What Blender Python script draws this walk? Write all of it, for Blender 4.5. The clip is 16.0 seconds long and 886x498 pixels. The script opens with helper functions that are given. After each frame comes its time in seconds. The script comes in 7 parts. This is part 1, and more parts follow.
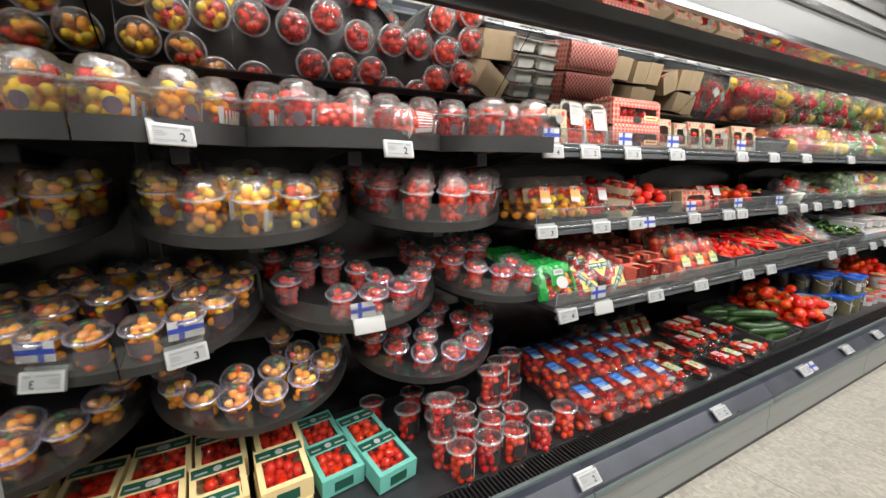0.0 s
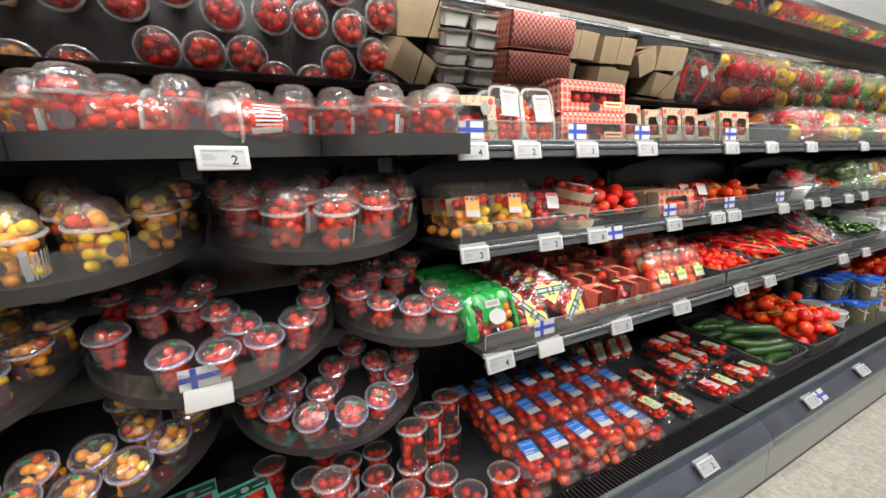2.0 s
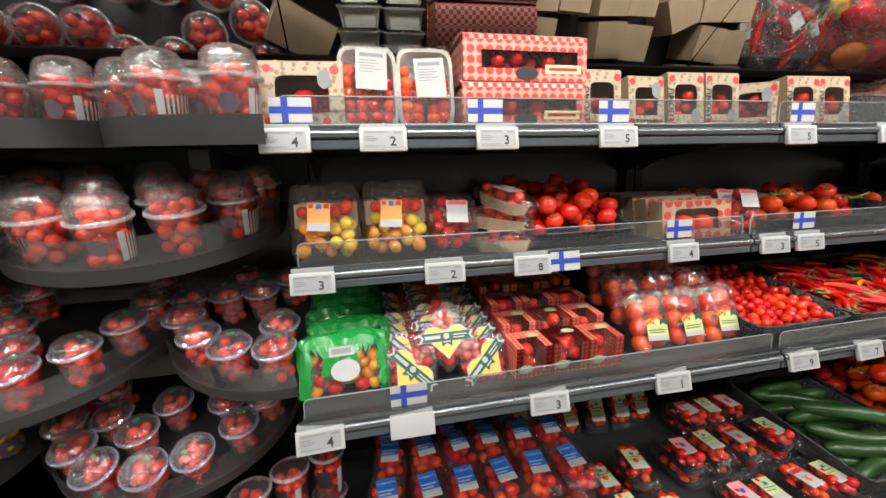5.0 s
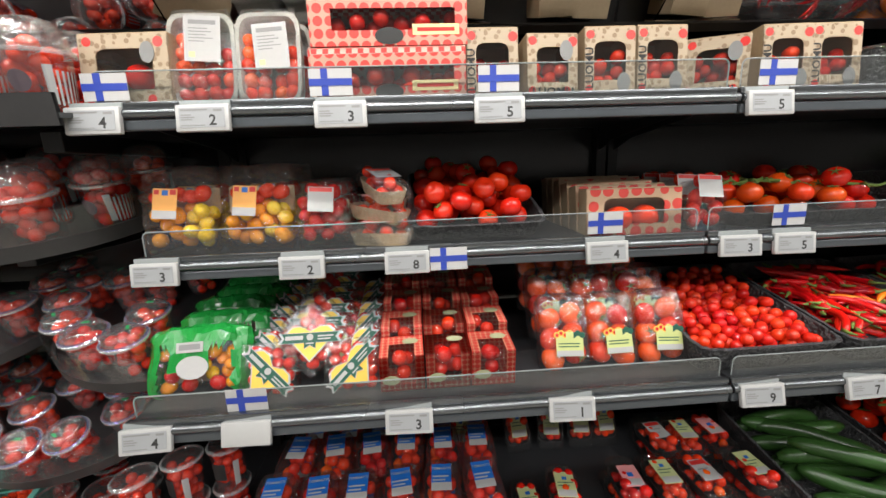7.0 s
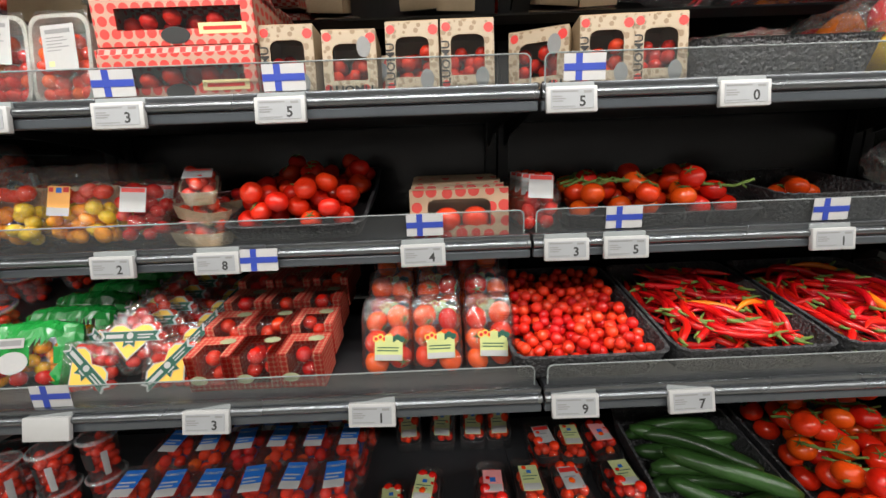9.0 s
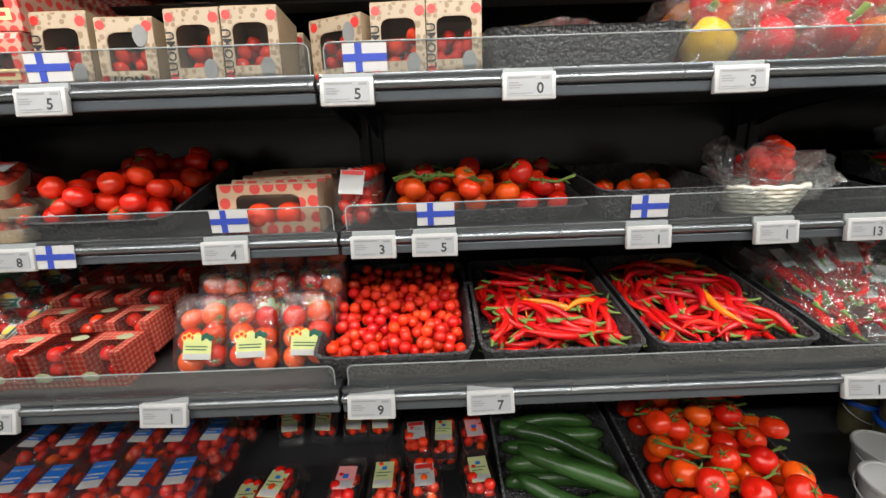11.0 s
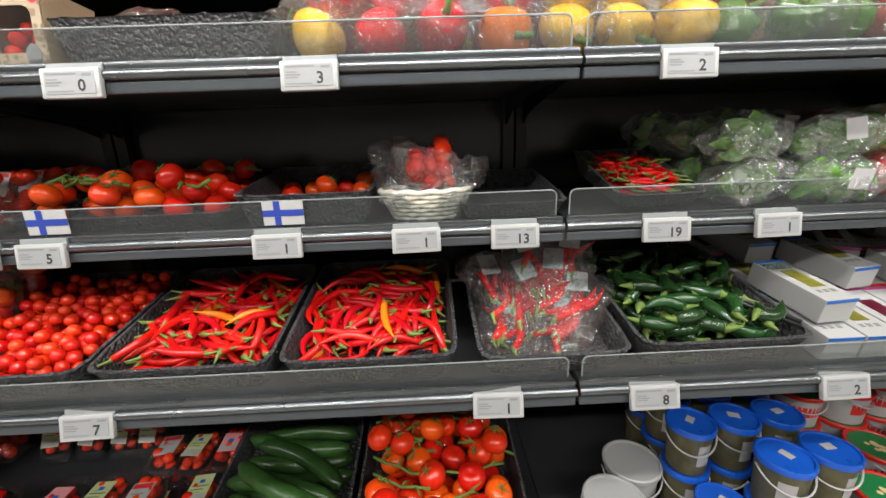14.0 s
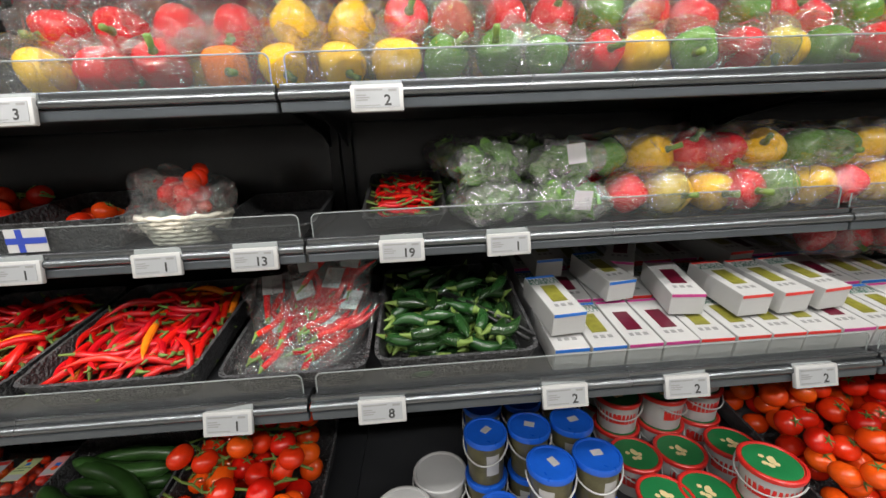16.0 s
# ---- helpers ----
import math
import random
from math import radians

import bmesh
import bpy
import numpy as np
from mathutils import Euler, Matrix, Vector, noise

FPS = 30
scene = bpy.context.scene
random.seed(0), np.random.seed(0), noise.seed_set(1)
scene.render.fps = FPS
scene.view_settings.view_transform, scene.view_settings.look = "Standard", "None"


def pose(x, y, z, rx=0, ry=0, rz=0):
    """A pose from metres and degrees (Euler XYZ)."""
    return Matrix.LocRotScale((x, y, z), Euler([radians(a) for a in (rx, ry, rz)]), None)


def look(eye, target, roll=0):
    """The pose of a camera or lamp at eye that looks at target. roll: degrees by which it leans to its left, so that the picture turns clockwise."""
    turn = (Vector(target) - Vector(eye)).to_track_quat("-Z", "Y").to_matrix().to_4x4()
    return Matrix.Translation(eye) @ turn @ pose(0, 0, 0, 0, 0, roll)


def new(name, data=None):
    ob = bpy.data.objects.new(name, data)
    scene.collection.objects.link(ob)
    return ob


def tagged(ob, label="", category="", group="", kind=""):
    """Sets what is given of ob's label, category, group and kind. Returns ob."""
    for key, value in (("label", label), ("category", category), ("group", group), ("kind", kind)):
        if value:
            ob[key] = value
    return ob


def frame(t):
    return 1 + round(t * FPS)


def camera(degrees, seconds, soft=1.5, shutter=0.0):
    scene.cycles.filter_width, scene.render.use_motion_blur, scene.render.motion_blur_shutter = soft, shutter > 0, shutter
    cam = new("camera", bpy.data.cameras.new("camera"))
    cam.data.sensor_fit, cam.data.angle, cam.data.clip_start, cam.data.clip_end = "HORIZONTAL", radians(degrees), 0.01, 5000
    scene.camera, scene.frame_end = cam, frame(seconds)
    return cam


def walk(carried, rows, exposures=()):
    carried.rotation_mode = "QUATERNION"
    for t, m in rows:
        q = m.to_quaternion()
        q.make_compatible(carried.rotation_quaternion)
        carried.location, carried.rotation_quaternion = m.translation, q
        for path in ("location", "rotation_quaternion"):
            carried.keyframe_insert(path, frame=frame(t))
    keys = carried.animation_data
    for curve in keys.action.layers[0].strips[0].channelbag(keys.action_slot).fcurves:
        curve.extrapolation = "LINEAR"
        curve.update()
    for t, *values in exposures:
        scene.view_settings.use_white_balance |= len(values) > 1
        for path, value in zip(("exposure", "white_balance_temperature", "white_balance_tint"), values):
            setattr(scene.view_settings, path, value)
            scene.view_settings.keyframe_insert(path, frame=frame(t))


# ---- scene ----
cam = camera(96.8, 16.0)
METRES = 3.6
ORIGIN = pose(-0.0167, 0.0316, 1.1973, 0.264, -0.528, -27.421)
ROWS = [
    (0.0, 0.0, 0.0, 0.0, -0.31, -8.56, 2.09),
    (0.5, 0.0206, 0.0139, 0.0022, 0.78, -8.88, 2.78),
    (1.0, 0.0465, 0.0286, 0.0045, 1.07, -9.18, 3.26),
    (1.5, 0.0653, 0.0536, 0.004, 0.65, -9.45, 3.49),
    (2.0, 0.0849, 0.0877, 0.0104, 0.24, -9.42, 3.64),
    (2.5, 0.1057, 0.1067, 0.0119, 1.03, -9.48, 3.87),
    (3.0, 0.1373, 0.1265, 0.0104, 3.5, -9.23, 3.88),
    (3.5, 0.1689, 0.1437, 0.0087, 5.63, -9.07, 3.59),
    (6.0, 0.2794, 0.2351, 0.0079, 20.8, -10.69, 2.41),
    (6.5, 0.3081, 0.245, 0.0047, 22.61, -11.36, 2.57),
    (7.0, 0.3313, 0.2683, 0.0042, 23.47, -11.91, 2.61),
    (7.5, 0.3552, 0.2888, 0.0067, 24.21, -12.21, 2.64),
    (8.0, 0.375, 0.3006, 0.006, 25.13, -12.67, 2.68),
    (8.5, 0.4084, 0.3078, 0.0038, 26.24, -12.7, 2.79),
    (11.0, 0.5282, 0.3762, 0.0015, 26.37, -14.44, 2.52),
    (11.5, 0.563, 0.389, 0.0002, 25.74, -14.79, 2.68),
    (12.0, 0.592, 0.3995, -0.0024, 25.02, -14.93, 2.85),
    (12.5, 0.6162, 0.4238, -0.0036, 24.21, -15.39, 2.69),
    (13.0, 0.6428, 0.4483, -0.004, 24.11, -15.76, 2.49),
    (13.5, 0.6623, 0.464, -0.0044, 24.65, -15.46, 2.43),
    (14.0, 0.6958, 0.4766, -0.0041, 25.45, -15.05, 2.65),
    (14.5, 0.7352, 0.4828, -0.0031, 25.41, -14.25, 2.92),
    (15.0, 0.7639, 0.4899, -0.0042, 24.58, -13.73, 3.11),
    (15.5, 0.7918, 0.507, -0.0031, 23.53, -13.35, 3.11),
    (16.0, 0.8213, 0.5243, -0.0025, 23.64, -13.58, 3.2),
]
walk(cam, [(t, ORIGIN @ pose(METRES * x, METRES * y, METRES * z, 90 + pitch, roll, yaw)) for t, x, y, z, yaw, pitch, roll in ROWS],
     [(0.0, 0.28), (2.0, 0.24), (3.5, 0.12), (6.5, -0.05), (8.5, -0.18), (12.0, 0.0), (15.0, 0.0), (16.0, -0.06)])

# ---- world and lights ----
world = bpy.data.worlds.new("world")
world.use_nodes = True
world.node_tree.nodes["Background"].inputs[0].default_value = (0.9, 0.95, 1.0, 1)
world.node_tree.nodes["Background"].inputs[1].default_value = 0.05
scene.world = world
scene.cycles.transparent_max_bounces = 24


def area_lamp(name, m, sx, sy, watts, colour=(1, 0.97, 0.92), spread=180):
    data = bpy.data.lights.new(name, "AREA")
    data.shape, data.size, data.size_y, data.energy, data.color = "RECTANGLE", sx, sy, watts, colour
    data.spread = radians(spread)
    ob = new(name, data)
    ob.matrix_world = m
    return ob


CASE_X0, CASE_X1 = -0.28, 6.70          # the run of the refrigerated case
JOINTS = [0.935, 2.10, 3.25, 4.40, 5.55, 6.70]
for i in range(6):                      # light strip under the canopy, one lamp a unit
    area_lamp("canopy_lamp", look((0.33 + 1.15 * i, 0.862, 1.744), (0.33 + 1.15 * i, 1.20, 1.2)), 1.12, 0.02, 2.3, (1, 0.96, 0.9), 85)
for x in (-1.5, 1.2, 3.9, 6.6):         # ceiling light lines over the aisle
    for y in (-0.35, -2.2):
        area_lamp("ceiling_lamp", pose(x, y, 3.48, 0, 0, 0), 2.3, 0.16, 36 if y > -1 else 74, (1, 0.98, 0.95))

# ---- materials ----


def nodes_of(name):
    m = bpy.data.materials.new(name)
    m.use_nodes = True
    nt = m.node_tree
    return m, nt, nt.nodes, nt.links, nt.nodes["Principled BSDF"]


def surface(name, colour, rough=0.5, metal=0.0, var=0.12, scale=8.0, fine=90.0, bump=0.08, spec=0.5, rnd=0.0, coat=0.0, sub=0.0, hue=0.0):
    """A painted, printed or natural surface: stains at one scale, grain at another, fine relief, and a shift from piece to piece."""
    m, nt, N, L, p = nodes_of(name)
    tc = N.new("ShaderNodeTexCoord")
    big, small = N.new("ShaderNodeTexNoise"), N.new("ShaderNodeTexNoise")
    for n, s, d in ((big, scale, 3), (small, fine, 2)):
        n.inputs["Scale"].default_value, n.inputs["Detail"].default_value = s, d
        L.new(tc.outputs["Object"], n.inputs["Vector"])
    mixv = N.new("ShaderNodeMath")
    mixv.operation = "MULTIPLY_ADD"
    L.new(big.outputs["Fac"], mixv.inputs[0])
    mixv.inputs[1].default_value = 0.7
    half = N.new("ShaderNodeMath")
    half.operation = "MULTIPLY"
    half.inputs[1].default_value = 0.3
    L.new(small.outputs["Fac"], half.inputs[0])
    L.new(half.outputs[0], mixv.inputs[2])
    val = N.new("ShaderNodeMapRange")
    val.inputs["From Min"].default_value, val.inputs["From Max"].default_value = 0.3, 0.7
    val.inputs["To Min"].default_value, val.inputs["To Max"].default_value = 1 - var, 1 + var
    L.new(mixv.outputs[0], val.inputs["Value"])
    hsv = N.new("ShaderNodeHueSaturation")
    hsv.inputs["Color"].default_value = (*colour, 1)
    if rnd or hue:
        info = N.new("ShaderNodeObjectInfo")
        rr = N.new("ShaderNodeMapRange")
        rr.inputs["To Min"].default_value, rr.inputs["To Max"].default_value = 1 - rnd, 1 + rnd
        L.new(info.outputs["Random"], rr.inputs["Value"])
        mul = N.new("ShaderNodeMath")
        mul.operation = "MULTIPLY"
        L.new(rr.outputs[0], mul.inputs[0])
        L.new(val.outputs[0], mul.inputs[1])
        L.new(mul.outputs[0], hsv.inputs["Value"])
        rh = N.new("ShaderNodeMapRange")
        rh.inputs["To Min"].default_value, rh.inputs["To Max"].default_value = 0.5 - 0.2 * hue, 0.5 + hue
        L.new(info.outputs["Random"], rh.inputs["Value"])
        L.new(rh.outputs[0], hsv.inputs["Hue"])
    else:
        L.new(val.outputs[0], hsv.inputs["Value"])
    L.new(hsv.outputs[0], p.inputs["Base Color"])
    rgh = N.new("ShaderNodeMapRange")
    rgh.inputs["To Min"].default_value, rgh.inputs["To Max"].default_value = max(rough - 0.08, 0.02), min(rough + 0.1, 1)
    L.new(big.outputs["Fac"], rgh.inputs["Value"])
    L.new(rgh.outputs[0], p.inputs["Roughness"])
    p.inputs["Metallic"].default_value = metal
    p.inputs["Specular IOR Level"].default_value = spec
    p.inputs["Coat Weight"].default_value = coat
    p.inputs["Coat Roughness"].default_value = 0.08
    if sub:
        p.inputs["Subsurface Weight"].default_value = sub
        p.inputs["Subsurface Radius"].default_value = (0.02, 0.006, 0.003)
        p.inputs["Subsurface Scale"].default_value = 0.3
    if bump:
        b = N.new("ShaderNodeBump")
        b.inputs["Strength"].default_value, b.inputs["Distance"].default_value = bump, 0.002
        L.new(small.outputs["Fac"], b.inputs["Height"])
        L.new(b.outputs[0], p.inputs["Normal"])
    return m


def clear(name, tint=(0.97, 0.98, 0.98), gloss=0.12, rough=0.05, wrinkle=0.0, wscale=30.0, edge=0.5, haze=0.0):
    """Thin clear plastic or film: light goes straight through, with gloss that grows at the rim, and creases."""
    m, nt, N, L, p = nodes_of(name)
    N.remove(p)
    out = N["Material Output"]
    tr, gl, mx = N.new("ShaderNodeBsdfTransparent"), N.new("ShaderNodeBsdfGlossy"), N.new("ShaderNodeMixShader")
    tr.inputs[0].default_value = (*tint, 1)
    gl.inputs["Roughness"].default_value = rough
    lw = N.new("ShaderNodeLayerWeight")
    lw.inputs["Blend"].default_value = 0.35
    ma = N.new("ShaderNodeMath")
    ma.operation, ma.use_clamp = "MULTIPLY_ADD", True
    ma.inputs[1].default_value, ma.inputs[2].default_value = edge, gloss
    L.new(lw.outputs["Facing"], ma.inputs[0])
    L.new(ma.outputs[0], mx.inputs[0])
    if wrinkle:
        tc, nz, b = N.new("ShaderNodeTexCoord"), N.new("ShaderNodeTexNoise"), N.new("ShaderNodeBump")
        nz.inputs["Scale"].default_value, nz.inputs["Detail"].default_value, nz.inputs["Distortion"].default_value = wscale, 3, 1.2
        L.new(tc.outputs["Object"], nz.inputs["Vector"])
        b.inputs["Strength"].default_value, b.inputs["Distance"].default_value = wrinkle, 0.02
        L.new(nz.outputs["Fac"], b.inputs["Height"])
        L.new(b.outputs[0], gl.inputs["Normal"])
        L.new(b.outputs[0], lw.inputs["Normal"])
    L.new(tr.outputs[0], mx.inputs[1])
    L.new(gl.outputs[0], mx.inputs[2])
    last = mx
    if haze:
        df, m2 = N.new("ShaderNodeBsdfDiffuse"), N.new("ShaderNodeMixShader")
        df.inputs[0].default_value = (0.85, 0.87, 0.88, 1)
        m2.inputs[0].default_value = haze
        L.new(mx.outputs[0], m2.inputs[1])
        L.new(df.outputs[0], m2.inputs[2])
        last = m2
    L.new(last.outputs[0], out.inputs[0])
    return m


def glow(name, colour, strength):
    m, nt, N, L, p = nodes_of(name)
    p.inputs["Base Color"].default_value = (0.8, 0.8, 0.8, 1)
    p.inputs["Emission Color"].default_value = (*colour, 1)
    p.inputs["Emission Strength"].default_value = strength
    return m


def checked(name, a, b, size):
    """Woven check print in two colours."""
    m, nt, N, L, p = nodes_of(name)
    tc, ck, ck2 = N.new("ShaderNodeTexCoord"), N.new("ShaderNodeTexChecker"), N.new("ShaderNodeTexNoise")
    ck.inputs["Color1"].default_value, ck.inputs["Color2"].default_value = (*a, 1), (*b, 1)
    ck.inputs["Scale"].default_value = 1 / size
    mp = N.new("ShaderNodeMapping")
    mp.inputs["Location"].default_value = (0.0013, 0.0017, 0.0011)
    L.new(tc.outputs["Object"], mp.inputs[0])
    L.new(mp.outputs[0], ck.inputs["Vector"])
    ck2.inputs["Scale"].default_value = 30
    L.new(tc.outputs["Object"], ck2.inputs["Vector"])
    mx = N.new("ShaderNodeMix")
    mx.data_type, mx.blend_type = "RGBA", "MULTIPLY"
    mx.inputs["Factor"].default_value = 0.35
    L.new(ck.outputs["Color"], mx.inputs[6])
    L.new(ck2.outputs["Fac"], mx.inputs[7])
    L.new(mx.outputs[2], p.inputs["Base Color"])
    p.inputs["Roughness"].default_value = 0.5
    return m


def dotted(name, ground, dot, size, radius=0.4, scatter=0.0):
    """Printed card with round dots: cells of Voronoi, cut at a radius."""
    m, nt, N, L, p = nodes_of(name)
    tc, vo, lt, mx = N.new("ShaderNodeTexCoord"), N.new("ShaderNodeTexVoronoi"), N.new("ShaderNodeMath"), N.new("ShaderNodeMix")
    vo.inputs["Scale"].default_value, vo.inputs["Randomness"].default_value = 1 / size, scatter
    L.new(tc.outputs["Object"], vo.inputs["Vector"])
    lt.operation = "LESS_THAN"
    lt.inputs[1].default_value = radius
    L.new(vo.outputs["Distance"], lt.inputs[0])
    mx.data_type = "RGBA"
    mx.inputs[6].default_value, mx.inputs[7].default_value = (*ground, 1), (*dot, 1)
    L.new(lt.outputs[0], mx.inputs["Factor"])
    L.new(mx.outputs[2], p.inputs["Base Color"])
    p.inputs["Roughness"].default_value = 0.55
    return m


def terrazzo():
    m, nt, N, L, p = nodes_of("terrazzo")
    tc, vo, nz, mx, ramp = N.new("ShaderNodeTexCoord"), N.new("ShaderNodeTexVoronoi"), N.new("ShaderNodeTexNoise"), N.new("ShaderNodeMix"), N.new("ShaderNodeValToRGB")
    vo.inputs["Scale"].default_value = 70
    nz.inputs["Scale"].default_value, nz.inputs["Detail"].default_value = 5, 6
    L.new(tc.outputs["Object"], vo.inputs["Vector"])
    L.new(tc.outputs["Object"], nz.inputs["Vector"])
    ramp.color_ramp.elements[0].color, ramp.color_ramp.elements[1].color = (0.36, 0.33, 0.28, 1), (0.56, 0.53, 0.47, 1)
    L.new(vo.outputs["Color"], ramp.inputs[0])
    mx.data_type, mx.blend_type = "RGBA", "MULTIPLY"
    mx.inputs["Factor"].default_value = 0.3
    L.new(ramp.outputs[0], mx.inputs[6])
    L.new(nz.outputs["Fac"], mx.inputs[7])
    L.new(mx.outputs[2], p.inputs["Base Color"])
    p.inputs["Roughness"].default_value = 0.35
    return m


def mirror_glass(name, tint, rough=0.0):
    m, nt, N, L, p = nodes_of(name)
    p.inputs["Base Color"].default_value = (*tint, 1)
    p.inputs["Metallic"].default_value, p.inputs["Roughness"].default_value = 1.0, rough
    return m


def foam():
    """Black foam tray with a coarse beaded skin: pits between the beads, some beads glossier."""
    m = surface("black_foam", (0.045, 0.045, 0.048), 0.42, var=0.5, scale=40, fine=140, bump=0.0, spec=0.6)
    N, L = m.node_tree.nodes, m.node_tree.links
    p = N["Principled BSDF"]
    tc, vo, nz, ad, b = N.new("ShaderNodeTexCoord"), N.new("ShaderNodeTexVoronoi"), N.new("ShaderNodeTexNoise"), N.new("ShaderNodeMath"), N.new("ShaderNodeBump")
    vo.inputs["Scale"].default_value, nz.inputs["Scale"].default_value = 120, 230
    L.new(tc.outputs["Object"], vo.inputs["Vector"])
    L.new(tc.outputs["Object"], nz.inputs["Vector"])
    ad.operation = "SUBTRACT"
    L.new(nz.outputs["Fac"], ad.inputs[0])
    L.new(vo.outputs["Distance"], ad.inputs[1])
    b.inputs["Strength"].default_value, b.inputs["Distance"].default_value = 1.0, 0.006
    L.new(ad.outputs[0], b.inputs["Height"])
    L.new(b.outputs[0], p.inputs["Normal"])
    return m


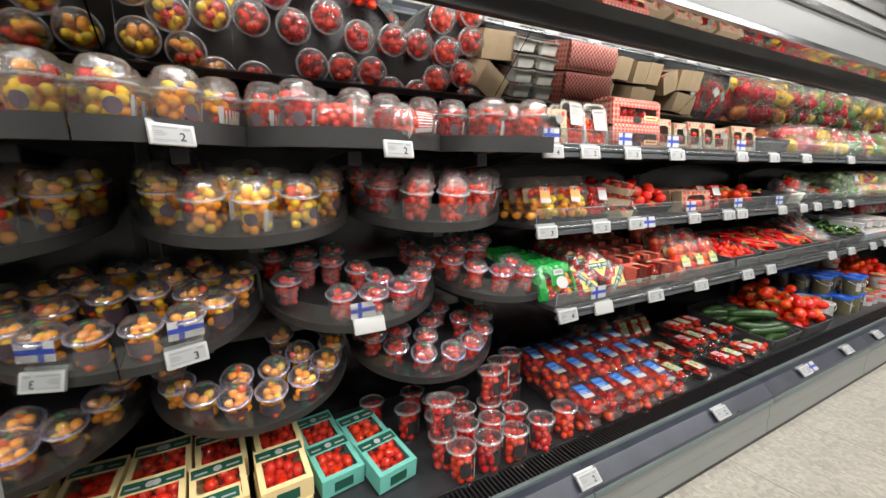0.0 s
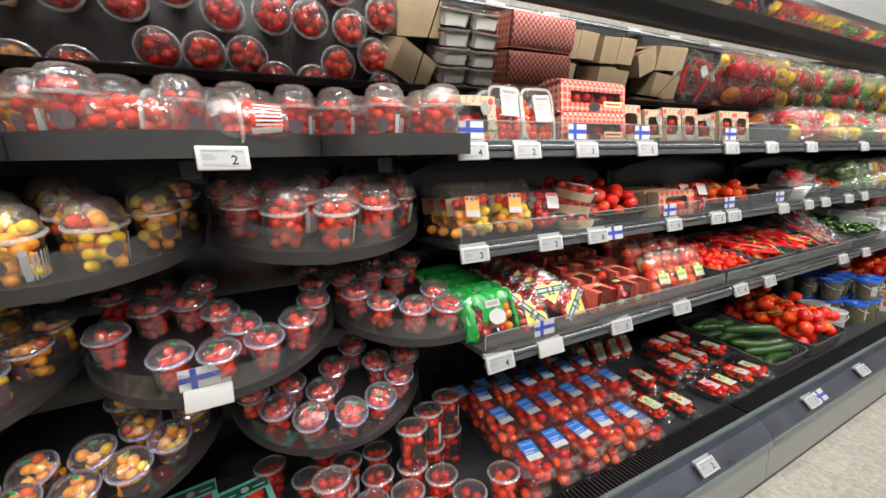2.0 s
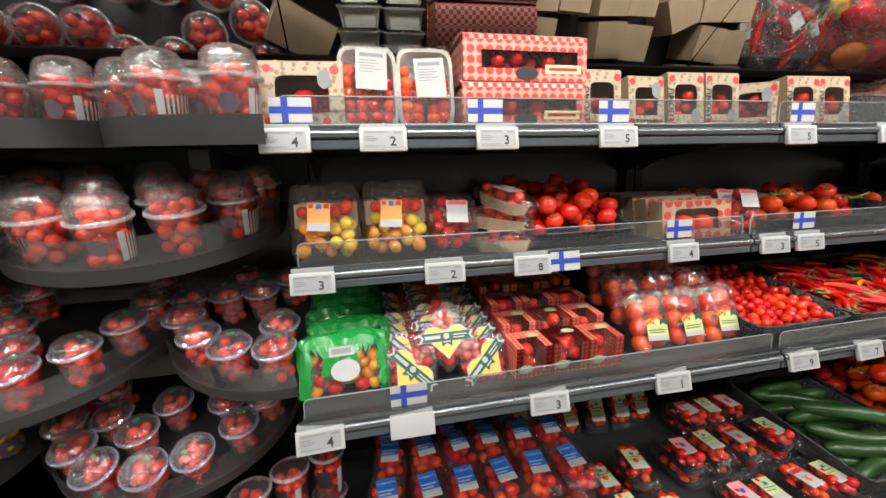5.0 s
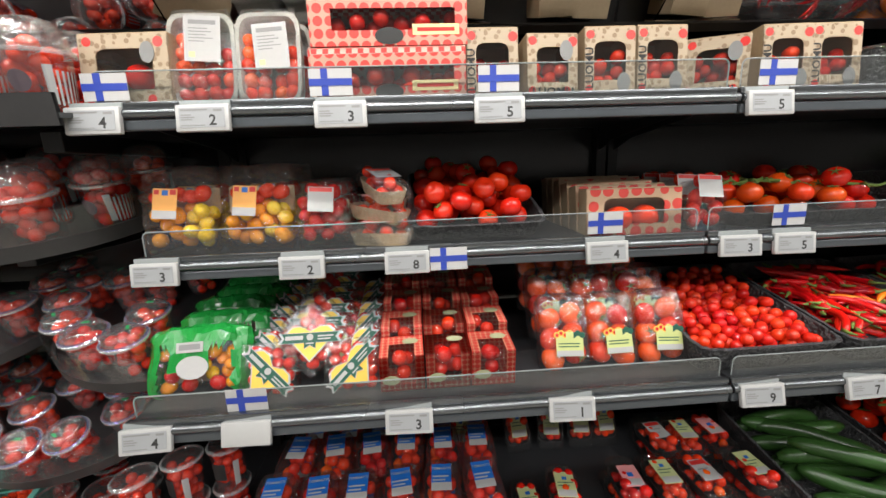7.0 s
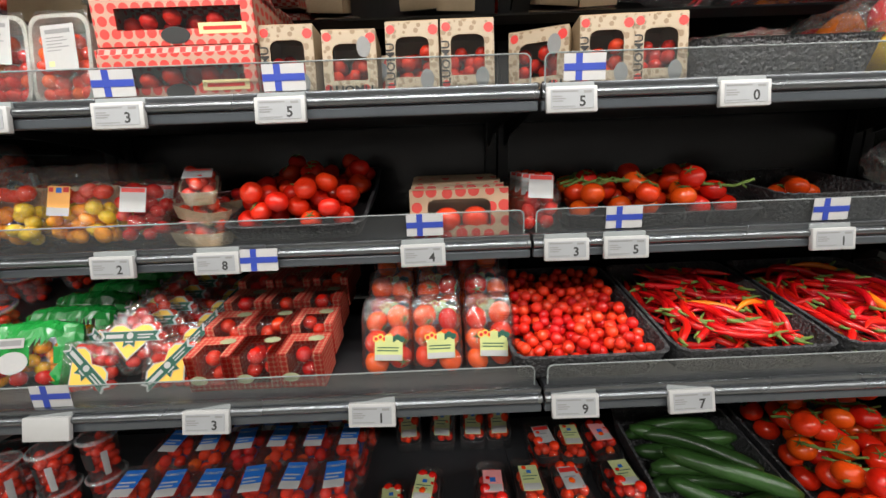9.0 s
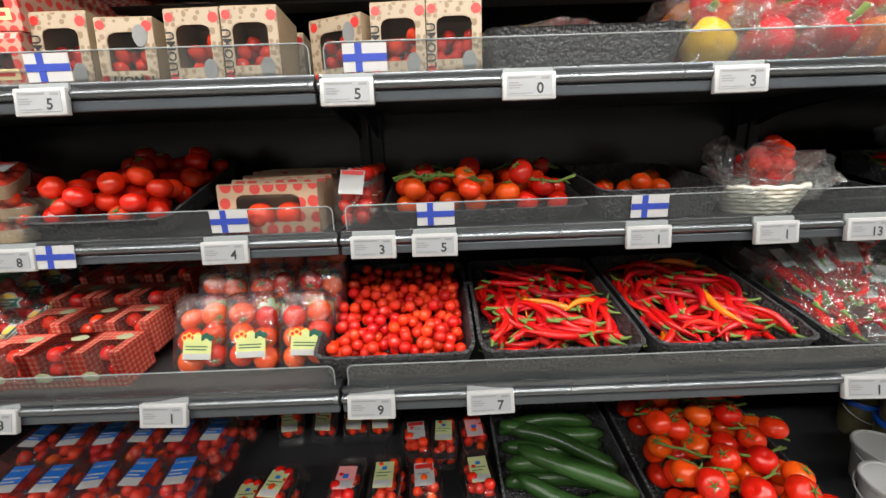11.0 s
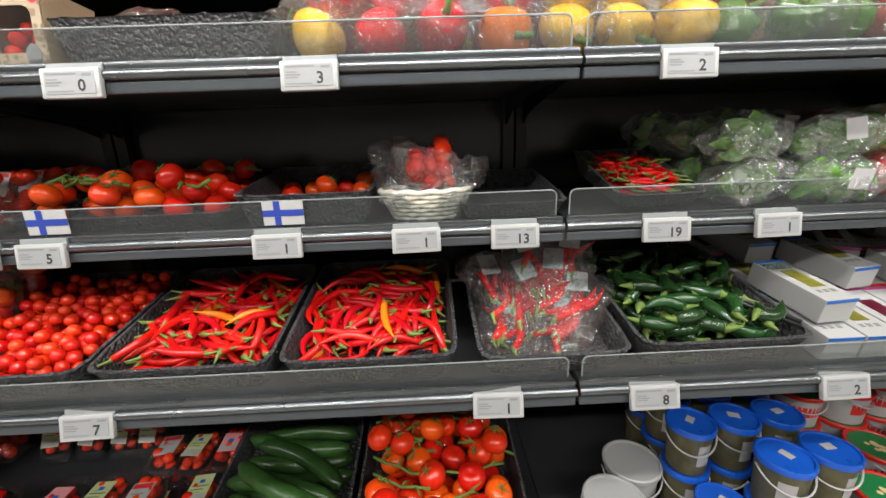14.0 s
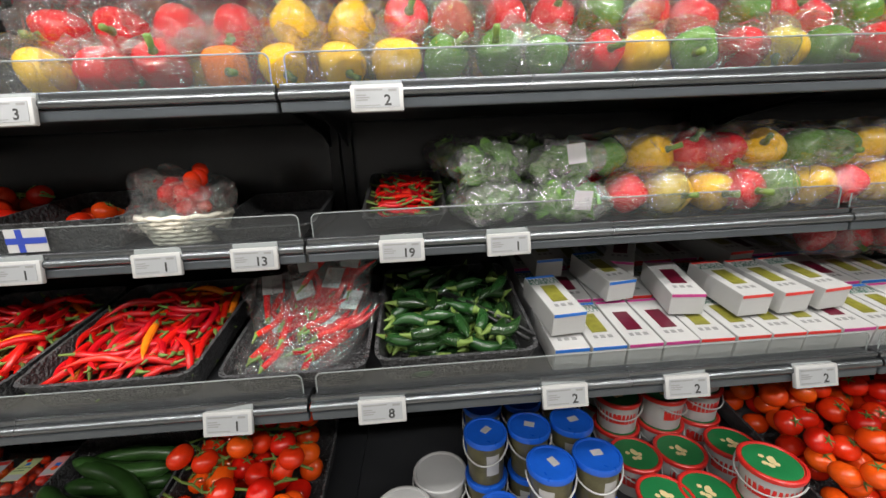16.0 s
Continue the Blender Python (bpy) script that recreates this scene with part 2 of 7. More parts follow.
M = dict(
    steel_dark=surface("dark_grey_steel", (0.030, 0.031, 0.034), 0.4, 0.0, 0.15, 6, 200, 0.04),
    black=surface("black_plastic", (0.012, 0.012, 0.013), 0.4, 0, 0.2, 8, 120, 0.06),
    backp=surface("black_gloss_panel", (0.006, 0.006, 0.007), 0.22, 0, 0.2, 5, 60, 0.02),
    rimp=surface("charcoal_rim", (0.024, 0.0235, 0.024), 0.42, 0, 0.15, 10, 150, 0.05),
    rail=surface("brushed_rail", (0.17, 0.18, 0.19), 0.25, 0.9, 0.12, 3, 300, 0.03),
    rail2=surface("slate_rail", (0.075, 0.085, 0.095), 0.3, 0.3, 0.1, 5, 200, 0.03),
    chrome=surface("chrome", (0.75, 0.76, 0.78), 0.12, 1.0, 0.05, 5, 100, 0.0),
    grey=surface("grey_panel", (0.21, 0.22, 0.21), 0.42, 0.1, 0.1, 4, 120, 0.05),
    greygreen=surface("grey_green_edge", (0.12, 0.15, 0.15), 0.4, 0.1, 0.1, 5, 120, 0.04),
    ledge=surface("navy_ledge", (0.035, 0.04, 0.055), 0.3, 0.1, 0.3, 7, 120, 0.04),
    canopy=surface("pale_grey_canopy", (0.24, 0.245, 0.24), 0.4, 0, 0.05, 3, 80, 0.02),
    ceiling=surface("ceiling_white", (0.42, 0.42, 0.41), 0.7, 0, 0.05, 2, 60, 0.05),
    wallp=surface("wall_paint", (0.24, 0.235, 0.23), 0.7, 0, 0.08, 2, 60, 0.05),
    acrylic=clear("clear_acrylic", (0.94, 0.955, 0.955), 0.012, 0.03, edge=0.06, haze=0.004),
    lip_acrylic=clear("shelf_lip_acrylic", (0.86, 0.88, 0.88), 0.04, 0.08, edge=0.15, haze=0.014),
    rim_acrylic=clear("tray_rim_acrylic", (0.90, 0.91, 0.91), 0.03, 0.06, edge=0.15, haze=0.010),
    lip_ring=clear("moulded_rim", (0.9, 0.9, 0.9), 0.22, 0.12, edge=0.6, haze=0.22),
    perf=dotted("perforated_steel", (0.055, 0.058, 0.06), (0.01, 0.01, 0.01), 0.021, 0.16, 0.0),
    glass_edge=surface("acrylic_edge", (0.26, 0.28, 0.28), 0.2, 0, 0.05, 9, 90, 0.0),
    plastic=clear("clear_cup_plastic", (0.97, 0.965, 0.965), 0.07, 0.09, 0.35, 25, 0.4, haze=0.01),
    dome=clear("clear_lid_plastic", (0.96, 0.96, 0.97), 0.13, 0.11, 0.5, 35, 0.6, haze=0.028),
    film=clear("crinkled_film", (0.98, 0.98, 0.98), 0.09, 0.06, 0.9, 55, 0.28, haze=0.004),
    clam=clear("clear_clamshell", (0.96, 0.96, 0.96), 0.10, 0.10, 0.5, 30, 0.5, haze=0.010),
    mirror=mirror_glass("mirror", (0.86, 0.87, 0.87)),
    dark_mirror=mirror_glass("dark_mirror", (0.42, 0.42, 0.43), 0.03),
    dim_mirror=mirror_glass("smoked_mirror", (0.70, 0.71, 0.70), 0.035),
    terrazzo=terrazzo(),
    grout=surface("grout", (0.3, 0.28, 0.25), 0.8),
    foam=foam(),
    white=surface("white_plastic", (0.42, 0.42, 0.415), 0.35, 0, 0.04, 5, 90, 0.02),
    paper=surface("white_paper", (0.41, 0.405, 0.40), 0.6, 0, 0.05, 8, 120, 0.03),
    screen=surface("e_paper", (0.30, 0.31, 0.32), 0.5, 0, 0.03, 8, 120, 0.0),
    ink=surface("dark_ink", (0.02, 0.02, 0.02), 0.6, 0, 0.1),
    ink2=surface("grey_ink", (0.22, 0.22, 0.22), 0.6, 0, 0.1),
    flagblue=surface("flag_blue", (0.02, 0.045, 0.30), 0.45, 0, 0.05),
    tom=surface("tomato_red", (0.74, 0.018, 0.006), 0.2, 0, 0.14, 18, 160, 0.02, 0.5, 0.14, 0.12, 0.0, 0.006),
    tomo=surface("tomato_orange", (0.84, 0.075, 0.006), 0.22, 0, 0.12, 18, 160, 0.02, 0.5, 0.12, 0.12, 0.0, 0.008),
    cherry=surface("cherry_red", (0.72, 0.014, 0.008), 0.18, 0, 0.15, 40, 200, 0.02, 0.5, 0.18, 0.15, 0.0, 0.008),
    cherry_o=surface("cherry_orange", (1.0, 0.38, 0.010), 0.2, 0, 0.15, 40, 200, 0.02, 0.5, 0.12, 0.15, 0.06),
    cherry_y=surface("cherry_yellow", (0.93, 0.60, 0.010), 0.22, 0, 0.12, 40, 200, 0.02, 0.5, 0.12, 0.15, 0.06),
    cherry_p=surface("cherry_pale", (0.92, 0.66, 0.04), 0.25, 0, 0.12, 40, 200, 0.02, 0.5, 0.1, 0.15, 0.06),
    green_t=surface("unripe_green", (0.30, 0.42, 0.04), 0.25, 0, 0.12, 30, 200, 0.02, 0.5, 0.1, 0.3),
    stem=surface("vine_green", (0.13, 0.20, 0.035), 0.6, 0, 0.25, 40, 200, 0.1),
    chili=surface("chili_red", (0.66, 0.006, 0.013), 0.2, 0, 0.15, 30, 200, 0.03, 0.5, 0.25, 0.2, 0.0, 0.004),
    chili_o=surface("chili_orange", (0.85, 0.20, 0.008), 0.2, 0, 0.15, 30, 200, 0.03, 0.5, 0.1, 0.4),
    jala=surface("jalapeno_green", (0.015, 0.046, 0.011), 0.2, 0, 0.3, 25, 200, 0.03, 0.5, 0.35, 0.4, 0.0, 0.015),
    cuke=surface("cucumber_green", (0.024, 0.068, 0.014), 0.3, 0, 0.35, 18, 90, 0.12, 0.5, 0.25),
    pep_r=surface("pepper_red", (0.72, 0.012, 0.020), 0.2, 0, 0.12, 20, 160, 0.02, 0.5, 0.15, 0.2),
    pep_y=surface("pepper_yellow", (0.92, 0.55, 0.008), 0.2, 0, 0.1, 20, 160, 0.02, 0.5, 0.08, 0.2),
    pep_o=surface("pepper_orange", (0.86, 0.20, 0.010), 0.2, 0, 0.1, 20, 160, 0.02, 0.5, 0.08, 0.2),
    pep_g=surface("pepper_green", (0.10, 0.24, 0.03), 0.22, 0, 0.15, 20, 160, 0.02, 0.5, 0.15, 0.2),
    leaf=surface("leaf_green", (0.15, 0.36, 0.05), 0.45, 0, 0.35, 22, 120, 0.15, 0.5, 0.3),
    kraft=surface("kraft_card", (0.44, 0.33, 0.21), 0.7, 0, 0.12, 14, 160, 0.06, 0.3, 0.06),
    kraft_print=dotted("kraft_doodle_print", (0.42, 0.33, 0.23), (0.26, 0.18, 0.11), 0.011, 0.42, 1.0),
    polka=dotted("kraft_polka_print", (0.42, 0.28, 0.18), (0.50, 0.045, 0.035), 0.030, 0.40, 0.25),
    reddots=dotted("red_dot_print", (0.48, 0.28, 0.21), (0.60, 0.045, 0.035), 0.021, 0.41, 0.0),
    gingham=checked("gingham_print", (0.56, 0.04, 0.035), (0.66, 0.42, 0.36), 0.0105),
    redspot=dotted("red_spotted_card", (0.66, 0.30, 0.20), (0.60, 0.045, 0.03), 0.0110, 0.46, 0.0),
    pulp=surface("grey_pulp", (0.42, 0.41, 0.37), 0.75, 0, 0.12, 14, 160, 0.2),
    bagblack=surface("dark_tray", (0.02, 0.02, 0.02), 0.35, 0, 0.2, 14, 160, 0.1),
    greenbag=surface("green_bag_print", (0.012, 0.25, 0.04), 0.25, 0, 0.15, 14, 120, 0.15, 0.5, 0.1, 0.3),
    yellowp=surface("yellow_print", (0.82, 0.52, 0.08), 0.45, 0, 0.05),
    greenp=surface("dark_green_print", (0.012, 0.085, 0.055), 0.45, 0, 0.08),
    mint=surface("mint_print", (0.16, 0.50, 0.42), 0.5, 0, 0.07, 12, 120, 0.03, 0.5, 0.05),
    cream=surface("cream_print", (0.80, 0.63, 0.32), 0.5, 0, 0.07, 12, 120, 0.03),
    bluep=surface("blue_print", (0.012, 0.13, 0.50), 0.4, 0, 0.05),
    limep=surface("lime_print", (0.50, 0.54, 0.26), 0.5, 0, 0.06),
    orangep=surface("orange_print", (0.85, 0.40, 0.10), 0.5, 0, 0.06),
    bluelid=surface("blue_lid", (0.010, 0.10, 0.55), 0.3, 0, 0.1, 10, 90, 0.04, 0.5, 0.08, 0.2),
    redlid=surface("red_rim", (0.62, 0.025, 0.02), 0.32, 0, 0.08),
    pickle=surface("pickle_jar", (0.10, 0.09, 0.045), 0.3, 0, 0.3, 30, 90, 0.1),
    greenlid=surface("green_lid_print", (0.015, 0.20, 0.06), 0.4, 0, 0.1),
    wicker=surface("white_wicker", (0.72, 0.68, 0.58), 0.6, 0, 0.12, 40, 200, 0.15),
    magenta=surface("magenta_print", (0.45, 0.03, 0.20), 0.45, 0, 0.05),
    limetag=surface("lime_tag", (0.52, 0.56, 0.22), 0.5, 0, 0.06),
    olivep=surface("olive_badge", (0.36, 0.37, 0.22), 0.5, 0, 0.08),
    maroon=surface("dark_badge", (0.10, 0.06, 0.08), 0.5, 0, 0.1),
    beet=surface("beet_dark", (0.10, 0.006, 0.02), 0.3, 0, 0.2, 30, 90, 0.1),
    olive=surface("gherkin_olive", (0.20, 0.19, 0.03), 0.3, 0, 0.3, 50, 90, 0.1),
    pink=surface("pink_print", (0.75, 0.30, 0.30), 0.5, 0, 0.06),
    lamp=glow("lamp_diffuser", (1, 0.97, 0.92), 6.0),
)

# ---- mesh helpers ----


def bx(bm, x0, x1, y0, y1, z0, z1, bevel=0.0, m=None):
    r = bmesh.ops.create_cube(bm, size=1)
    vs = r["verts"]
    for v in vs:
        v.co = Vector((x0 + (v.co.x + 0.5) * (x1 - x0), y0 + (v.co.y + 0.5) * (y1 - y0), z0 + (v.co.z + 0.5) * (z1 - z0)))
        if m is not None:
            v.co = m @ v.co
    if bevel:
        es = list({e for v in vs for e in v.link_edges})
        bmesh.ops.bevel(bm, geom=es, offset=bevel, segments=2, affect="EDGES", profile=0.5)
    return bm


def lathe(bm, prof, seg=24, x=0.0, y=0.0, z=0.0, caps=True):
    """Turns (radius, height) pairs round the z axis."""
    rings = []
    for r, h in prof:
        if r < 1e-6:
            rings.append([bm.verts.new((x, y, z + h))])
        else:
            rings.append([bm.verts.new((x + r * math.cos(2 * math.pi * i / seg), y + r * math.sin(2 * math.pi * i / seg), z + h)) for i in range(seg)])
    for a, b in zip(rings, rings[1:]):
        for i in range(seg):
            j = (i + 1) % seg
            if len(a) == 1 and len(b) > 1:
                bm.faces.new((a[0], b[j], b[i]))
            elif len(b) == 1 and len(a) > 1:
                bm.faces.new((a[i], a[j], b[0]))
            elif len(a) > 1:
                bm.faces.new((a[i], a[j], b[j], b[i]))
    return bm


def tube(bm, pts, radii, seg=8):
    """A tapered round bar along the points."""
    rings = []
    for i, pnt in enumerate(pts):
        d = (Vector(pts[min(i + 1, len(pts) - 1)]) - Vector(pts[max(i - 1, 0)])).normalized()
        u = d.orthogonal().normalized() if i == 0 else (u0 - d * u0.dot(d)).normalized()
        u0 = u
        w = d.cross(u)
        rings.append([bm.verts.new(Vector(pnt) + radii[i] * (math.cos(2 * math.pi * k / seg) * u + math.sin(2 * math.pi * k / seg) * w)) for k in range(seg)])
    for a, b in zip(rings, rings[1:]):
        for k in range(seg):
            bm.faces.new((a[k], a[(k + 1) % seg], b[(k + 1) % seg], b[k]))
    bm.faces.new(rings[0][::-1])
    bm.faces.new(rings[-1])
    return bm


def ball(bm, c, r, sub=2, squash=1.0, m=None):
    res = bmesh.ops.create_icosphere(bm, subdivisions=sub, radius=r)
    for v in res["verts"]:
        v.co.z *= squash
        if m is not None:
            v.co = m @ v.co
        v.co += Vector(c)
    return bm


def prism(bm, outline, z0, z1):
    """A plate of any outline (x, y), between two heights."""
    lo = [bm.verts.new((x, y, z0)) for x, y in outline]
    hi = [bm.verts.new((x, y, z1)) for x, y in outline]
    bm.faces.new(lo[::-1])
    bm.faces.new(hi)
    n = len(lo)
    for i in range(n):
        bm.faces.new((lo[i], lo[(i + 1) % n], hi[(i + 1) % n], hi[i]))
    return bm


def mesh_of(name, bm, material, smooth=False):
    me = bpy.data.meshes.new(name)
    bmesh.ops.recalc_face_normals(bm, faces=bm.faces)
    bm.to_mesh(me)
    bm.free()
    for mt in (material if isinstance(material, (list, tuple)) else [material]):
        me.materials.append(M[mt] if isinstance(mt, str) else mt)
    if smooth:
        me.shade_smooth()
        if smooth != "all":
            me.set_sharp_from_angle(angle=radians(40))
    return me


def hang(name, me, parent, m=None, label=""):
    """A part on shared mesh data under a thing or a part."""
    ob = new(name, me)
    ob.parent = parent
    if m is not None:
        ob.matrix_local = m
    if label:
        ob["label"] = label
    if name in ("tomato_heap", "chilies", "leaves", "small_print", "print", "red_spots"):
        ob["kind"] = "stuff"
    return ob


def part(name, bm, material, parent, label="", smooth=False):
    return hang(name, mesh_of(name, bm, material, smooth), parent, None, label)


def thing(name, label, category, group="", kind="", m=None):
    ob = new(name)
    ob.empty_display_size = 0.05
    if m is not None:
        ob.matrix_world = m
    return tagged(ob, label, category, group, kind)


def solid(name, me, label, category, group="", kind="", m=None):
    """A thing that is one mesh."""
    ob = new(name, me)
    if m is not None:
        ob.matrix_world = m
    return tagged(ob, label, category, group, kind)


TEXTS = {}


def words(text, size, material):
    """Flat mesh of a word in the built-in font, in the x-z plane, centred, facing -y."""
    key = (text, size, material)
    if key not in TEXTS:
        cu = bpy.data.curves.new("words", "FONT")
        cu.offset = size * 0.022
        cu.body, cu.size, cu.align_x, cu.align_y, cu.resolution_u = text, size, "CENTER", "CENTER", 2
        ob = new("words", cu)
        me = bpy.data.meshes.new_from_object(ob)
        bpy.data.objects.remove(ob)
        bpy.data.curves.remove(cu)
        me.transform(pose(0, 0, 0, 90, 0, 0))
        me.materials.append(M[material])
        TEXTS[key] = me
    return TEXTS[key]


rng = random.Random(7)

# ---- the room ----
RX0, RX1, RY0, RY1, RH = -4.0, 9.0, -4.5, 1.75, 3.6
bm = bmesh.new()
bx(bm, RX0, RX1, RY0, RY1, -0.15, -0.004)
solid("floor", mesh_of("floor", bm, "terrazzo"), "pale speckled terrazzo shop floor", "floor", kind="structure")
bm = bmesh.new()
bx(bm, RX0, RX1, RY0, RY1, RH, RH + 0.1)
solid("ceiling", mesh_of("ceiling", bm, "ceiling"), "plain white shop ceiling", "ceiling", kind="structure")
for n, a in (("wall_north", (RX0, RX1, RY1, RY1 + 0.15)), ("wall_south", (RX0, RX1, RY0 - 0.15, RY0)), ("wall_west", (RX0 - 0.15, RX0, RY0, RY1)), ("wall_east", (RX1, RX1 + 0.15, RY0, RY1))):
    bm = bmesh.new()
    bx(bm, *a, -0.15, RH + 0.1)
    solid(n, mesh_of(n, bm, "wallp"), "plain light grey painted shop wall", "wall", kind="structure")
for x in (-1.5, 1.2, 3.9, 6.6):
    for y in (-0.35, -2.2):
        th = thing("ceiling_light", "long white ceiling light line over the aisle", "ceiling light", "ceiling lights", m=pose(x, y, 3.49))
        bm = bmesh.new()
        bx(bm, -1.2, 1.2, -0.1, 0.1, 0.012, 0.11, 0.008)
        part("housing", bm, "white", th)
        bm = bmesh.new()
        bx(bm, -1.16, 1.16, -0.085, 0.085, 0.0, 0.0115)
        part("diffuser", bm, "lamp", th, "glowing white diffuser")

# ---- the refrigerated case ----
BASE_Y, RAIL_Z, DECK_Z, BACK_Y = 0.85, 0.266, 0.285, 1.62
SH1, SH2, SH3 = (1.079, 1.350), (1.124, 1.069), (1.017, 0.786)      # front edge y and deck height of each shelf
EDGES = [CASE_X0] + JOINTS
for i, (xa, xb) in enumerate(zip(EDGES, EDGES[1:])):
    th = thing("refrigerated_case", "black and grey open refrigerated produce case unit", "display case", "case units", m=pose(xa, 0, 0))
    w = xb - xa - 0.002
    bm = bmesh.new()
    bx(bm, 0, w, BASE_Y + 0.012, BASE_Y + 0.06, 0.0, 0.03)
    part("kick_plate", bm, "black", th)
    bm = bmesh.new()
    bx(bm, 0, w, BASE_Y, BASE_Y + 0.05, 0.032, 0.108, 0.003)
    bx(bm, 0, w, BASE_Y - 0.004, BASE_Y + 0.05, 0.110, 0.182, 0.003)
    part("front_panel", bm, "grey", th)
    bm = bmesh.new()
    bx(bm, 0, w, BASE_Y - 0.018, BASE_Y + 0.05, 0.184, 0.212, 0.006)
    part("bumper", bm, "greygreen", th, smooth=True)
    bm = bmesh.new()
    prof = [(-0.014, 0.214), (-0.012, 0.226), (0.03, 0.270), (0.052, 0.276), (0.052, 0.214)]
    vs0 = [bm.verts.new((0, BASE_Y + y, z)) for y, z in prof]
    vs1 = [bm.verts.new((w, BASE_Y + y, z)) for y, z in prof]
    bm.faces.new(vs0)
    bm.faces.new(vs1[::-1])
    for k in range(5):
        bm.faces.new((vs0[k], vs1[k], vs1[(k + 1) % 5], vs0[(k + 1) % 5]))
    part("label_ledge", bm, "ledge", th, "dark blue-grey sloping label ledge")
    bm = bmesh.new()
    bx(bm, 0, w, BASE_Y + 0.054, BASE_Y + 0.068, 0.262, 0.286, 0.002)
    part("ledge_edge", bm, "greygreen", th)
    bm = bmesh.new()
    bx(bm, 0, w, BASE_Y + 0.07, BASE_Y + 0.14, 0.19, 0.225)
    part("air_duct", bm, "black", th)
    bm = bmesh.new()
    bx(bm, 0, w, BASE_Y + 0.142, BASE_Y + 0.152, 0.225, DECK_Z + 0.006, 0.002)
    part("deck_lip", bm, "black", th)
    bm = bmesh.new()
    bx(bm, 0, w, BASE_Y + 0.153, BACK_Y, DECK_Z - 0.03, DECK_Z)
    part("deck", bm, "steel_dark", th)
    bm = bmesh.new()
    bx(bm, 0, w, BACK_Y + 0.002, BACK_Y + 0.05, 0.0, 2.05)
    part("back_panel", bm, "backp", th, "glossy black back panel")
    for ux in (0.003, w - 0.033):
        bm = bmesh.new()
        bx(bm, ux, ux + 0.03, BACK_Y - 0.028, BACK_Y, DECK_Z, 1.56)
        part("upright", bm, "black", th)

th = thing("end_panel", "smoked mirror end panel of the case", "end panel", m=pose(CASE_X0, 0, 0))
bm = bmesh.new()
bx(bm, -0.05, -0.004, 0.61, 1.67, 0.0, 2.05)
part("panel", bm, "grey", th)
bm = bmesh.new()
bx(bm, -0.003, 0.0, 0.625, 1.60, 0.30, 1.98)
part("mirror", bm, "dim_mirror", th, "smoked mirror sheet")
th = thing("end_panel", "black end panel of the case", "end panel", m=pose(CASE_X1, 0, 0))
bm = bmesh.new()
bx(bm, 0.002, 0.05, 0.80, 1.67, 0.0, 2.05)
part("panel", bm, "black", th)

# leaning mirror over the top shelf and the canopy
MIR_Y, MIR_Z, LEANING = 1.335, 1.60, 52.0
u = Vector((0, -math.sin(radians(LEANING)), math.cos(radians(LEANING))))
for xa, xb in zip(EDGES, EDGES[1:]):
    th = thing("leaning_mirror", "mirror leaning forward over the top shelf", "mirror", "leaning mirrors", m=Matrix.Translation((xa, MIR_Y, MIR_Z)) @ pose(0, 0, 0, LEANING, 0, 0))
    bm = bmesh.new()
    bx(bm, 0.002, xb - xa - 0.002, 0.0, 0.004, -0.06, 0.42)
    part("glass", bm, "mirror", th)
    bm = bmesh.new()
    bx(bm, 0.0, xb - xa, -0.004, 0.012, -0.085, -0.061)
    part("bottom_frame", bm, "black", th)
th = thing("canopy", "black canopy with pale front and chrome trim", "canopy")
W0, W1 = CASE_X0, CASE_X1
CAN = [("lamp_shield", (1.005, 1.03, 1.685, 1.752), "black"), ("top_panel", (0.86, 1.67, 2.0, 2.05), "black"),
       ("front_face", (0.862, 0.90, 1.775, 1.90), "canopy"), ("trim", (0.852, 0.871, 1.750, 1.774), "chrome"), ("upper_trim", (0.846, 0.90, 1.901, 1.925), "chrome")]
for n, (y0, y1, z0, z1), mt in CAN:
    bm = bmesh.new()
    bx(bm, W0, W1, y0, y1, z0, z1, 0.003)
    part(n, bm, mt, th)
bm = bmesh.new()
bx(bm, W0, W1, 0.87, 0.93, 1.926, 2.0)
part("upper_face", bm, "canopy", th)
bm = bmesh.new()
bx(bm, W0, W1, 0.0, 0.145, 0.0, 0.006)
bm.transform(pose(0, 0.875, 1.770, -10))
part("underside", bm, "dark_mirror", th, "dark reflecting underside")


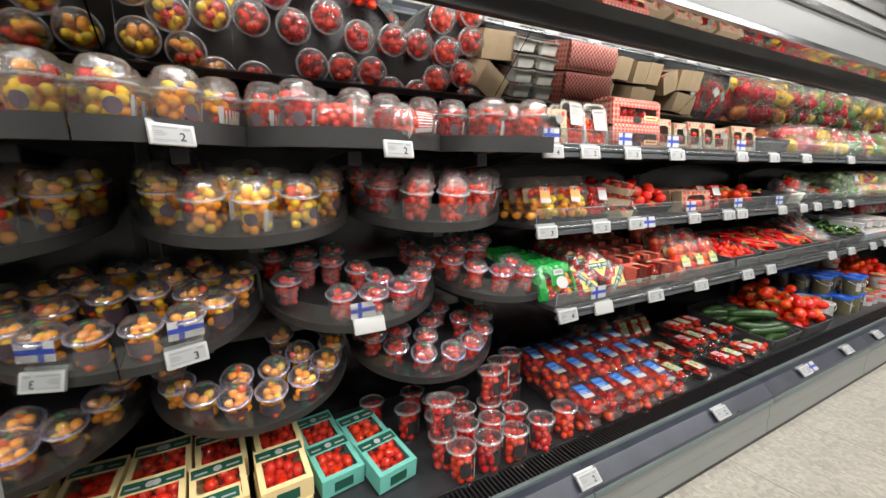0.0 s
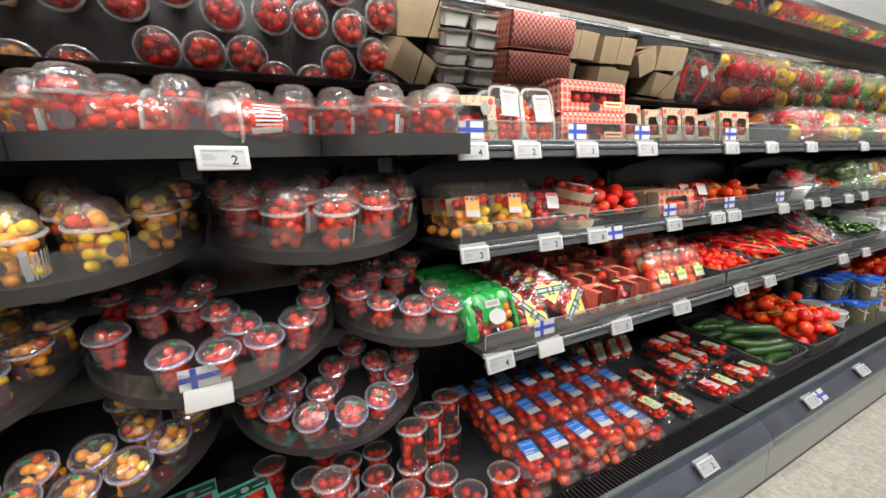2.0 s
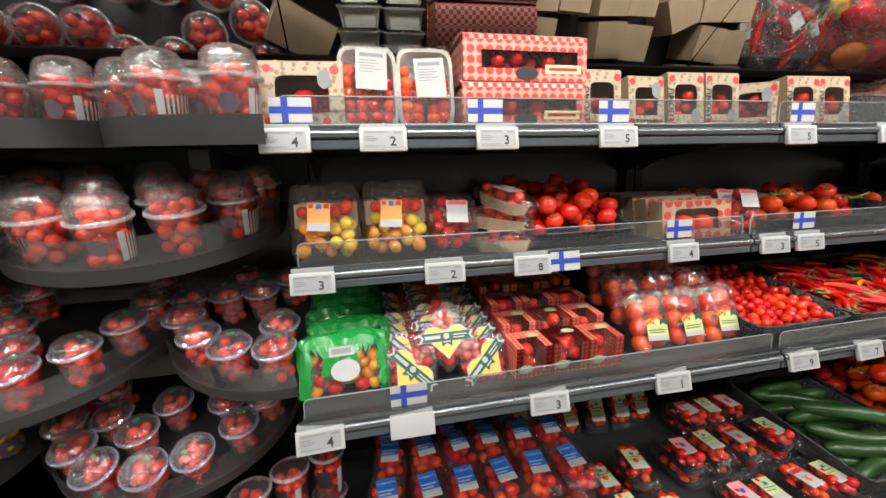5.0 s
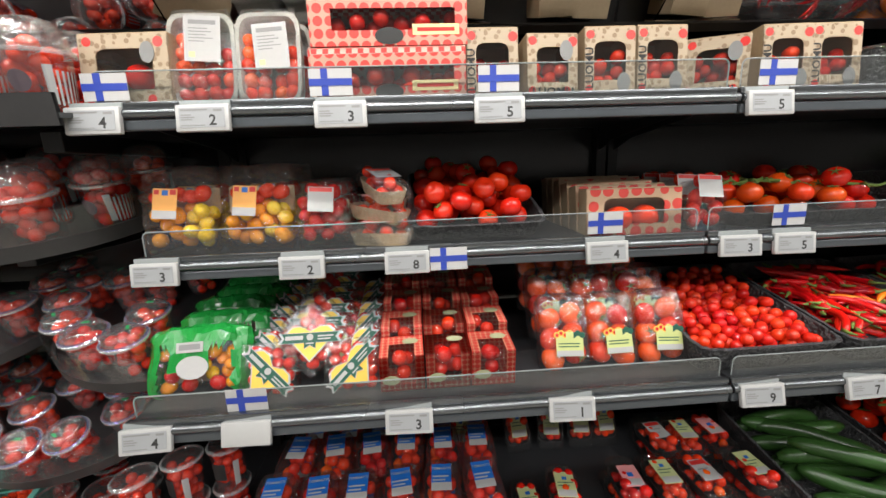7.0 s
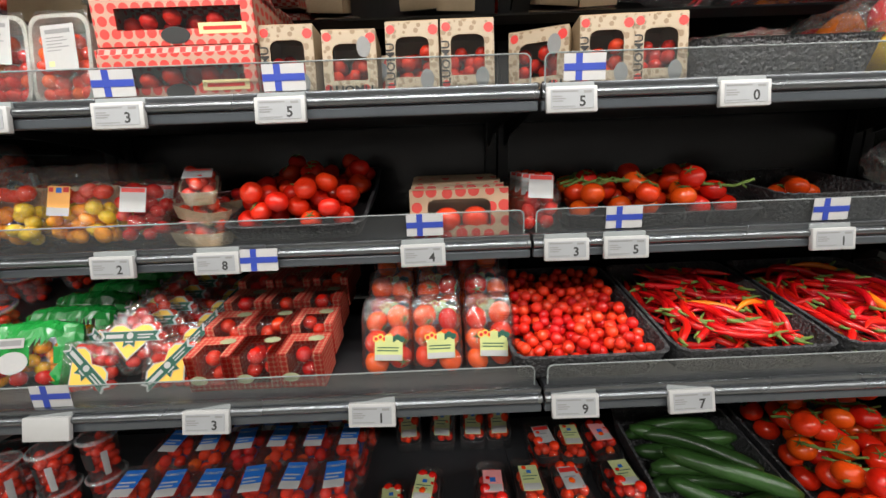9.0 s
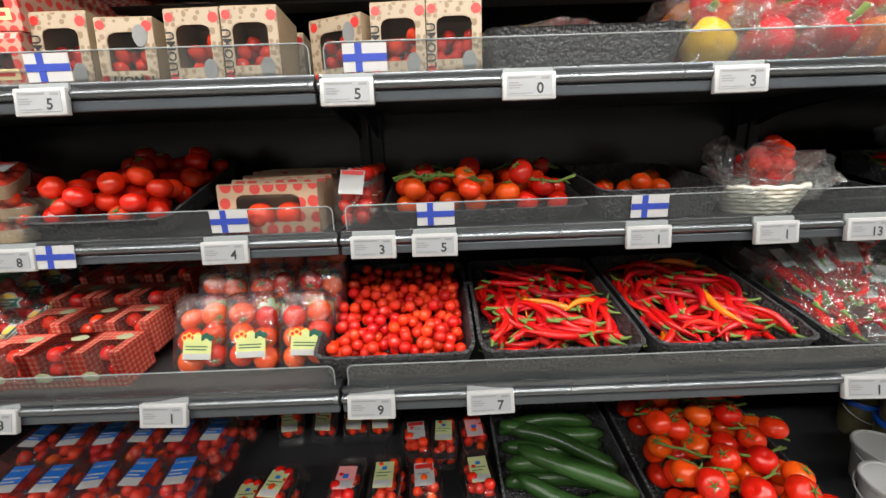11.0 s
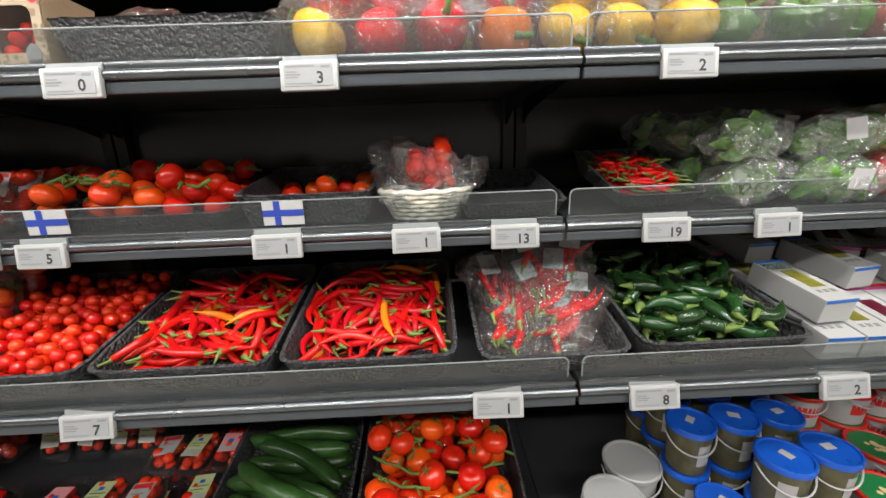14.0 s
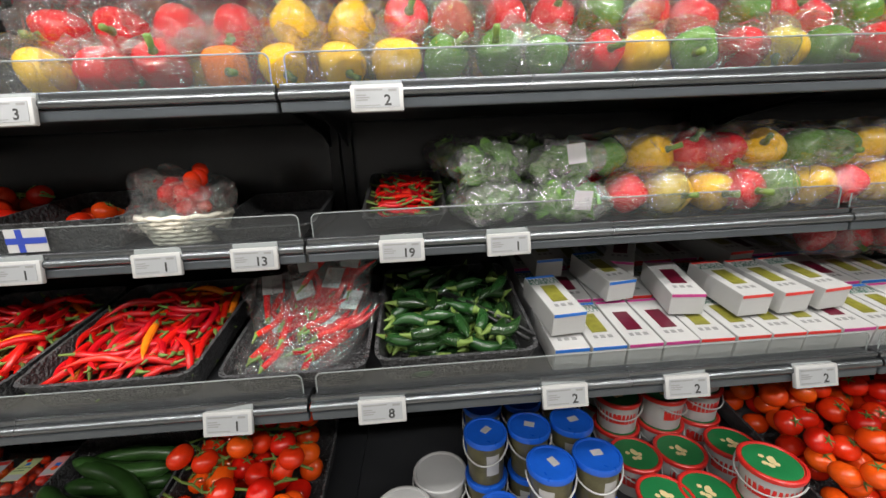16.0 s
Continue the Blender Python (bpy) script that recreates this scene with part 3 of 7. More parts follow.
# ---- straight shelves ----
def shelf(xa, xb, fy, z, lip):
    th = thing("shelf", "dark metal shelf with clear front lip and price rail", "shelf", "case shelves", m=pose(xa, fy, z))
    w = xb - xa - 0.006
    bm = bmesh.new()
    bx(bm, 0.004, w, 0.012, BACK_Y - fy - 0.03, -0.018, 0.0, 0.002)
    part("deck", bm, "steel_dark", th)
    bm = bmesh.new()
    tube(bm, [(0.0, -0.002, -0.016), (w, -0.002, -0.016)], [0.0085, 0.0085], 12)
    bx(bm, 0, w, 0.0, 0.011, -0.008, 0.004, 0.002)
    part("rail_tube", bm, "rail", th, "brushed steel rail", smooth=True)
    bm = bmesh.new()
    bx(bm, 0, w, -0.004, 0.011, -0.044, -0.026, 0.003)
    part("price_rail", bm, "rail2", th)
    x0, x1, q = 0.010, w - 0.010, 0.012
    curve = [(q * (1 - math.sin(math.pi * k / 10)), lip - q * (1 - math.cos(math.pi * k / 10))) for k in range(6)]
    outline = [(x0 + a, h) for a, h in reversed(curve)] + [(x1 - a, h) for a, h in curve]
    bm = bmesh.new()
    prism(bm, [(x0, 0.001)] + outline + [(x1, 0.001)], -0.018, -0.014)
    bm.transform(pose(0, 0, 0, 90))
    part("clear_lip", bm, "lip_acrylic", th, "clear acrylic lip")
    bm = bmesh.new()
    rim = [(x0, 0.016, 0.004)] + [(a, 0.016, h) for a, h in outline] + [(x1, 0.016, 0.004)]
    tube(bm, [Vector(v) for v in rim], [0.0014] * len(rim), 6)
    part("lip_edge", bm, "glass_edge", th, "pale cut edge")
    for bxx in (0.02, w - 0.024):
        bm = bmesh.new()
        prism(bm, [(0.06, -0.019), (BACK_Y - fy - 0.03, -0.019), (BACK_Y - fy - 0.03, -0.09), (BACK_Y - fy - 0.12, -0.06)], bxx, bxx + 0.004)
        bm.transform(Matrix(((0, 0, 1, 0), (1, 0, 0, 0), (0, 1, 0, 0), (0, 0, 0, 1))))
        part("bracket", bm, "black", th)
    return th


for xa, xb in zip(JOINTS, JOINTS[1:]):
    shelf(xa, xb, *SH1, 0.056)
    shelf(xa, xb, *SH2, 0.052)
    shelf(xa, xb, *SH3, 0.044)


# ---- round-fronted trays of the corner unit ----


def round_tray(cx, yc, z, rim, lip, x_lo, x_hi, group, TRAY_R, tilt):
    """A tray with a round front, cut at its neighbours or the end panel."""
    def outline(r, back):
        lo, hi = max(x_lo, cx - r), min(x_hi, cx + r)
        a0, a1 = math.acos(max(-1, min(1, (lo - cx) / r))), math.acos(max(-1, min(1, (hi - cx) / r)))
        arc = [(cx + r * math.cos(a0 + (a1 - a0) * k / 28), yc - r * math.sin(a0 + (a1 - a0) * k / 28)) for k in range(29)]
        return [(lo, back)] + arc + [(hi, back)]
    th = thing("round_tray", "charcoal round-fronted tray with clear acrylic rim", "tray", group)
    M0 = Matrix.Translation((0, yc - TRAY_R, z)) @ pose(0, 0, 0, tilt) @ Matrix.Translation((0, TRAY_R - yc, -z))
    bm = bmesh.new()
    prism(bm, outline(TRAY_R - 0.004, yc + (BACK_Y - 0.05 - yc) * 0.9), z + 0.012, z + 0.020)
    bm.transform(M0)
    part("tray_floor", bm, "perf" if tilt < 10 else "black", th)
    for nm, za, zb, mt, th0 in (("rim", z, z + rim, "rimp", 0.008), ("acrylic_rim", z + rim + 0.001, z + lip, "rim_acrylic", 0.003)):
        bm = bmesh.new()
        o, i = outline(TRAY_R, yc)[1:-1], outline(TRAY_R - th0, yc)[1:-1]
        grid = [[bm.verts.new((x, y, h)) for x, y in s] for s, h in ((o, za), (o, zb), (i, zb), (i, za))]
        for q in range(4):
            for k in range(len(o) - 1):
                bm.faces.new((grid[q][k], grid[q][k + 1], grid[(q + 1) % 4][k + 1], grid[(q + 1) % 4][k]))
        bm.transform(M0)
        part(nm, bm, mt, th, smooth=True)
    # the arm that carries the tray
    bm = bmesh.new()
    mx = (max(x_lo, cx - TRAY_R) + min(x_hi, cx + TRAY_R)) / 2
    bx(bm, mx - 0.02, mx + 0.02, yc - 0.14, BACK_Y, z - 0.03, z + 0.011, 0.003)
    part("arm", bm, "black", th)
    return M0


TRAYS = []   # centre x, centre y, floor height, x limits
XL, XR, HALF = CASE_X0 + 0.002, 0.925, 0.2845
for tilt, z, rim, lip, yc, rad, cs in ((5, 1.313, 0.050, 0.120, 1.35, 0.318, (-0.26, 0.31, 0.88)), (14, 1.070, 0.032, 0.090, 1.40, 0.29, (0.025, 0.605)), (16, 0.800, 0.026, 0.085, 1.395, 0.29, (-0.26, 0.32, 0.89)), (19, 0.552, 0.028, 0.088, 1.445, 0.29, (0.0, 0.59))):
    for c in cs:
        lo, hi = max(XL, c - HALF), min(XR, c + HALF)
        m0 = round_tray(c, yc, z, rim, lip, lo, hi, "corner trays", rad, tilt)
        TRAYS.append((c, yc, z + 0.020, lo, hi, rad, m0))


# ---- price labels and flags ----
def bars(bm, rows, y):
    for x0, x1, z0, z1 in rows:
        bx(bm, x0, x1, y - 0.0004, y, z0, z1)


bm = bmesh.new()
bx(bm, -0.045, 0.045, 0.0, 0.010, -0.0225, 0.0225, 0.002)
LABEL_BODY = mesh_of("label_body", bm, "white", True)
bm = bmesh.new()
bx(bm, -0.038, 0.038, -0.0008, -0.0002, -0.0165, 0.0165)
LABEL_SCREEN = mesh_of("label_screen", bm, "screen")
bm = bmesh.new()
bars(bm, [(-0.035, 0.010, 0.0115, 0.0142), (-0.035, -0.018, 0.0035, 0.0055), (-0.035, -0.012, -0.0005, 0.0015), (-0.035, -0.016, -0.0045, -0.0025), (-0.035, 0.005, -0.0135, -0.012), (0.020, 0.034, 0.0095, 0.0135)], -0.0009)
LABEL_INK = mesh_of("label_ink", bm, "ink2")
bm = bmesh.new()
bx(bm, -0.043, 0.043, 0.010, 0.022, 0.018, 0.032, 0.001)
LABEL_CLIP = mesh_of("label_clip", bm, "glass_edge")


def price_label(x, y, z, digit, rz=0.0, rx=-8.0, blank=False, name="price_label"):
    th = thing(name, "white electronic shelf price label" + (" reading " + digit if digit else " with a blank face"), "price label", "price labels", m=pose(x, y, z, rx, 0, rz))
    hang("frame", LABEL_BODY, th)
    hang("clip", LABEL_CLIP, th, None, "clear clip")
    if not blank:
        hang("screen", LABEL_SCREEN, th, None, "grey screen")
        hang("small_print", LABEL_INK, th)
        hang("price", words(digit, 0.025, "ink"), th, pose(0.018 if len(digit) == 1 else 0.014, -0.0011, -0.0055))
    return th


SHELF_LABELS = ((SH1, ((0.953, "4"), (1.131, "2"), (1.362, "3"), (1.641, "5"), (2.150, "5"), (2.456, "0"), (2.816, "3"), (3.416, "2"), (4.62, "2"), (5.1, "3"))),
                (SH2, ((0.973, "3"), (1.253, "2"), (1.461, "8"), (1.875, "4"), (2.165, "3"), (2.286, "5"), (2.710, "1"), (2.966, "1"), (3.150, "13"), (3.437, "19"), (3.653, "1"), (4.7, "2"))),
                (SH3, ((0.974, "4"), (1.152, "3"), (1.452, "3"), (1.767, "1"), (2.156, "9"), (2.381, "7"), (3.100, "1"), (3.384, "8"), (3.737, "2"), (3.982, "2"), (4.25, "2"), (4.9, "3"))))
for (fy, z), rows in SHELF_LABELS:
    for x, d in rows:
        price_label(x, fy - 0.016, z - 0.027, d, rng.uniform(-3, 3), -8 if fy > 1.05 else -14, blank=(d == "3" and x == 1.152))
for x, d in ((0.92, "2"), (1.69, "2"), (2.44, "1"), (2.95, "2"), (3.4, "3")):
    price_label(x, BASE_Y - 0.005, 0.262, d, 0, -46)
price_label(-0.119, 1.050, 1.332, "2", 30, -8)
price_label(0.382, 1.030, 1.313, "2", 12, -8)
price_label(-0.150, 1.112, 0.826, "3", 22, -14)
price_label(0.292, 1.088, 0.827, "", 0, -18, blank=True)

bm = bmesh.new()
bx(bm, -0.0375, 0.0375, 0.0, 0.0012, -0.0225, 0.0225)
FLAG_CARD = mesh_of("flag_card", bm, "paper")
bm = bmesh.new()
bx(bm, -0.0375, 0.0375, -0.0008, -0.0002, -0.006, 0.006)
bx(bm, -0.0165, -0.0045, -0.0008, -0.0003, 0.0061, 0.0225)
bx(bm, -0.0165, -0.0045, -0.0008, -0.0003, -0.0225, -0.0061)
FLAG_CROSS = mesh_of("flag_cross", bm, "flagblue")


def flag(x, y, z, rz=0.0, rx=0.0):
    th = thing("flag_sign", "small white flag sign with a blue cross", "sign", "flag signs", m=pose(x, y, z, rx, 0, rz))
    hang("card", FLAG_CARD, th)
    hang("cross", FLAG_CROSS, th, None, "blue cross")


for x in (0.965, 1.345, 1.645, 2.18):
    flag(x, SH1[0] + 0.0115, SH1[1] + 0.030)
for x in (1.88, 2.29, 2.72):
    flag(x, SH2[0] + 0.0115, SH2[1] + 0.030)
flag(1.545, SH2[0] - 0.012, SH2[1] - 0.024, 0, -8)
flag(1.15, SH3[0] + 0.0115, SH3[1] + 0.026)
flag(-0.147, 1.116, 0.891, 20)
flag(0.279, 1.101, 0.870, 6)
flag(2.51, BASE_Y - 0.002, 0.264, 0, -46)


# ---- produce: shared pieces ----
CACHE = {}


def shared(key, make):
    if key not in CACHE:
        CACHE[key] = make()
    return CACHE[key]


def pack(n, spot, radii, r, tries=10, ground=0.0, old=None):
    """Drops balls one by one at the lowest of some random spots: (x, y, z, radius)."""
    out = list(old or [])
    first = len(out)
    for _ in range(n):
        rad = r.uniform(*radii)
        best = None
        for _ in range(tries):
            x, y = spot(r, rad)
            z = ground + rad
            for a, b, c, q in out:
                d2 = (a - x) ** 2 + (b - y) ** 2
                s = (q + rad) * 0.97
                if d2 < s * s:
                    z = max(z, c + math.sqrt(s * s - d2))
            if best is None or z < best[2]:
                best = (x, y, z, rad)
        out.append(best)
    return out[first:]


def disc(R):
    def spot(r, rad):
        a, q = r.uniform(0, 2 * math.pi), (R - rad) * math.sqrt(r.random())
        return q * math.cos(a), q * math.sin(a)
    return spot


def rect(w, d):
    return lambda r, rad: (r.uniform(-w / 2 + rad, w / 2 - rad), r.uniform(-d / 2 + rad, d / 2 - rad))


def cluster(spots, mats, weights=None, sub=2, seed=1, stretch=1.0, zone=None, m=None):
    """Many small fruits, joined: too small to pick apart behind their plastic."""
    r = random.Random(seed)
    bm = bmesh.new()
    for x, y, z, q in spots:
        k = len(bm.faces)
        turn = Euler((r.uniform(0, 3), r.uniform(0, 3), 0)).to_matrix()
        ball(bm, (x, y, z), q, sub, stretch, turn)
        i = zone(x, y, z, r) if zone else r.choices(range(len(mats)), weights)[0]
        bm.faces.ensure_lookup_table()
        for f in bm.faces[k:]:
            f.material_index = i
    if m is not None:
        bm.transform(m)
    return mesh_of("tomato_heap", bm, mats, "all")


def patch(r0, r1, z0, z1, a0, a1, seg=8):
    """A label on a cup's wall."""
    bm = bmesh.new()
    lo = [bm.verts.new((r0 * math.sin(a0 + (a1 - a0) * i / seg), -r0 * math.cos(a0 + (a1 - a0) * i / seg), z0)) for i in range(seg + 1)]
    hi = [bm.verts.new((r1 * math.sin(a0 + (a1 - a0) * i / seg), -r1 * math.cos(a0 + (a1 - a0) * i / seg), z1)) for i in range(seg + 1)]
    for i in range(seg):
        bm.faces.new((lo[i], lo[i + 1], hi[i + 1], hi[i]))
    return bm


def badge_patch(r0, r1, z0, z1, a0, a1):
    """An eight-cornered badge on a cup's wall."""
    bm = bmesh.new()
    vs = []
    for k in range(16):
        t = 2 * math.pi * k / 16
        u, v = 0.5 + 0.5 * math.cos(t), 0.5 + 0.5 * math.sin(t)
        q, a = r0 + (r1 - r0) * v + 0.0004, a0 + (a1 - a0) * u
        vs.append(bm.verts.new((q * math.sin(a), -q * math.cos(a), z0 + (z1 - z0) * v)))
    mid = bm.verts.new(((r0 + r1) / 2 * math.sin((a0 + a1) / 2), -(r0 + r1) / 2 - 0.0006, (z0 + z1) / 2))
    for k in range(16):
        bm.faces.new((mid, vs[k], vs[(k + 1) % 16]))
    return bm


RED, MIX, ORG = ["cherry", "tom", "cherry_o"], ["cherry_o", "cherry_y", "cherry", "cherry_p"], ["cherry_o", "tomo", "cherry_y"]
WEIGHT = {"red": (8, 3, 0), "mix": (7, 4, 2, 0.6), "orange": (9, 0.6, 2.5)}
MIXES = {"red": RED, "mix": MIX, "orange": ORG}


def dome_cup_meshes(sort, v):
    cup = bmesh.new()
    lathe(cup, [(0.0, 0.002), (0.034, 0.002), (0.037, 0.0), (0.0385, 0.006), (0.047, 0.086), (0.0515, 0.088), (0.0515, 0.093), (0.049, 0.094)], 28)
    lid = bmesh.new()
    lathe(lid, [(0.0525, 0.090), (0.0525, 0.097), (0.0495, 0.099), (0.0485, 0.114), (0.0445, 0.130), (0.036, 0.141), (0.024, 0.146), (0.010, 0.1465), (0.0, 0.146)], 28)
    r = random.Random(v * 7 + len(sort))
    spots = [s for s in pack(64, disc(0.0445), (0.012, 0.0150), r, 10, 0.003) if s[2] < 0.112]
    return (mesh_of("cup", cup, "plastic", True), mesh_of("lid", lid, "dome", True), cluster(spots, MIXES[sort], WEIGHT[sort], 2, v, 1.1))


def flat_cup_meshes(sort, v):
    cup = bmesh.new()
    lathe(cup, [(0.0, 0.002), (0.027, 0.002), (0.0295, 0.0), (0.0308, 0.005), (0.0372, 0.072), (0.0408, 0.074), (0.0408, 0.079), (0.0384, 0.080)], 28)
    lid = bmesh.new()
    lathe(lid, [(0.0420, 0.076), (0.0424, 0.083), (0.0395, 0.085), (0.0385, 0.092), (0.0345, 0.099), (0.0260, 0.1025), (0.0120, 0.1030), (0.0, 0.1028)], 28)
    r = random.Random(v * 11 + len(sort))
    spots = [s for s in pack(54, disc(0.0360), (0.0105, 0.0130), r, 10, 0.003) if s[2] < 0.084]
    return (mesh_of("cup", cup, "plastic", True), mesh_of("lid", lid, "dome", True), cluster(spots, MIXES[sort], WEIGHT[sort], 2, v, 1.1))


def tall_cup_meshes(sort, v):
    cup = bmesh.new()
    lathe(cup, [(0.0, 0.003), (0.033, 0.003), (0.036, 0.0), (0.0375, 0.006), (0.042, 0.112), (0.045, 0.113), (0.045, 0.117)], 28)
    lid = bmesh.new()
    lathe(lid, [(0.046, 0.113), (0.0463, 0.121), (0.044, 0.1235), (0.040, 0.1235), (0.039, 0.1195), (0.0, 0.120)], 28)
    r = random.Random(v * 13 + 5)
    spots = [s for s in pack(60, disc(0.0395), (0.0115, 0.014), r, 10, 0.004) if s[2] < 0.106]
    return (mesh_of("cup", cup, "plastic", True), mesh_of("lid", lid, "dome", True), cluster(spots, RED, WEIGHT["red"], 2, v, 1.1))


CUP_KINDS = {"dome": dome_cup_meshes, "flat": flat_cup_meshes, "tall": tall_cup_meshes}


def cup(kind, sort, m, r):
    colour = {"red": "red", "mix": "mixed-colour", "orange": "orange"}[sort]
    how = {"dome": "domed lid", "flat": "flat snap lid", "tall": "tall with snap lid"}[kind]
    v = r.randrange(4)
    a, b, c = shared((kind, sort, v), lambda: CUP_KINDS[kind](sort, v))
    th = thing("tomato_cup", f"clear cup of {colour} cherry tomatoes, {how}", "tomato cup", f"{sort} {kind} cups", m=m @ pose(0, 0, 0, 0, 0, r.choice((-40, -15, 0, 10, 35, 150)) + r.uniform(-10, 10)))
    hang("cup", a, th)
    hang("tomato_heap", c, th)
    lid = hang("lid", b, th, None, "clear lid")
    q, h0 = {"dome": (0.0527, 0.0935), "flat": (0.0425, 0.080), "tall": (0.0464, 0.117)}[kind]
    hang("rim", shared(("rim", kind), lambda: mesh_of("rim", lathe(bmesh.new(), [(q, h0 - 0.0035), (q + 0.0018, h0 - 0.002), (q + 0.0018, h0 + 0.002), (q, h0 + 0.0035), (q - 0.004, h0 + 0.0045)], 28), "lip_ring", True)), lid)
    if kind == "dome":
        hang("badge", shared("badge", lambda: mesh_of("badge", badge_patch(0.0418, 0.0458, 0.032, 0.066, -0.38, 0.38), "maroon")), th, None, "dark round badge")
        hang("barcode", shared("barcode", lambda: mesh_of("barcode", patch(0.0402, 0.0466, 0.014, 0.074, 0.75, 1.02), "paper")), th, None, "white barcode strip")
        hang("print", shared("stripes", lambda: stripes(0.0398, 0.0455, 0.012, 0.066, 1.1, 2.2)), th, None, "white print stripes")
    elif kind == "flat":
        hang("wrap", shared(("wrap", sort), lambda: mesh_of("wrap", patch(0.0320, 0.0370, 0.012, 0.066, -1.0, 1.0, 12) if sort == "red" else patch(0.0325, 0.0366, 0.016, 0.060, -0.9, 0.9, 12), "wrap_red" if sort == "red" else "maroon")), th, None, "printed wrap")
        hang("lid_ring", shared("lidring", lambda: mesh_of("lid_ring", lathe(bmesh.new(), [(0.0392, 0.0870), (0.0402, 0.0856), (0.0428, 0.0835)], 28), "flagblue_film")), th, None, "violet printed ring")
        hang("mark", shared("lidmark", lambda: mesh_of("mark", bx(bmesh.new(), -0.008, 0.006, -0.003, 0.003, 0.1032, 0.1037), "greenlid")), th, pose(0.004, 0.012, 0, 0, 0, r.uniform(-40, 40)), "small green mark")
    else:
        hang("badge", shared("tbadge", lambda: mesh_of("badge", patch(0.0400, 0.0422, 0.035, 0.085, -0.45, 0.45), "ink")), th, None, "black badge")
        hang("barcode", shared("tbarcode", lambda: mesh_of("barcode", patch(0.0388, 0.0424, 0.012, 0.085, 0.9, 1.25), "paper")), th, None, "white barcode strip")
    return th


def stripes(r0, r1, z0, z1, a0, a1):
    bm = bmesh.new()
    for k in range(6):
        s = a0 + (a1 - a0) * k / 6
        tmp = patch(r0, r1, z0, z1, s, s + (a1 - a0) / 13, 2)
        me = bpy.data.meshes.new("tmp")
        tmp.to_mesh(me)
        tmp.free()
        bm.from_mesh(me)
        bpy.data.meshes.remove(me)
    return mesh_of("print", bm, "paper")


M["wrap_red"] = clear("red_printed_wrap", (0.95, 0.72, 0.72), 0.05, 0.1, edge=0.2, haze=0.10)
M["flagblue_film"] = clear("violet_lid_film", (0.55, 0.5, 0.8), 0.1, 0.05, edge=0.4, haze=0.05)

# cups on the round trays: rings that follow the rim
rc = random.Random(21)


def fill_tray(tray, kind, sort_at, skip=0.0, lean=0.0, keep=()):
    c, yc, z, lo, hi, rad, m0 = tray
    q0 = 0.0525 if kind == "dome" else 0.0425
    pitch = 2 * q0 + 0.002
    far = yc + (BACK_Y - 0.05 - yc) * 0.9 - 0.05
    spots = []
    for k in range(3):          # arcs that follow the rim
        q = rad - q0 - 0.006 - (pitch - 0.003) * k
        if q < 0.05:
            break
        e0, e1 = max(lo + q0, c - q), min(hi - q0, c + q)
        a0, a1 = math.asin(max(-1, (e0 - c) / q)), math.asin(min(1, (e1 - c) / q))
        n = max(1, int((a1 - a0) * q / pitch + 0.12) + 1)
        for i in range(n):
            a = a0 + (a1 - a0) * (i / (n - 1) if n > 1 else 0.5)
            spots.append((c + q * math.sin(a), yc - q * math.cos(a), k))
    y, k = yc + 0.03, 3
    while y < far:              # straight rows behind
        n = max(1, int((hi - lo - 2 * q0) / pitch + 0.1) + 1)
        for i in range(n):
            x = lo + q0 + (hi - lo - 2 * q0) * (i / (n - 1) if n > 1 else 0.5)
            if all((x - u) ** 2 + (y - v) ** 2 > (1.85 * q0) ** 2 for u, v, _ in spots):
                spots.append((x, y, k))
        y += 0.03
    for x, y, k in spots:
        if rc.random() < skip * (1.6 if k else 0.3) or any(abs(x - a) < 0.09 and abs(y - b) < 0.10 for a, b in keep):
            continue
        m = pose(x + rc.uniform(-0.002, 0.002), y, z)
        if lean and rc.random() < 0.5 and k < 2:
            m = pose(x, y, z + 0.008, rc.uniform(4, 12), rc.uniform(-7, 7), 0)
        cup(kind, sort_at(x, y), m0 @ m, rc)


L1, L2, L3, L4 = TRAYS[0:3], TRAYS[3:5], TRAYS[5:8], TRAYS[8:10]
fill_tray(L1[0], "dome", lambda x, y: "mix")
LYING = ((0.25, 1.09), (0.44, 1.09))
fill_tray(L1[1], "dome", lambda x, y: "red", skip=0.10, keep=LYING)
fill_tray(L1[2], "dome", lambda x, y: "red")
fill_tray(L2[0], "dome", lambda x, y: "mix", skip=0.05)
fill_tray(L2[1], "dome", lambda x, y: "red", skip=0.08)
fill_tray(L3[0], "flat", lambda x, y: "orange", skip=0.12)
fill_tray(L3[1], "flat", lambda x, y: "red", skip=0.30)
fill_tray(L3[2], "flat", lambda x, y: "red", skip=0.10)
fill_tray(L4[0], "flat", lambda x, y: "orange", skip=0.25, lean=1)
fill_tray(L4[1], "flat", lambda x, y: "red", skip=0.28, lean=1)
# two cups lying on their sides at the front of the top tray
for x, y, rz in ((0.185, 1.105, 78), (0.500, 1.105, -78)):
    cup("dome", "red", L1[1][6] @ pose(x, y, L1[1][2] + 0.052, 92, 0, rz), rc)

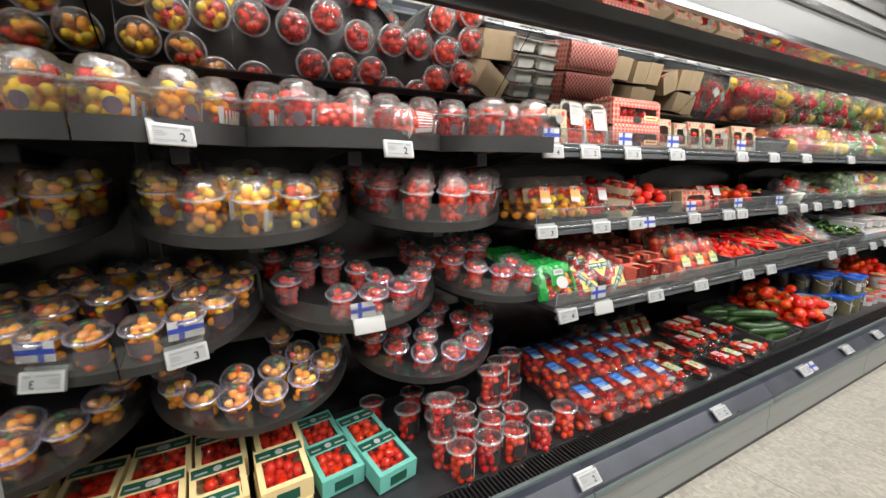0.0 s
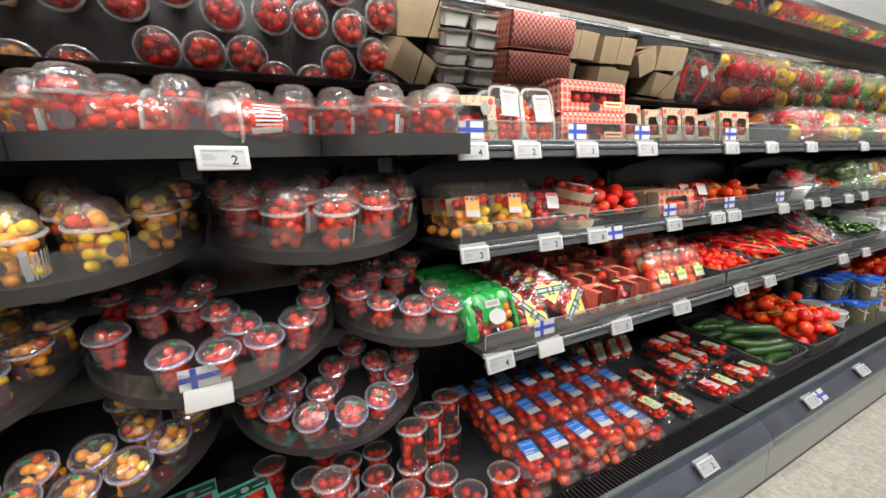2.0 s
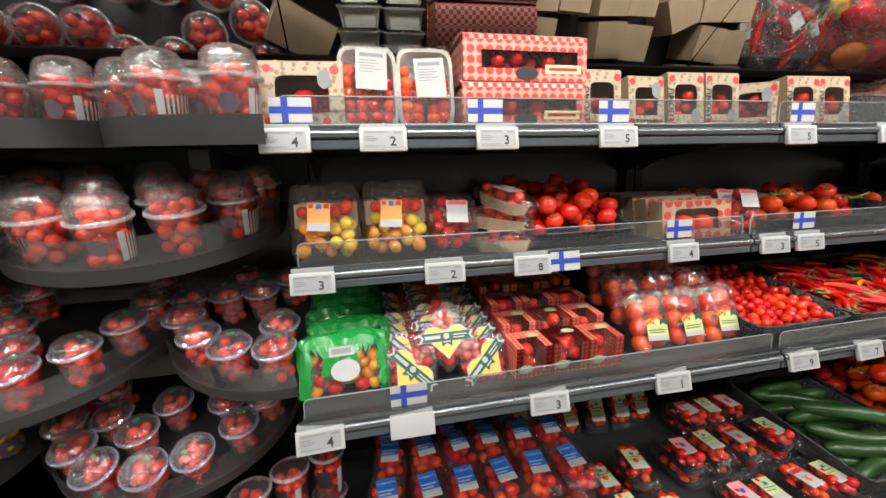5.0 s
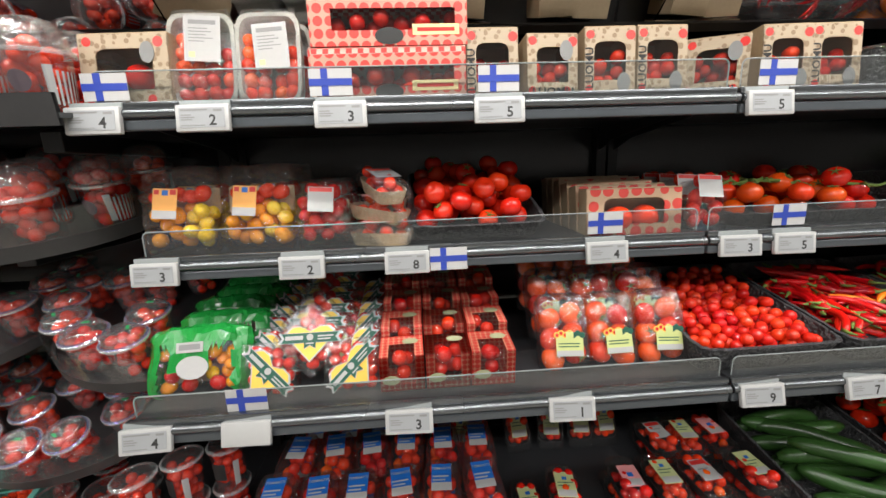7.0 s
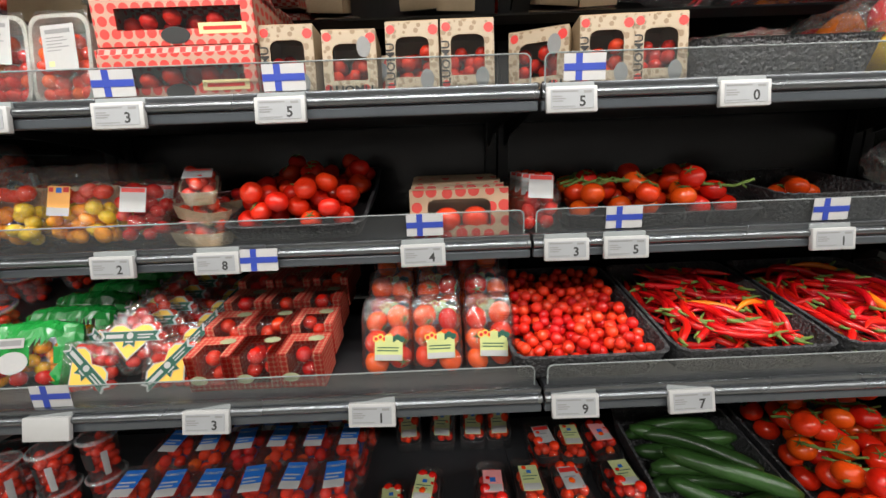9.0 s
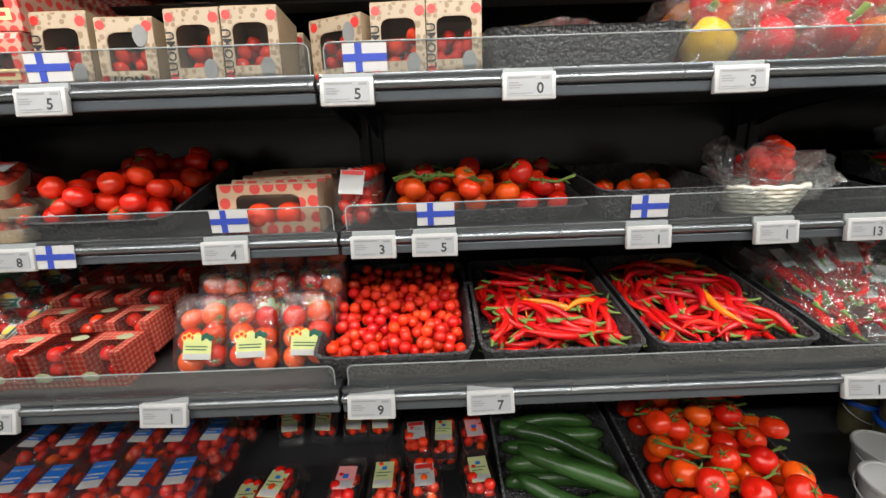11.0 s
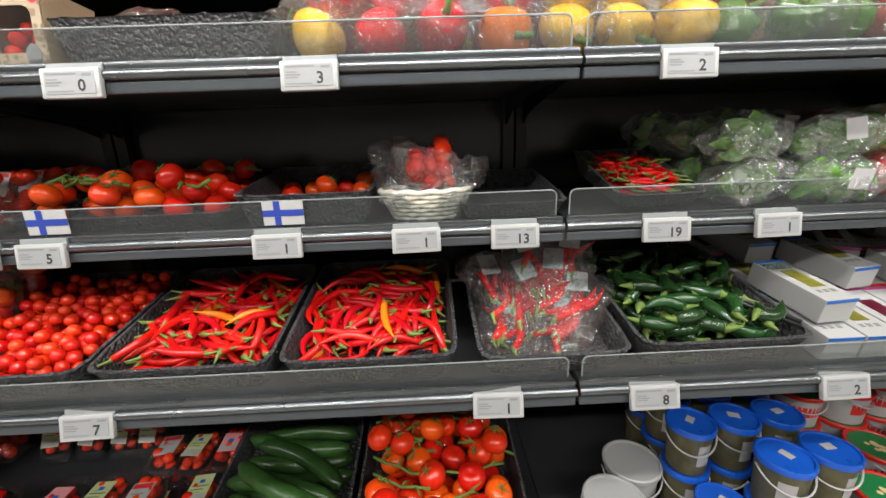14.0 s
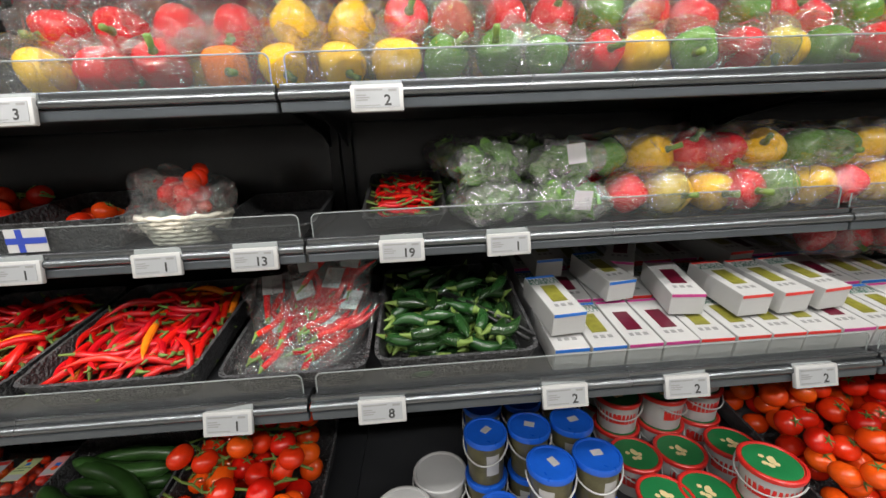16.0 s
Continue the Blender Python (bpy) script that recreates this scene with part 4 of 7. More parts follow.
# tall cups standing on the base deck under the trays
for x, y, z in ((0.540, 1.020, 0), (0.645, 1.020, 0), (0.748, 1.010, 0), (0.862, 1.015, 0), (0.985, 1.030, 0), (0.520, 1.105, 0), (0.520, 1.105, 1), (0.620, 1.120, 0), (0.720, 1.105, 0), (0.665, 1.210, 0), (0.560, 1.215, 0),
                (0.775, 1.200, 0), (0.830, 1.115, 0), (0.775, 1.200, 1), (0.945, 1.300, 0), (0.945, 1.300, 1), (0.855, 1.255, 0), (0.855, 1.255, 1), (0.70, 1.32, 0), (0.600, 1.32, 0), (0.480, 1.31, 0), (0.55, 1.42, 0), (0.38, 1.43, 0)):
    cup("tall", "red", pose(x + rc.uniform(-0.004, 0.004), y, DECK_Z + 0.1235 * z), rc)


# ---- window cartons on the deck ----
def window_carton(m, base, w=0.135, d=0.165, h=0.062, seed=1):
    """A flat card carton with an open window in its lid and a printed band."""
    name = {"mint": "mint green", "cream": "cream yellow"}[base]
    th = thing("window_carton", f"{name} card carton of tomatoes with a window lid", "carton", f"{base} cartons", m=m)

    def body():
        bm = bmesh.new()
        bx(bm, -w / 2, w / 2, -d / 2, d / 2, 0, 0.003)
        for a in ((-w / 2, -w / 2 + 0.003, -d / 2, d / 2), (w / 2 - 0.003, w / 2, -d / 2, d / 2), (-w / 2 + 0.0031, w / 2 - 0.0031, -d / 2, -d / 2 + 0.003), (-w / 2 + 0.0031, w / 2 - 0.0031, d / 2 - 0.003, d / 2)):
            bx(bm, *a, 0.0031, h)
        return mesh_of("carton_body", bm, base)

    def top():
        bm = bmesh.new()
        for a in ((-w / 2, w / 2, -d / 2, -d / 2 + 0.016), (-w / 2, w / 2, d / 2 - 0.05, d / 2), (-w / 2, -w / 2 + 0.016, -d / 2 + 0.0161, d / 2 - 0.0501), (w / 2 - 0.016, w / 2, -d / 2 + 0.0161, d / 2 - 0.0501)):
            bx(bm, *a, h + 0.0002, h + 0.003)
        return mesh_of("lid_frame", bm, base)

    def band():
        bm = bmesh.new()
        bx(bm, -w / 2 + 0.004, w / 2 - 0.004, d / 2 - 0.046, d / 2 - 0.012, h + 0.0031, h + 0.0038)
        return mesh_of("printed_band", bm, "greenp")

    def dots():
        bm = bmesh.new()
        bmesh.ops.create_circle(bm, cap_ends=True, segments=20, radius=0.011, matrix=pose(0, d / 2 - 0.03, h + 0.0042))
        bars2 = [(-0.055, -0.025), (0.022, 0.055)]
        for a, b in bars2:
            bx(bm, a, b, d / 2 - 0.036, d / 2 - 0.030, h + 0.0039, h + 0.0042)
        return mesh_of("emblem", bm, "paper")
    hang("carton_body", shared((base, "cb"), body), th)
    hang("lid_frame", shared((base, "ct"), top), th)
    hang("printed_band", shared("cband", band), th, None, "dark green printed band")
    hang("front_print", shared("cfront", lambda: mesh_of("front_print", bx(bmesh.new(), -0.03, 0.03, -d / 2 - 0.0008, -d / 2 - 0.0001, 0.012, 0.046), "greenp")), th, None, "dark green front print")
    hang("emblem", shared("cdots", dots), th, None, "white emblem and small print")
    v = seed % 3
    hang("tomato_heap", shared(("ctom", v), lambda: cluster([s for s in pack(24, rect(w - 0.012, d - 0.012), (0.017, 0.019) if base == "cream" else (0.014, 0.016), random.Random(v), 12, 0.004) if s[2] < h - 0.01], ["tom", "cherry"], (2, 1), 3, v, 1.25)), th)
    hang("window_film", shared(("cwin",), lambda: mesh_of("window_film", bx(bmesh.new(), -w / 2 + 0.004, w / 2 - 0.004, -d / 2 + 0.006, d / 2 - 0.04, h - 0.002, h - 0.0015), "acrylic")), th)
    return th


k = 0
for x, y, z, base, rz in ((0.409, 1.15, 0, "mint", 12), (0.385, 1.322, 0, "mint", 10), (0.258, 1.21, 0, "mint", 9), (0.240, 1.385, 0, "mint", 8), (0.10, 1.16, 0, "cream", 4), (0.10, 1.33, 0, "cream", 4),
                          (-0.06, 1.17, 0, "cream", 4), (-0.06, 1.34, 0, "cream", 4), (-0.205, 1.19, 0, "cream", 3), (-0.205, 1.36, 0, "cream", 3), (-0.07, 1.04, 0, "cream", 3)):
    k += 1
    window_carton(pose(x - 0.07, y + 0.025, DECK_Z + 0.02, 9, 0, rz), base, seed=k)
    if base == "cream":
        window_carton(pose(x - 0.066, y + 0.018, DECK_Z + 0.0865, 9, 0, rz), base, seed=k + 1)


# ---- packets and fruit for the shelves ----
def film_pillow(L, W, H, seed, crumple=0.006, ends="x", n=26, q=18):
    """A crinkled film bag round its filling: bulged in the middle, pinched to flat seams at two ends."""
    bm = bmesh.new()
    rows = []
    for i in range(n + 1):
        s = -1 + 2 * i / n
        bulge = max(1 - abs(s) ** 3.2, 0.0) ** 0.55
        wide = 0.75 + 0.25 * bulge
        row = []
        for j in range(q):
            a = 2 * math.pi * j / q
            ca, sa = math.cos(a), math.sin(a)
            y = W / 2 * wide * math.copysign(abs(ca) ** 0.7, ca)
            z = H / 2 * (0.05 + 0.95 * bulge) * math.copysign(abs(sa) ** 0.8, sa)
            p = Vector((s * L / 2, y, z))
            d = noise.noise_vector(p * 38 + Vector((seed * 3.1, 0, seed))) * crumple + noise.noise_vector(p * 90 + Vector((seed, 5, 0))) * crumple * 0.4
            row.append(bm.verts.new(p + d))
        rows.append(row)
    jit = random.Random(seed)
    for a, b in zip(rows, rows[1:]):
        for j in range(q):
            v = (a[j], a[(j + 1) % q], b[(j + 1) % q], b[j])
            if jit.random() < 0.5:
                bm.faces.new((v[0], v[1], v[2]))
                bm.faces.new((v[0], v[2], v[3]))
            else:
                bm.faces.new((v[0], v[1], v[3]))
                bm.faces.new((v[1], v[2], v[3]))
    if ends == "z":
        bm.transform(pose(0, 0, 0, 0, 90, 0))
    return bm


def pepper_mesh(colour, v):
    """A bell pepper: four lobes, shoulders, a dimpled top and a stem."""
    r = random.Random(v * 5 + len(colour))
    bm = bmesh.new()
    seg, rings = 24, 14
    ph, lob = r.uniform(0, 6), r.choice((3, 4, 4))
    hgt = r.uniform(0.95, 1.2)
    grid = []
    for i in range(rings + 1):
        t = i / rings
        row = []
        for j in range(seg):
            a = 2 * math.pi * j / seg
            body = math.sin(math.pi * min(max(t, 0.02), 0.985)) ** 0.42
            prof = body * (0.80 + 0.26 * t)
            lobe = 1 + 0.085 * math.cos(lob * a + ph) * (0.5 + 0.5 * t)
            rr = 0.041 * prof * lobe
            z = 0.088 * hgt * (t - 0.5) - (0.012 * max(0, (t - 0.86) / 0.14) ** 1.0 if t > 0.86 else 0) + (0.008 * (1 - t / 0.14) if t < 0.14 else 0)
            row.append(bm.verts.new((rr * math.cos(a), rr * math.sin(a), z)))
        grid.append(row)
    for a, b in zip(grid, grid[1:]):
        for j in range(seg):
            bm.faces.new((a[j], a[(j + 1) % seg], b[(j + 1) % seg], b[j]))
    bm.faces.new(grid[0][::-1])
    bm.faces.new(grid[-1])
    k = len(bm.faces)
    tube(bm, [(0, 0, 0.026 * hgt), (0.002, 0, 0.040 * hgt), (0.006, 0.003, 0.056 * hgt)], [0.011, 0.005, 0.006], 8)
    bm.faces.ensure_lookup_table()
    for f in bm.faces[k:]:
        f.material_index = 1
    return mesh_of("pepper", bm, ["pep_" + colour, "stem"], "all")


CNAME = {"r": "red", "y": "yellow", "o": "orange", "g": "green"}
rp = random.Random(5)


def pepper_bag(m, colours, seed, loose=False):
    names = " and ".join(dict.fromkeys(CNAME[c] for c in colours))
    m = m @ Matrix.Scale(1.10, 4)
    th = thing("pepper_bag", f"crinkled clear film bag of {names} bell peppers" if len(colours) > 1 else f"{names} bell pepper in crinkled clear film", "pepper bag", "bagged peppers", m=m)
    n = len(colours)
    for i, c in enumerate(colours):
        v = rp.randrange(3)
        me = shared(("pepper", c, v), lambda c=c, v=v: pepper_mesh(c, v))
        x = (i - (n - 1) / 2) * 0.083
        hang("pepper", me, th, pose(x, rp.uniform(-0.004, 0.004), 0.043, rp.choice((-100, -75, -50, 60, 110)) + rp.uniform(-20, 20), rp.uniform(-50, 50), rp.uniform(-40, 40)))
    v = seed % 4
    hang("film", shared(("pfilm", n, v), lambda: mesh_of("film", film_pillow(0.083 * n + 0.055, 0.108, 0.100, v + 3 * n, 0.015), "pepper_film")), th, pose(0, 0, 0.045), "crinkled clear film")
    if n > 1 and seed % 2:
        hang("label", shared("plabel", lambda: mesh_of("label", film_pillow(0.075, 0.108, 0.102, 77, 0.004, n=8), "limefilm", "all")), th, pose(rp.uniform(-0.05, 0.05), 0, 0.045), "lime printed strip")
    return th


M["pepper_film"] = clear("loose_pepper_film", (0.98, 0.98, 0.98), 0.12, 0.08, 0.9, 45, 0.34, haze=0.010)
M["limefilm"] = clear("lime_printed_film", (0.78, 0.88, 0.50), 0.1, 0.1, 0.8, 26, 0.3, haze=0.07)


def foam_tray(m, w, d, h, label="black foam tray", front=None):
    """An open tray with flared thin walls and rounded corners, drawn as one moulded shell."""
    front = h if front is None else front
    th = thing("foam_tray", label, "tray", "foam trays", m=m)
    bm = bmesh.new()
    n, fl, rings = 40, 0.014, []
    for sx, sy, up in ((w - 2 * fl, d - 2 * fl, 0), (w - fl, d - fl, 0.5), (w, d, 1), (w + 0.004, d + 0.004, 1.02), (w - 0.010, d - 0.010, 1.03), (w - 0.013 - fl, d - 0.013 - fl, 0.5), (w - 2 * fl - 0.008, d - 2 * fl - 0.008, 0.006 / h)):
        row = []
        for i in range(n):
            a = 2 * math.pi * (i + 0.5) / n
            ca, sa = math.cos(a), math.sin(a)
            x, y = sx / 2 * math.copysign(abs(ca) ** 0.16, ca), sy / 2 * math.copysign(abs(sa) ** 0.16, sa)
            hh = front + (h - front) * (y / d + 0.5)
            row.append(bm.verts.new((x, y, max(up * hh, 0) + (0.0012 * math.sin(i * 2.3) if up > 0.9 else 0))))
        rings.append(row)
    for a, b in zip(rings, rings[1:]):
        for i in range(n):
            bm.faces.new((a[i], a[(i + 1) % n], b[(i + 1) % n], b[i]))
    bm.faces.new(rings[0][::-1])
    bm.faces.new(rings[-1])
    part("tray_shell", bm, "foam", th, smooth=True)
    return th


def tomato_mesh(v, mat="tom", size=1.0):
    """A tomato with ribs at the shoulder, a dimple and a dry green star."""
    r = random.Random(v)
    bm = bmesh.new()
    seg, rings = 18, 11
    grid = []
    ribs = r.choice((5, 6, 7))
    for i in range(rings + 1):
        t = math.pi * i / rings
        row = []
        for j in range(seg):
            a = 2 * math.pi * j / seg
            rr = 0.033 * max(math.sin(t), 0.03) * (1 + 0.018 * math.cos(ribs * a) * math.cos(t / 2) ** 2)
            z = 0.0285 * math.cos(t)
            if t < 0.55:
                z -= 0.007 * (1 - t / 0.55) ** 1.5
            row.append(bm.verts.new((rr * math.cos(a), rr * math.sin(a), z)))
        grid.append(row)
    for a, b in zip(grid, grid[1:]):
        for j in range(seg):
            bm.faces.new((a[j], b[j], b[(j + 1) % seg], a[(j + 1) % seg]))
    bm.faces.new(grid[0])
    bm.faces.new(grid[-1][::-1])
    bmesh.ops.recalc_face_normals(bm, faces=bm.faces)
    k = len(bm.faces)
    if v % 2 == 0:
        for q in range(5):
            a = 2 * math.pi * q / 5 + r.uniform(-0.2, 0.2)
            tube(bm, [(0, 0, 0.024), (0.008 * math.cos(a), 0.008 * math.sin(a), 0.0275), (0.017 * math.cos(a), 0.017 * math.sin(a), 0.0275)], [0.0022, 0.0018, 0.0005], 4)
        tube(bm, [(0, 0, 0.022), (0.001, 0.001, 0.031)], [0.0022, 0.0018], 5)
    bm.faces.ensure_lookup_table()
    for f in bm.faces[k:]:
        f.material_index = 1
    bm.transform(Matrix.Scale(size, 4))
    return mesh_of("tomato", bm, [mat, "stem"], "all")


def loose_tomatoes(m, w, d, n, seed, base=0.007, size=1.0, mats=("tom",), slope=0.0, label="ripe red loose tomato in a tray", tilt=40, group="loose tomatoes"):
    r = random.Random(seed)
    for x, y, z, q in pack(n, rect(w, d), (0.029 * size, 0.033 * size), r, 12, base):
        v = r.randrange(4)
        mt = r.choice(mats)
        me = shared(("tomato", v, mt), lambda: tomato_mesh(v, mt))
        s = q / 0.032
        solid("tomato", me, label, "tomato", group, m=m @ pose(x, y, z, r.uniform(-tilt, tilt), r.uniform(-tilt, tilt), r.uniform(0, 360)) @ Matrix.Scale(s, 4))


def vine(bm, pts, r):
    """A green vine stalk that winds from fruit to fruit."""
    tube(bm, pts, [0.0035] * len(pts), 6)
    for p in pts[1:-1]:
        a = r.uniform(0, 6.3)
        tube(bm, [p, Vector(p) + Vector((0.012 * math.cos(a), 0.012 * math.sin(a), 0.006)), Vector(p) + Vector((0.024 * math.cos(a), 0.024 * math.sin(a), -0.004))], [0.0028, 0.0024, 0.0018], 5)


def vine_stalks(m, w, d, z, n, seed):
    r = random.Random(seed)
    for _ in range(n):
        x, y, a = r.uniform(-w / 2 + 0.06, w / 2 - 0.06), r.uniform(-d / 2 + 0.04, d / 2 - 0.05), r.uniform(-0.5, 0.5)
        pts = [Vector((x + 0.035 * i * math.cos(a) - 0.06, y + 0.035 * i * math.sin(a) + r.uniform(-0.006, 0.006), z + r.uniform(-0.006, 0.012))) for i in range(5)]
        bm = bmesh.new()
        vine(bm, pts, r)
        solid("vine_stalk", mesh_of("vine_stalk", bm, "stem", "all"), "green tomato vine stalk lying on the tomatoes", "vine stalk", "vine stalks", m=m)


def chili_mesh(v, mat, fat=1.0, length=0.10):
    r = random.Random(v * 3 + 1)
    bm = bmesh.new()
    c = r.uniform(-0.9, 0.9)
    n = 9
    pts, rad = [], []
    for i in range(n):
        t = i / (n - 1)
        pts.append(Vector((length * (t - 0.5), c * length * 0.35 * math.sin(math.pi * t) + r.uniform(-0.001, 0.001), 0.0)))
        rad.append(fat * 0.0088 * ((0.72 + 0.5 * t - 1.3 * t ** 3.0) if t < 0.95 else 0.05))
    rad = [max(q, 0.0008) for q in rad]
    tube(bm, pts, rad, 10)
    k = len(bm.faces)
    tube(bm, [pts[0] + Vector((0.004, 0, 0)), pts[0] - Vector((0.006, 0, 0)), pts[0] - Vector((0.026, 0.004, -0.006))], [rad[0] * 1.08, rad[0] * 0.55, 0.0016], 8)
    bm.faces.ensure_lookup_table()
    for f in bm.faces[k:]:
        f.material_index = 1
    me = mesh_of("chili", bm, [mat, "stem"], "all")
    return me, [(p.x, p.y, q) for p, q in zip(pts[::2], rad[::2])]


def drop_long(m, w, d, n, seed, kinds, name, label, group, base=0.007, tries=8, spread=180, length=0.10, fat=1.0, steep=10):
    """Drops long fruits flat on the heap: each rests on the highest thing beneath any of its joints."""
    r = random.Random(seed)
    old = []
    for _ in range(n):
        mat = r.choices(list(kinds), list(kinds.values()))[0]
        v = r.randrange(6)
        me, joints = shared((name, v, mat), lambda: chili_mesh(v, mat, fat, length))
        best = None
        for _ in range(tries):
            a = radians(r.uniform(-spread, spread))
            ca, sa = math.cos(a), math.sin(a)
            mg = length * 0.5
            x, y = r.uniform(-w / 2 + mg * abs(ca), w / 2 - mg * abs(ca)), r.uniform(-d / 2 + mg * abs(sa), d / 2 - mg * abs(sa))
            z, pts = base, []
            for jx, jy, q in joints:
                px, py = x + jx * ca - jy * sa, y + jx * sa + jy * ca
                z = max(z, base + q)
                for ox, oy, oz, oq in old:
                    d2 = (ox - px) ** 2 + (oy - py) ** 2
                    s = q + oq
                    if d2 < s * s:
                        z = max(z, oz + 0.8 * math.sqrt(s * s - d2))
                pts.append((px, py, q))
            if best is None or z < best[0]:
                best = (z, x, y, a, pts)
        z, x, y, a, pts = best
        old += [(px, py, z, q) for px, py, q in pts]
        ob = solid(name, me, label, name.replace("_", " "), group, m=m @ pose(x, y, z, r.uniform(-60, 60), r.uniform(-steep, steep), math.degrees(a)))


def tag_print(w, h, ground, bands):
    """Printed label sheet as coloured fields, in the x-z plane facing -y."""
    bm = bmesh.new()
    bx(bm, -w / 2, w / 2, 0.0, 0.0006, -h / 2, h / 2)
    mats = [ground]
    for x0, x1, z0, z1, mt in bands:
        k = len(bm.faces)
        bx(bm, x0 * w / 2, x1 * w / 2, -0.0004, -0.0001, z0 * h / 2, z1 * h / 2)
        if mt not in mats:
            mats.append(mt)
        bm.faces.ensure_lookup_table()
        for f in bm.faces[k:]:
            f.material_index = mats.index(mt)
    return mesh_of("label", bm, mats)


# ---- top shelf ----
def kraft_box(m, w, h, d, seed, side_text=True, big=False, sort="doodle"):
    """Upright card box with an arched window in its front."""
    th = thing("kraft_box", "kraft card box of tomatoes with an arched window", "card box", "kraft boxes", m=m)

    def shell():
        bm = bmesh.new()
        bx(bm, -w / 2, w / 2, 0.003, d, 0, h + 0.003)
        bmesh.ops.delete(bm, geom=[f for f in bm.faces if f.calc_center_median().y < 0.004], context="FACES_ONLY")
        bmesh.ops.recalc_face_normals(bm, faces=bm.faces)
        bmesh.ops.solidify(bm, geom=bm.faces[:], thickness=0.002)
        return mesh_of("box_shell", bm, "kraft")

    def front():
        bm = bmesh.new()
        x0, x1, z0, z1 = -w * 0.32, w * 0.32, h * 0.24, h * 0.80
        hole = [(x1, z0), (x1, z1 - 0.012), (x1 - 0.004, z1 - 0.004), (x1 - 0.014, z1), (x0 + 0.014, z1), (x0 + 0.004, z1 - 0.004), (x0, z1 - 0.012), (x0, z0)]
        out = [(w / 2, 0), (w / 2, h * 0.7), (w / 2, h * 0.86), (w / 2, h), (-w / 2, h), (-w / 2, h * 0.86), (-w / 2, h * 0.7), (-w / 2, 0)]
        for y in (0.0, 0.0025):
            a = [bm.verts.new((x, y, z)) for x, z in hole]
            b = [bm.verts.new((x, y, z)) for x, z in out]
            n = len(a)
            for i in range(n):
                bm.faces.new((a[i], a[(i + 1) % n], b[(i + 1) % n], b[i]))
        return mesh_of("front_panel", bm, "kraft_print" if sort == "doodle" else "polka")
    hang("box_shell", shared(("kb", w, h, d), shell), th)
    hang("front_panel", shared(("kf", w, h, sort), front), th, None, "printed front with window")
    v = seed % 3
    rad = (0.026, 0.03) if big else (0.0125, 0.0155)
    hang("tomato_heap", shared(("kt", w, h, d, v, big), lambda: cluster([s for s in pack(70 if not big else 12, rect(w - 0.008, d - 0.012), rad, random.Random(v), 6, 0.004) if s[2] < h * 0.66], RED, WEIGHT["red"], 2 if not big else 3, v, 1.05, m=pose(0, d / 2, 0))), th)
    hang("window_film", shared(("kw", w, h), lambda: mesh_of("window_film", bx(bmesh.new(), -w * 0.40, w * 0.40, 0.0035, 0.004, h * 0.2, h * 0.85), "acrylic")), th)

    def spots():
        b = bmesh.new()
        for x, z, q in ((-0.40, 0.90, 0.008), (0.40, 0.88, 0.009), (-0.42, 0.12, 0.007), (0.28, 0.10, 0.008)):
            bmesh.ops.create_circle(b, cap_ends=True, segments=14, radius=q, matrix=Matrix.Translation((x * w, -0.0006, z * h)) @ pose(0, 0, 0, 90, 0, 0))
        return mesh_of("red_spots", b, "redlid")
    if sort == "doodle":
        hang("red_spots", shared(("ks", w, h), spots), th, None, "red printed spots")
        hang("badge", shared("kbadge", lambda: mesh_of("badge", lathe(bmesh.new(), [(0.0, 0.0), (0.016, 0.0), (0.016, 0.0006), (0.0, 0.0006)], 20).copy(), "ink2")), th, Matrix.Translation((w * 0.27, -0.0008, h * (0.74 if big or seed % 2 else 0.2))) @ pose(0, 0, 0, 90, 0, 0) @ Matrix.Diagonal((0.8, 1.15, 1, 1)), "grey badge")
        if side_text:
            if seed % 2:
                hang("word", words("LUOMU", 0.024, "ink"), th, Matrix.Translation((-0.0, -0.0008, h * 0.09)) @ Matrix.Diagonal((w / 0.10, 1, 0.8, 1)), "LUOMU in dark letters")
            else:
                hang("word", words("LUOMU", 0.022, "ink"), th, Matrix.Translation((-w * 0.41, -0.0008, h * 0.42)) @ pose(0, 0, 0, 0, -90, 0), "LUOMU in dark letters")
    return th


Z1 = SH1[1]
kraft_box(pose(0.985, 1.112, Z1, -6, 0, -3), 0.155, 0.125, 0.11, 1, False, True)
kraft_box(pose(0.965, 1.26, Z1 + 0.02, -2, 14, 25), 0.155, 0.125, 0.11, 2, False, True)
kraft_box(pose(0.985, 1.38, Z1, -2, 0, 5), 0.155, 0.125, 0.11, 2, False, True)
for x, y, rz, sd in ((1.642, 1.125, 0, 0), (1.757, 1.122, 2, 1), (1.872, 1.128, -2, 2), (1.975, 1.124, 0, 4), (1.642, 1.245, 3, 2), (1.875, 1.245, -3, 0), (1.98, 1.25, 2, 1), (2.235, 1.128, -4, 2), (2.335, 1.124, -3, 4), (2.25, 1.245, 4, 0), (2.345, 1.25, -2, 1), (2.24, 1.36, 2, 3), (2.34, 1.36, -3, 2), (1.66, 1.36, 2, 1), (1.76, 1.37, -4, 3)):
    kraft_box(pose(x, y, Z1, -5, 0, rz), 0.098, 0.128 if sd != 1 else 0.115, 0.105, sd)
kraft_box(pose(2.115, 1.17, Z1 + 0.003, 0, 0, -24), 0.115, 0.112, 0.10, 3)


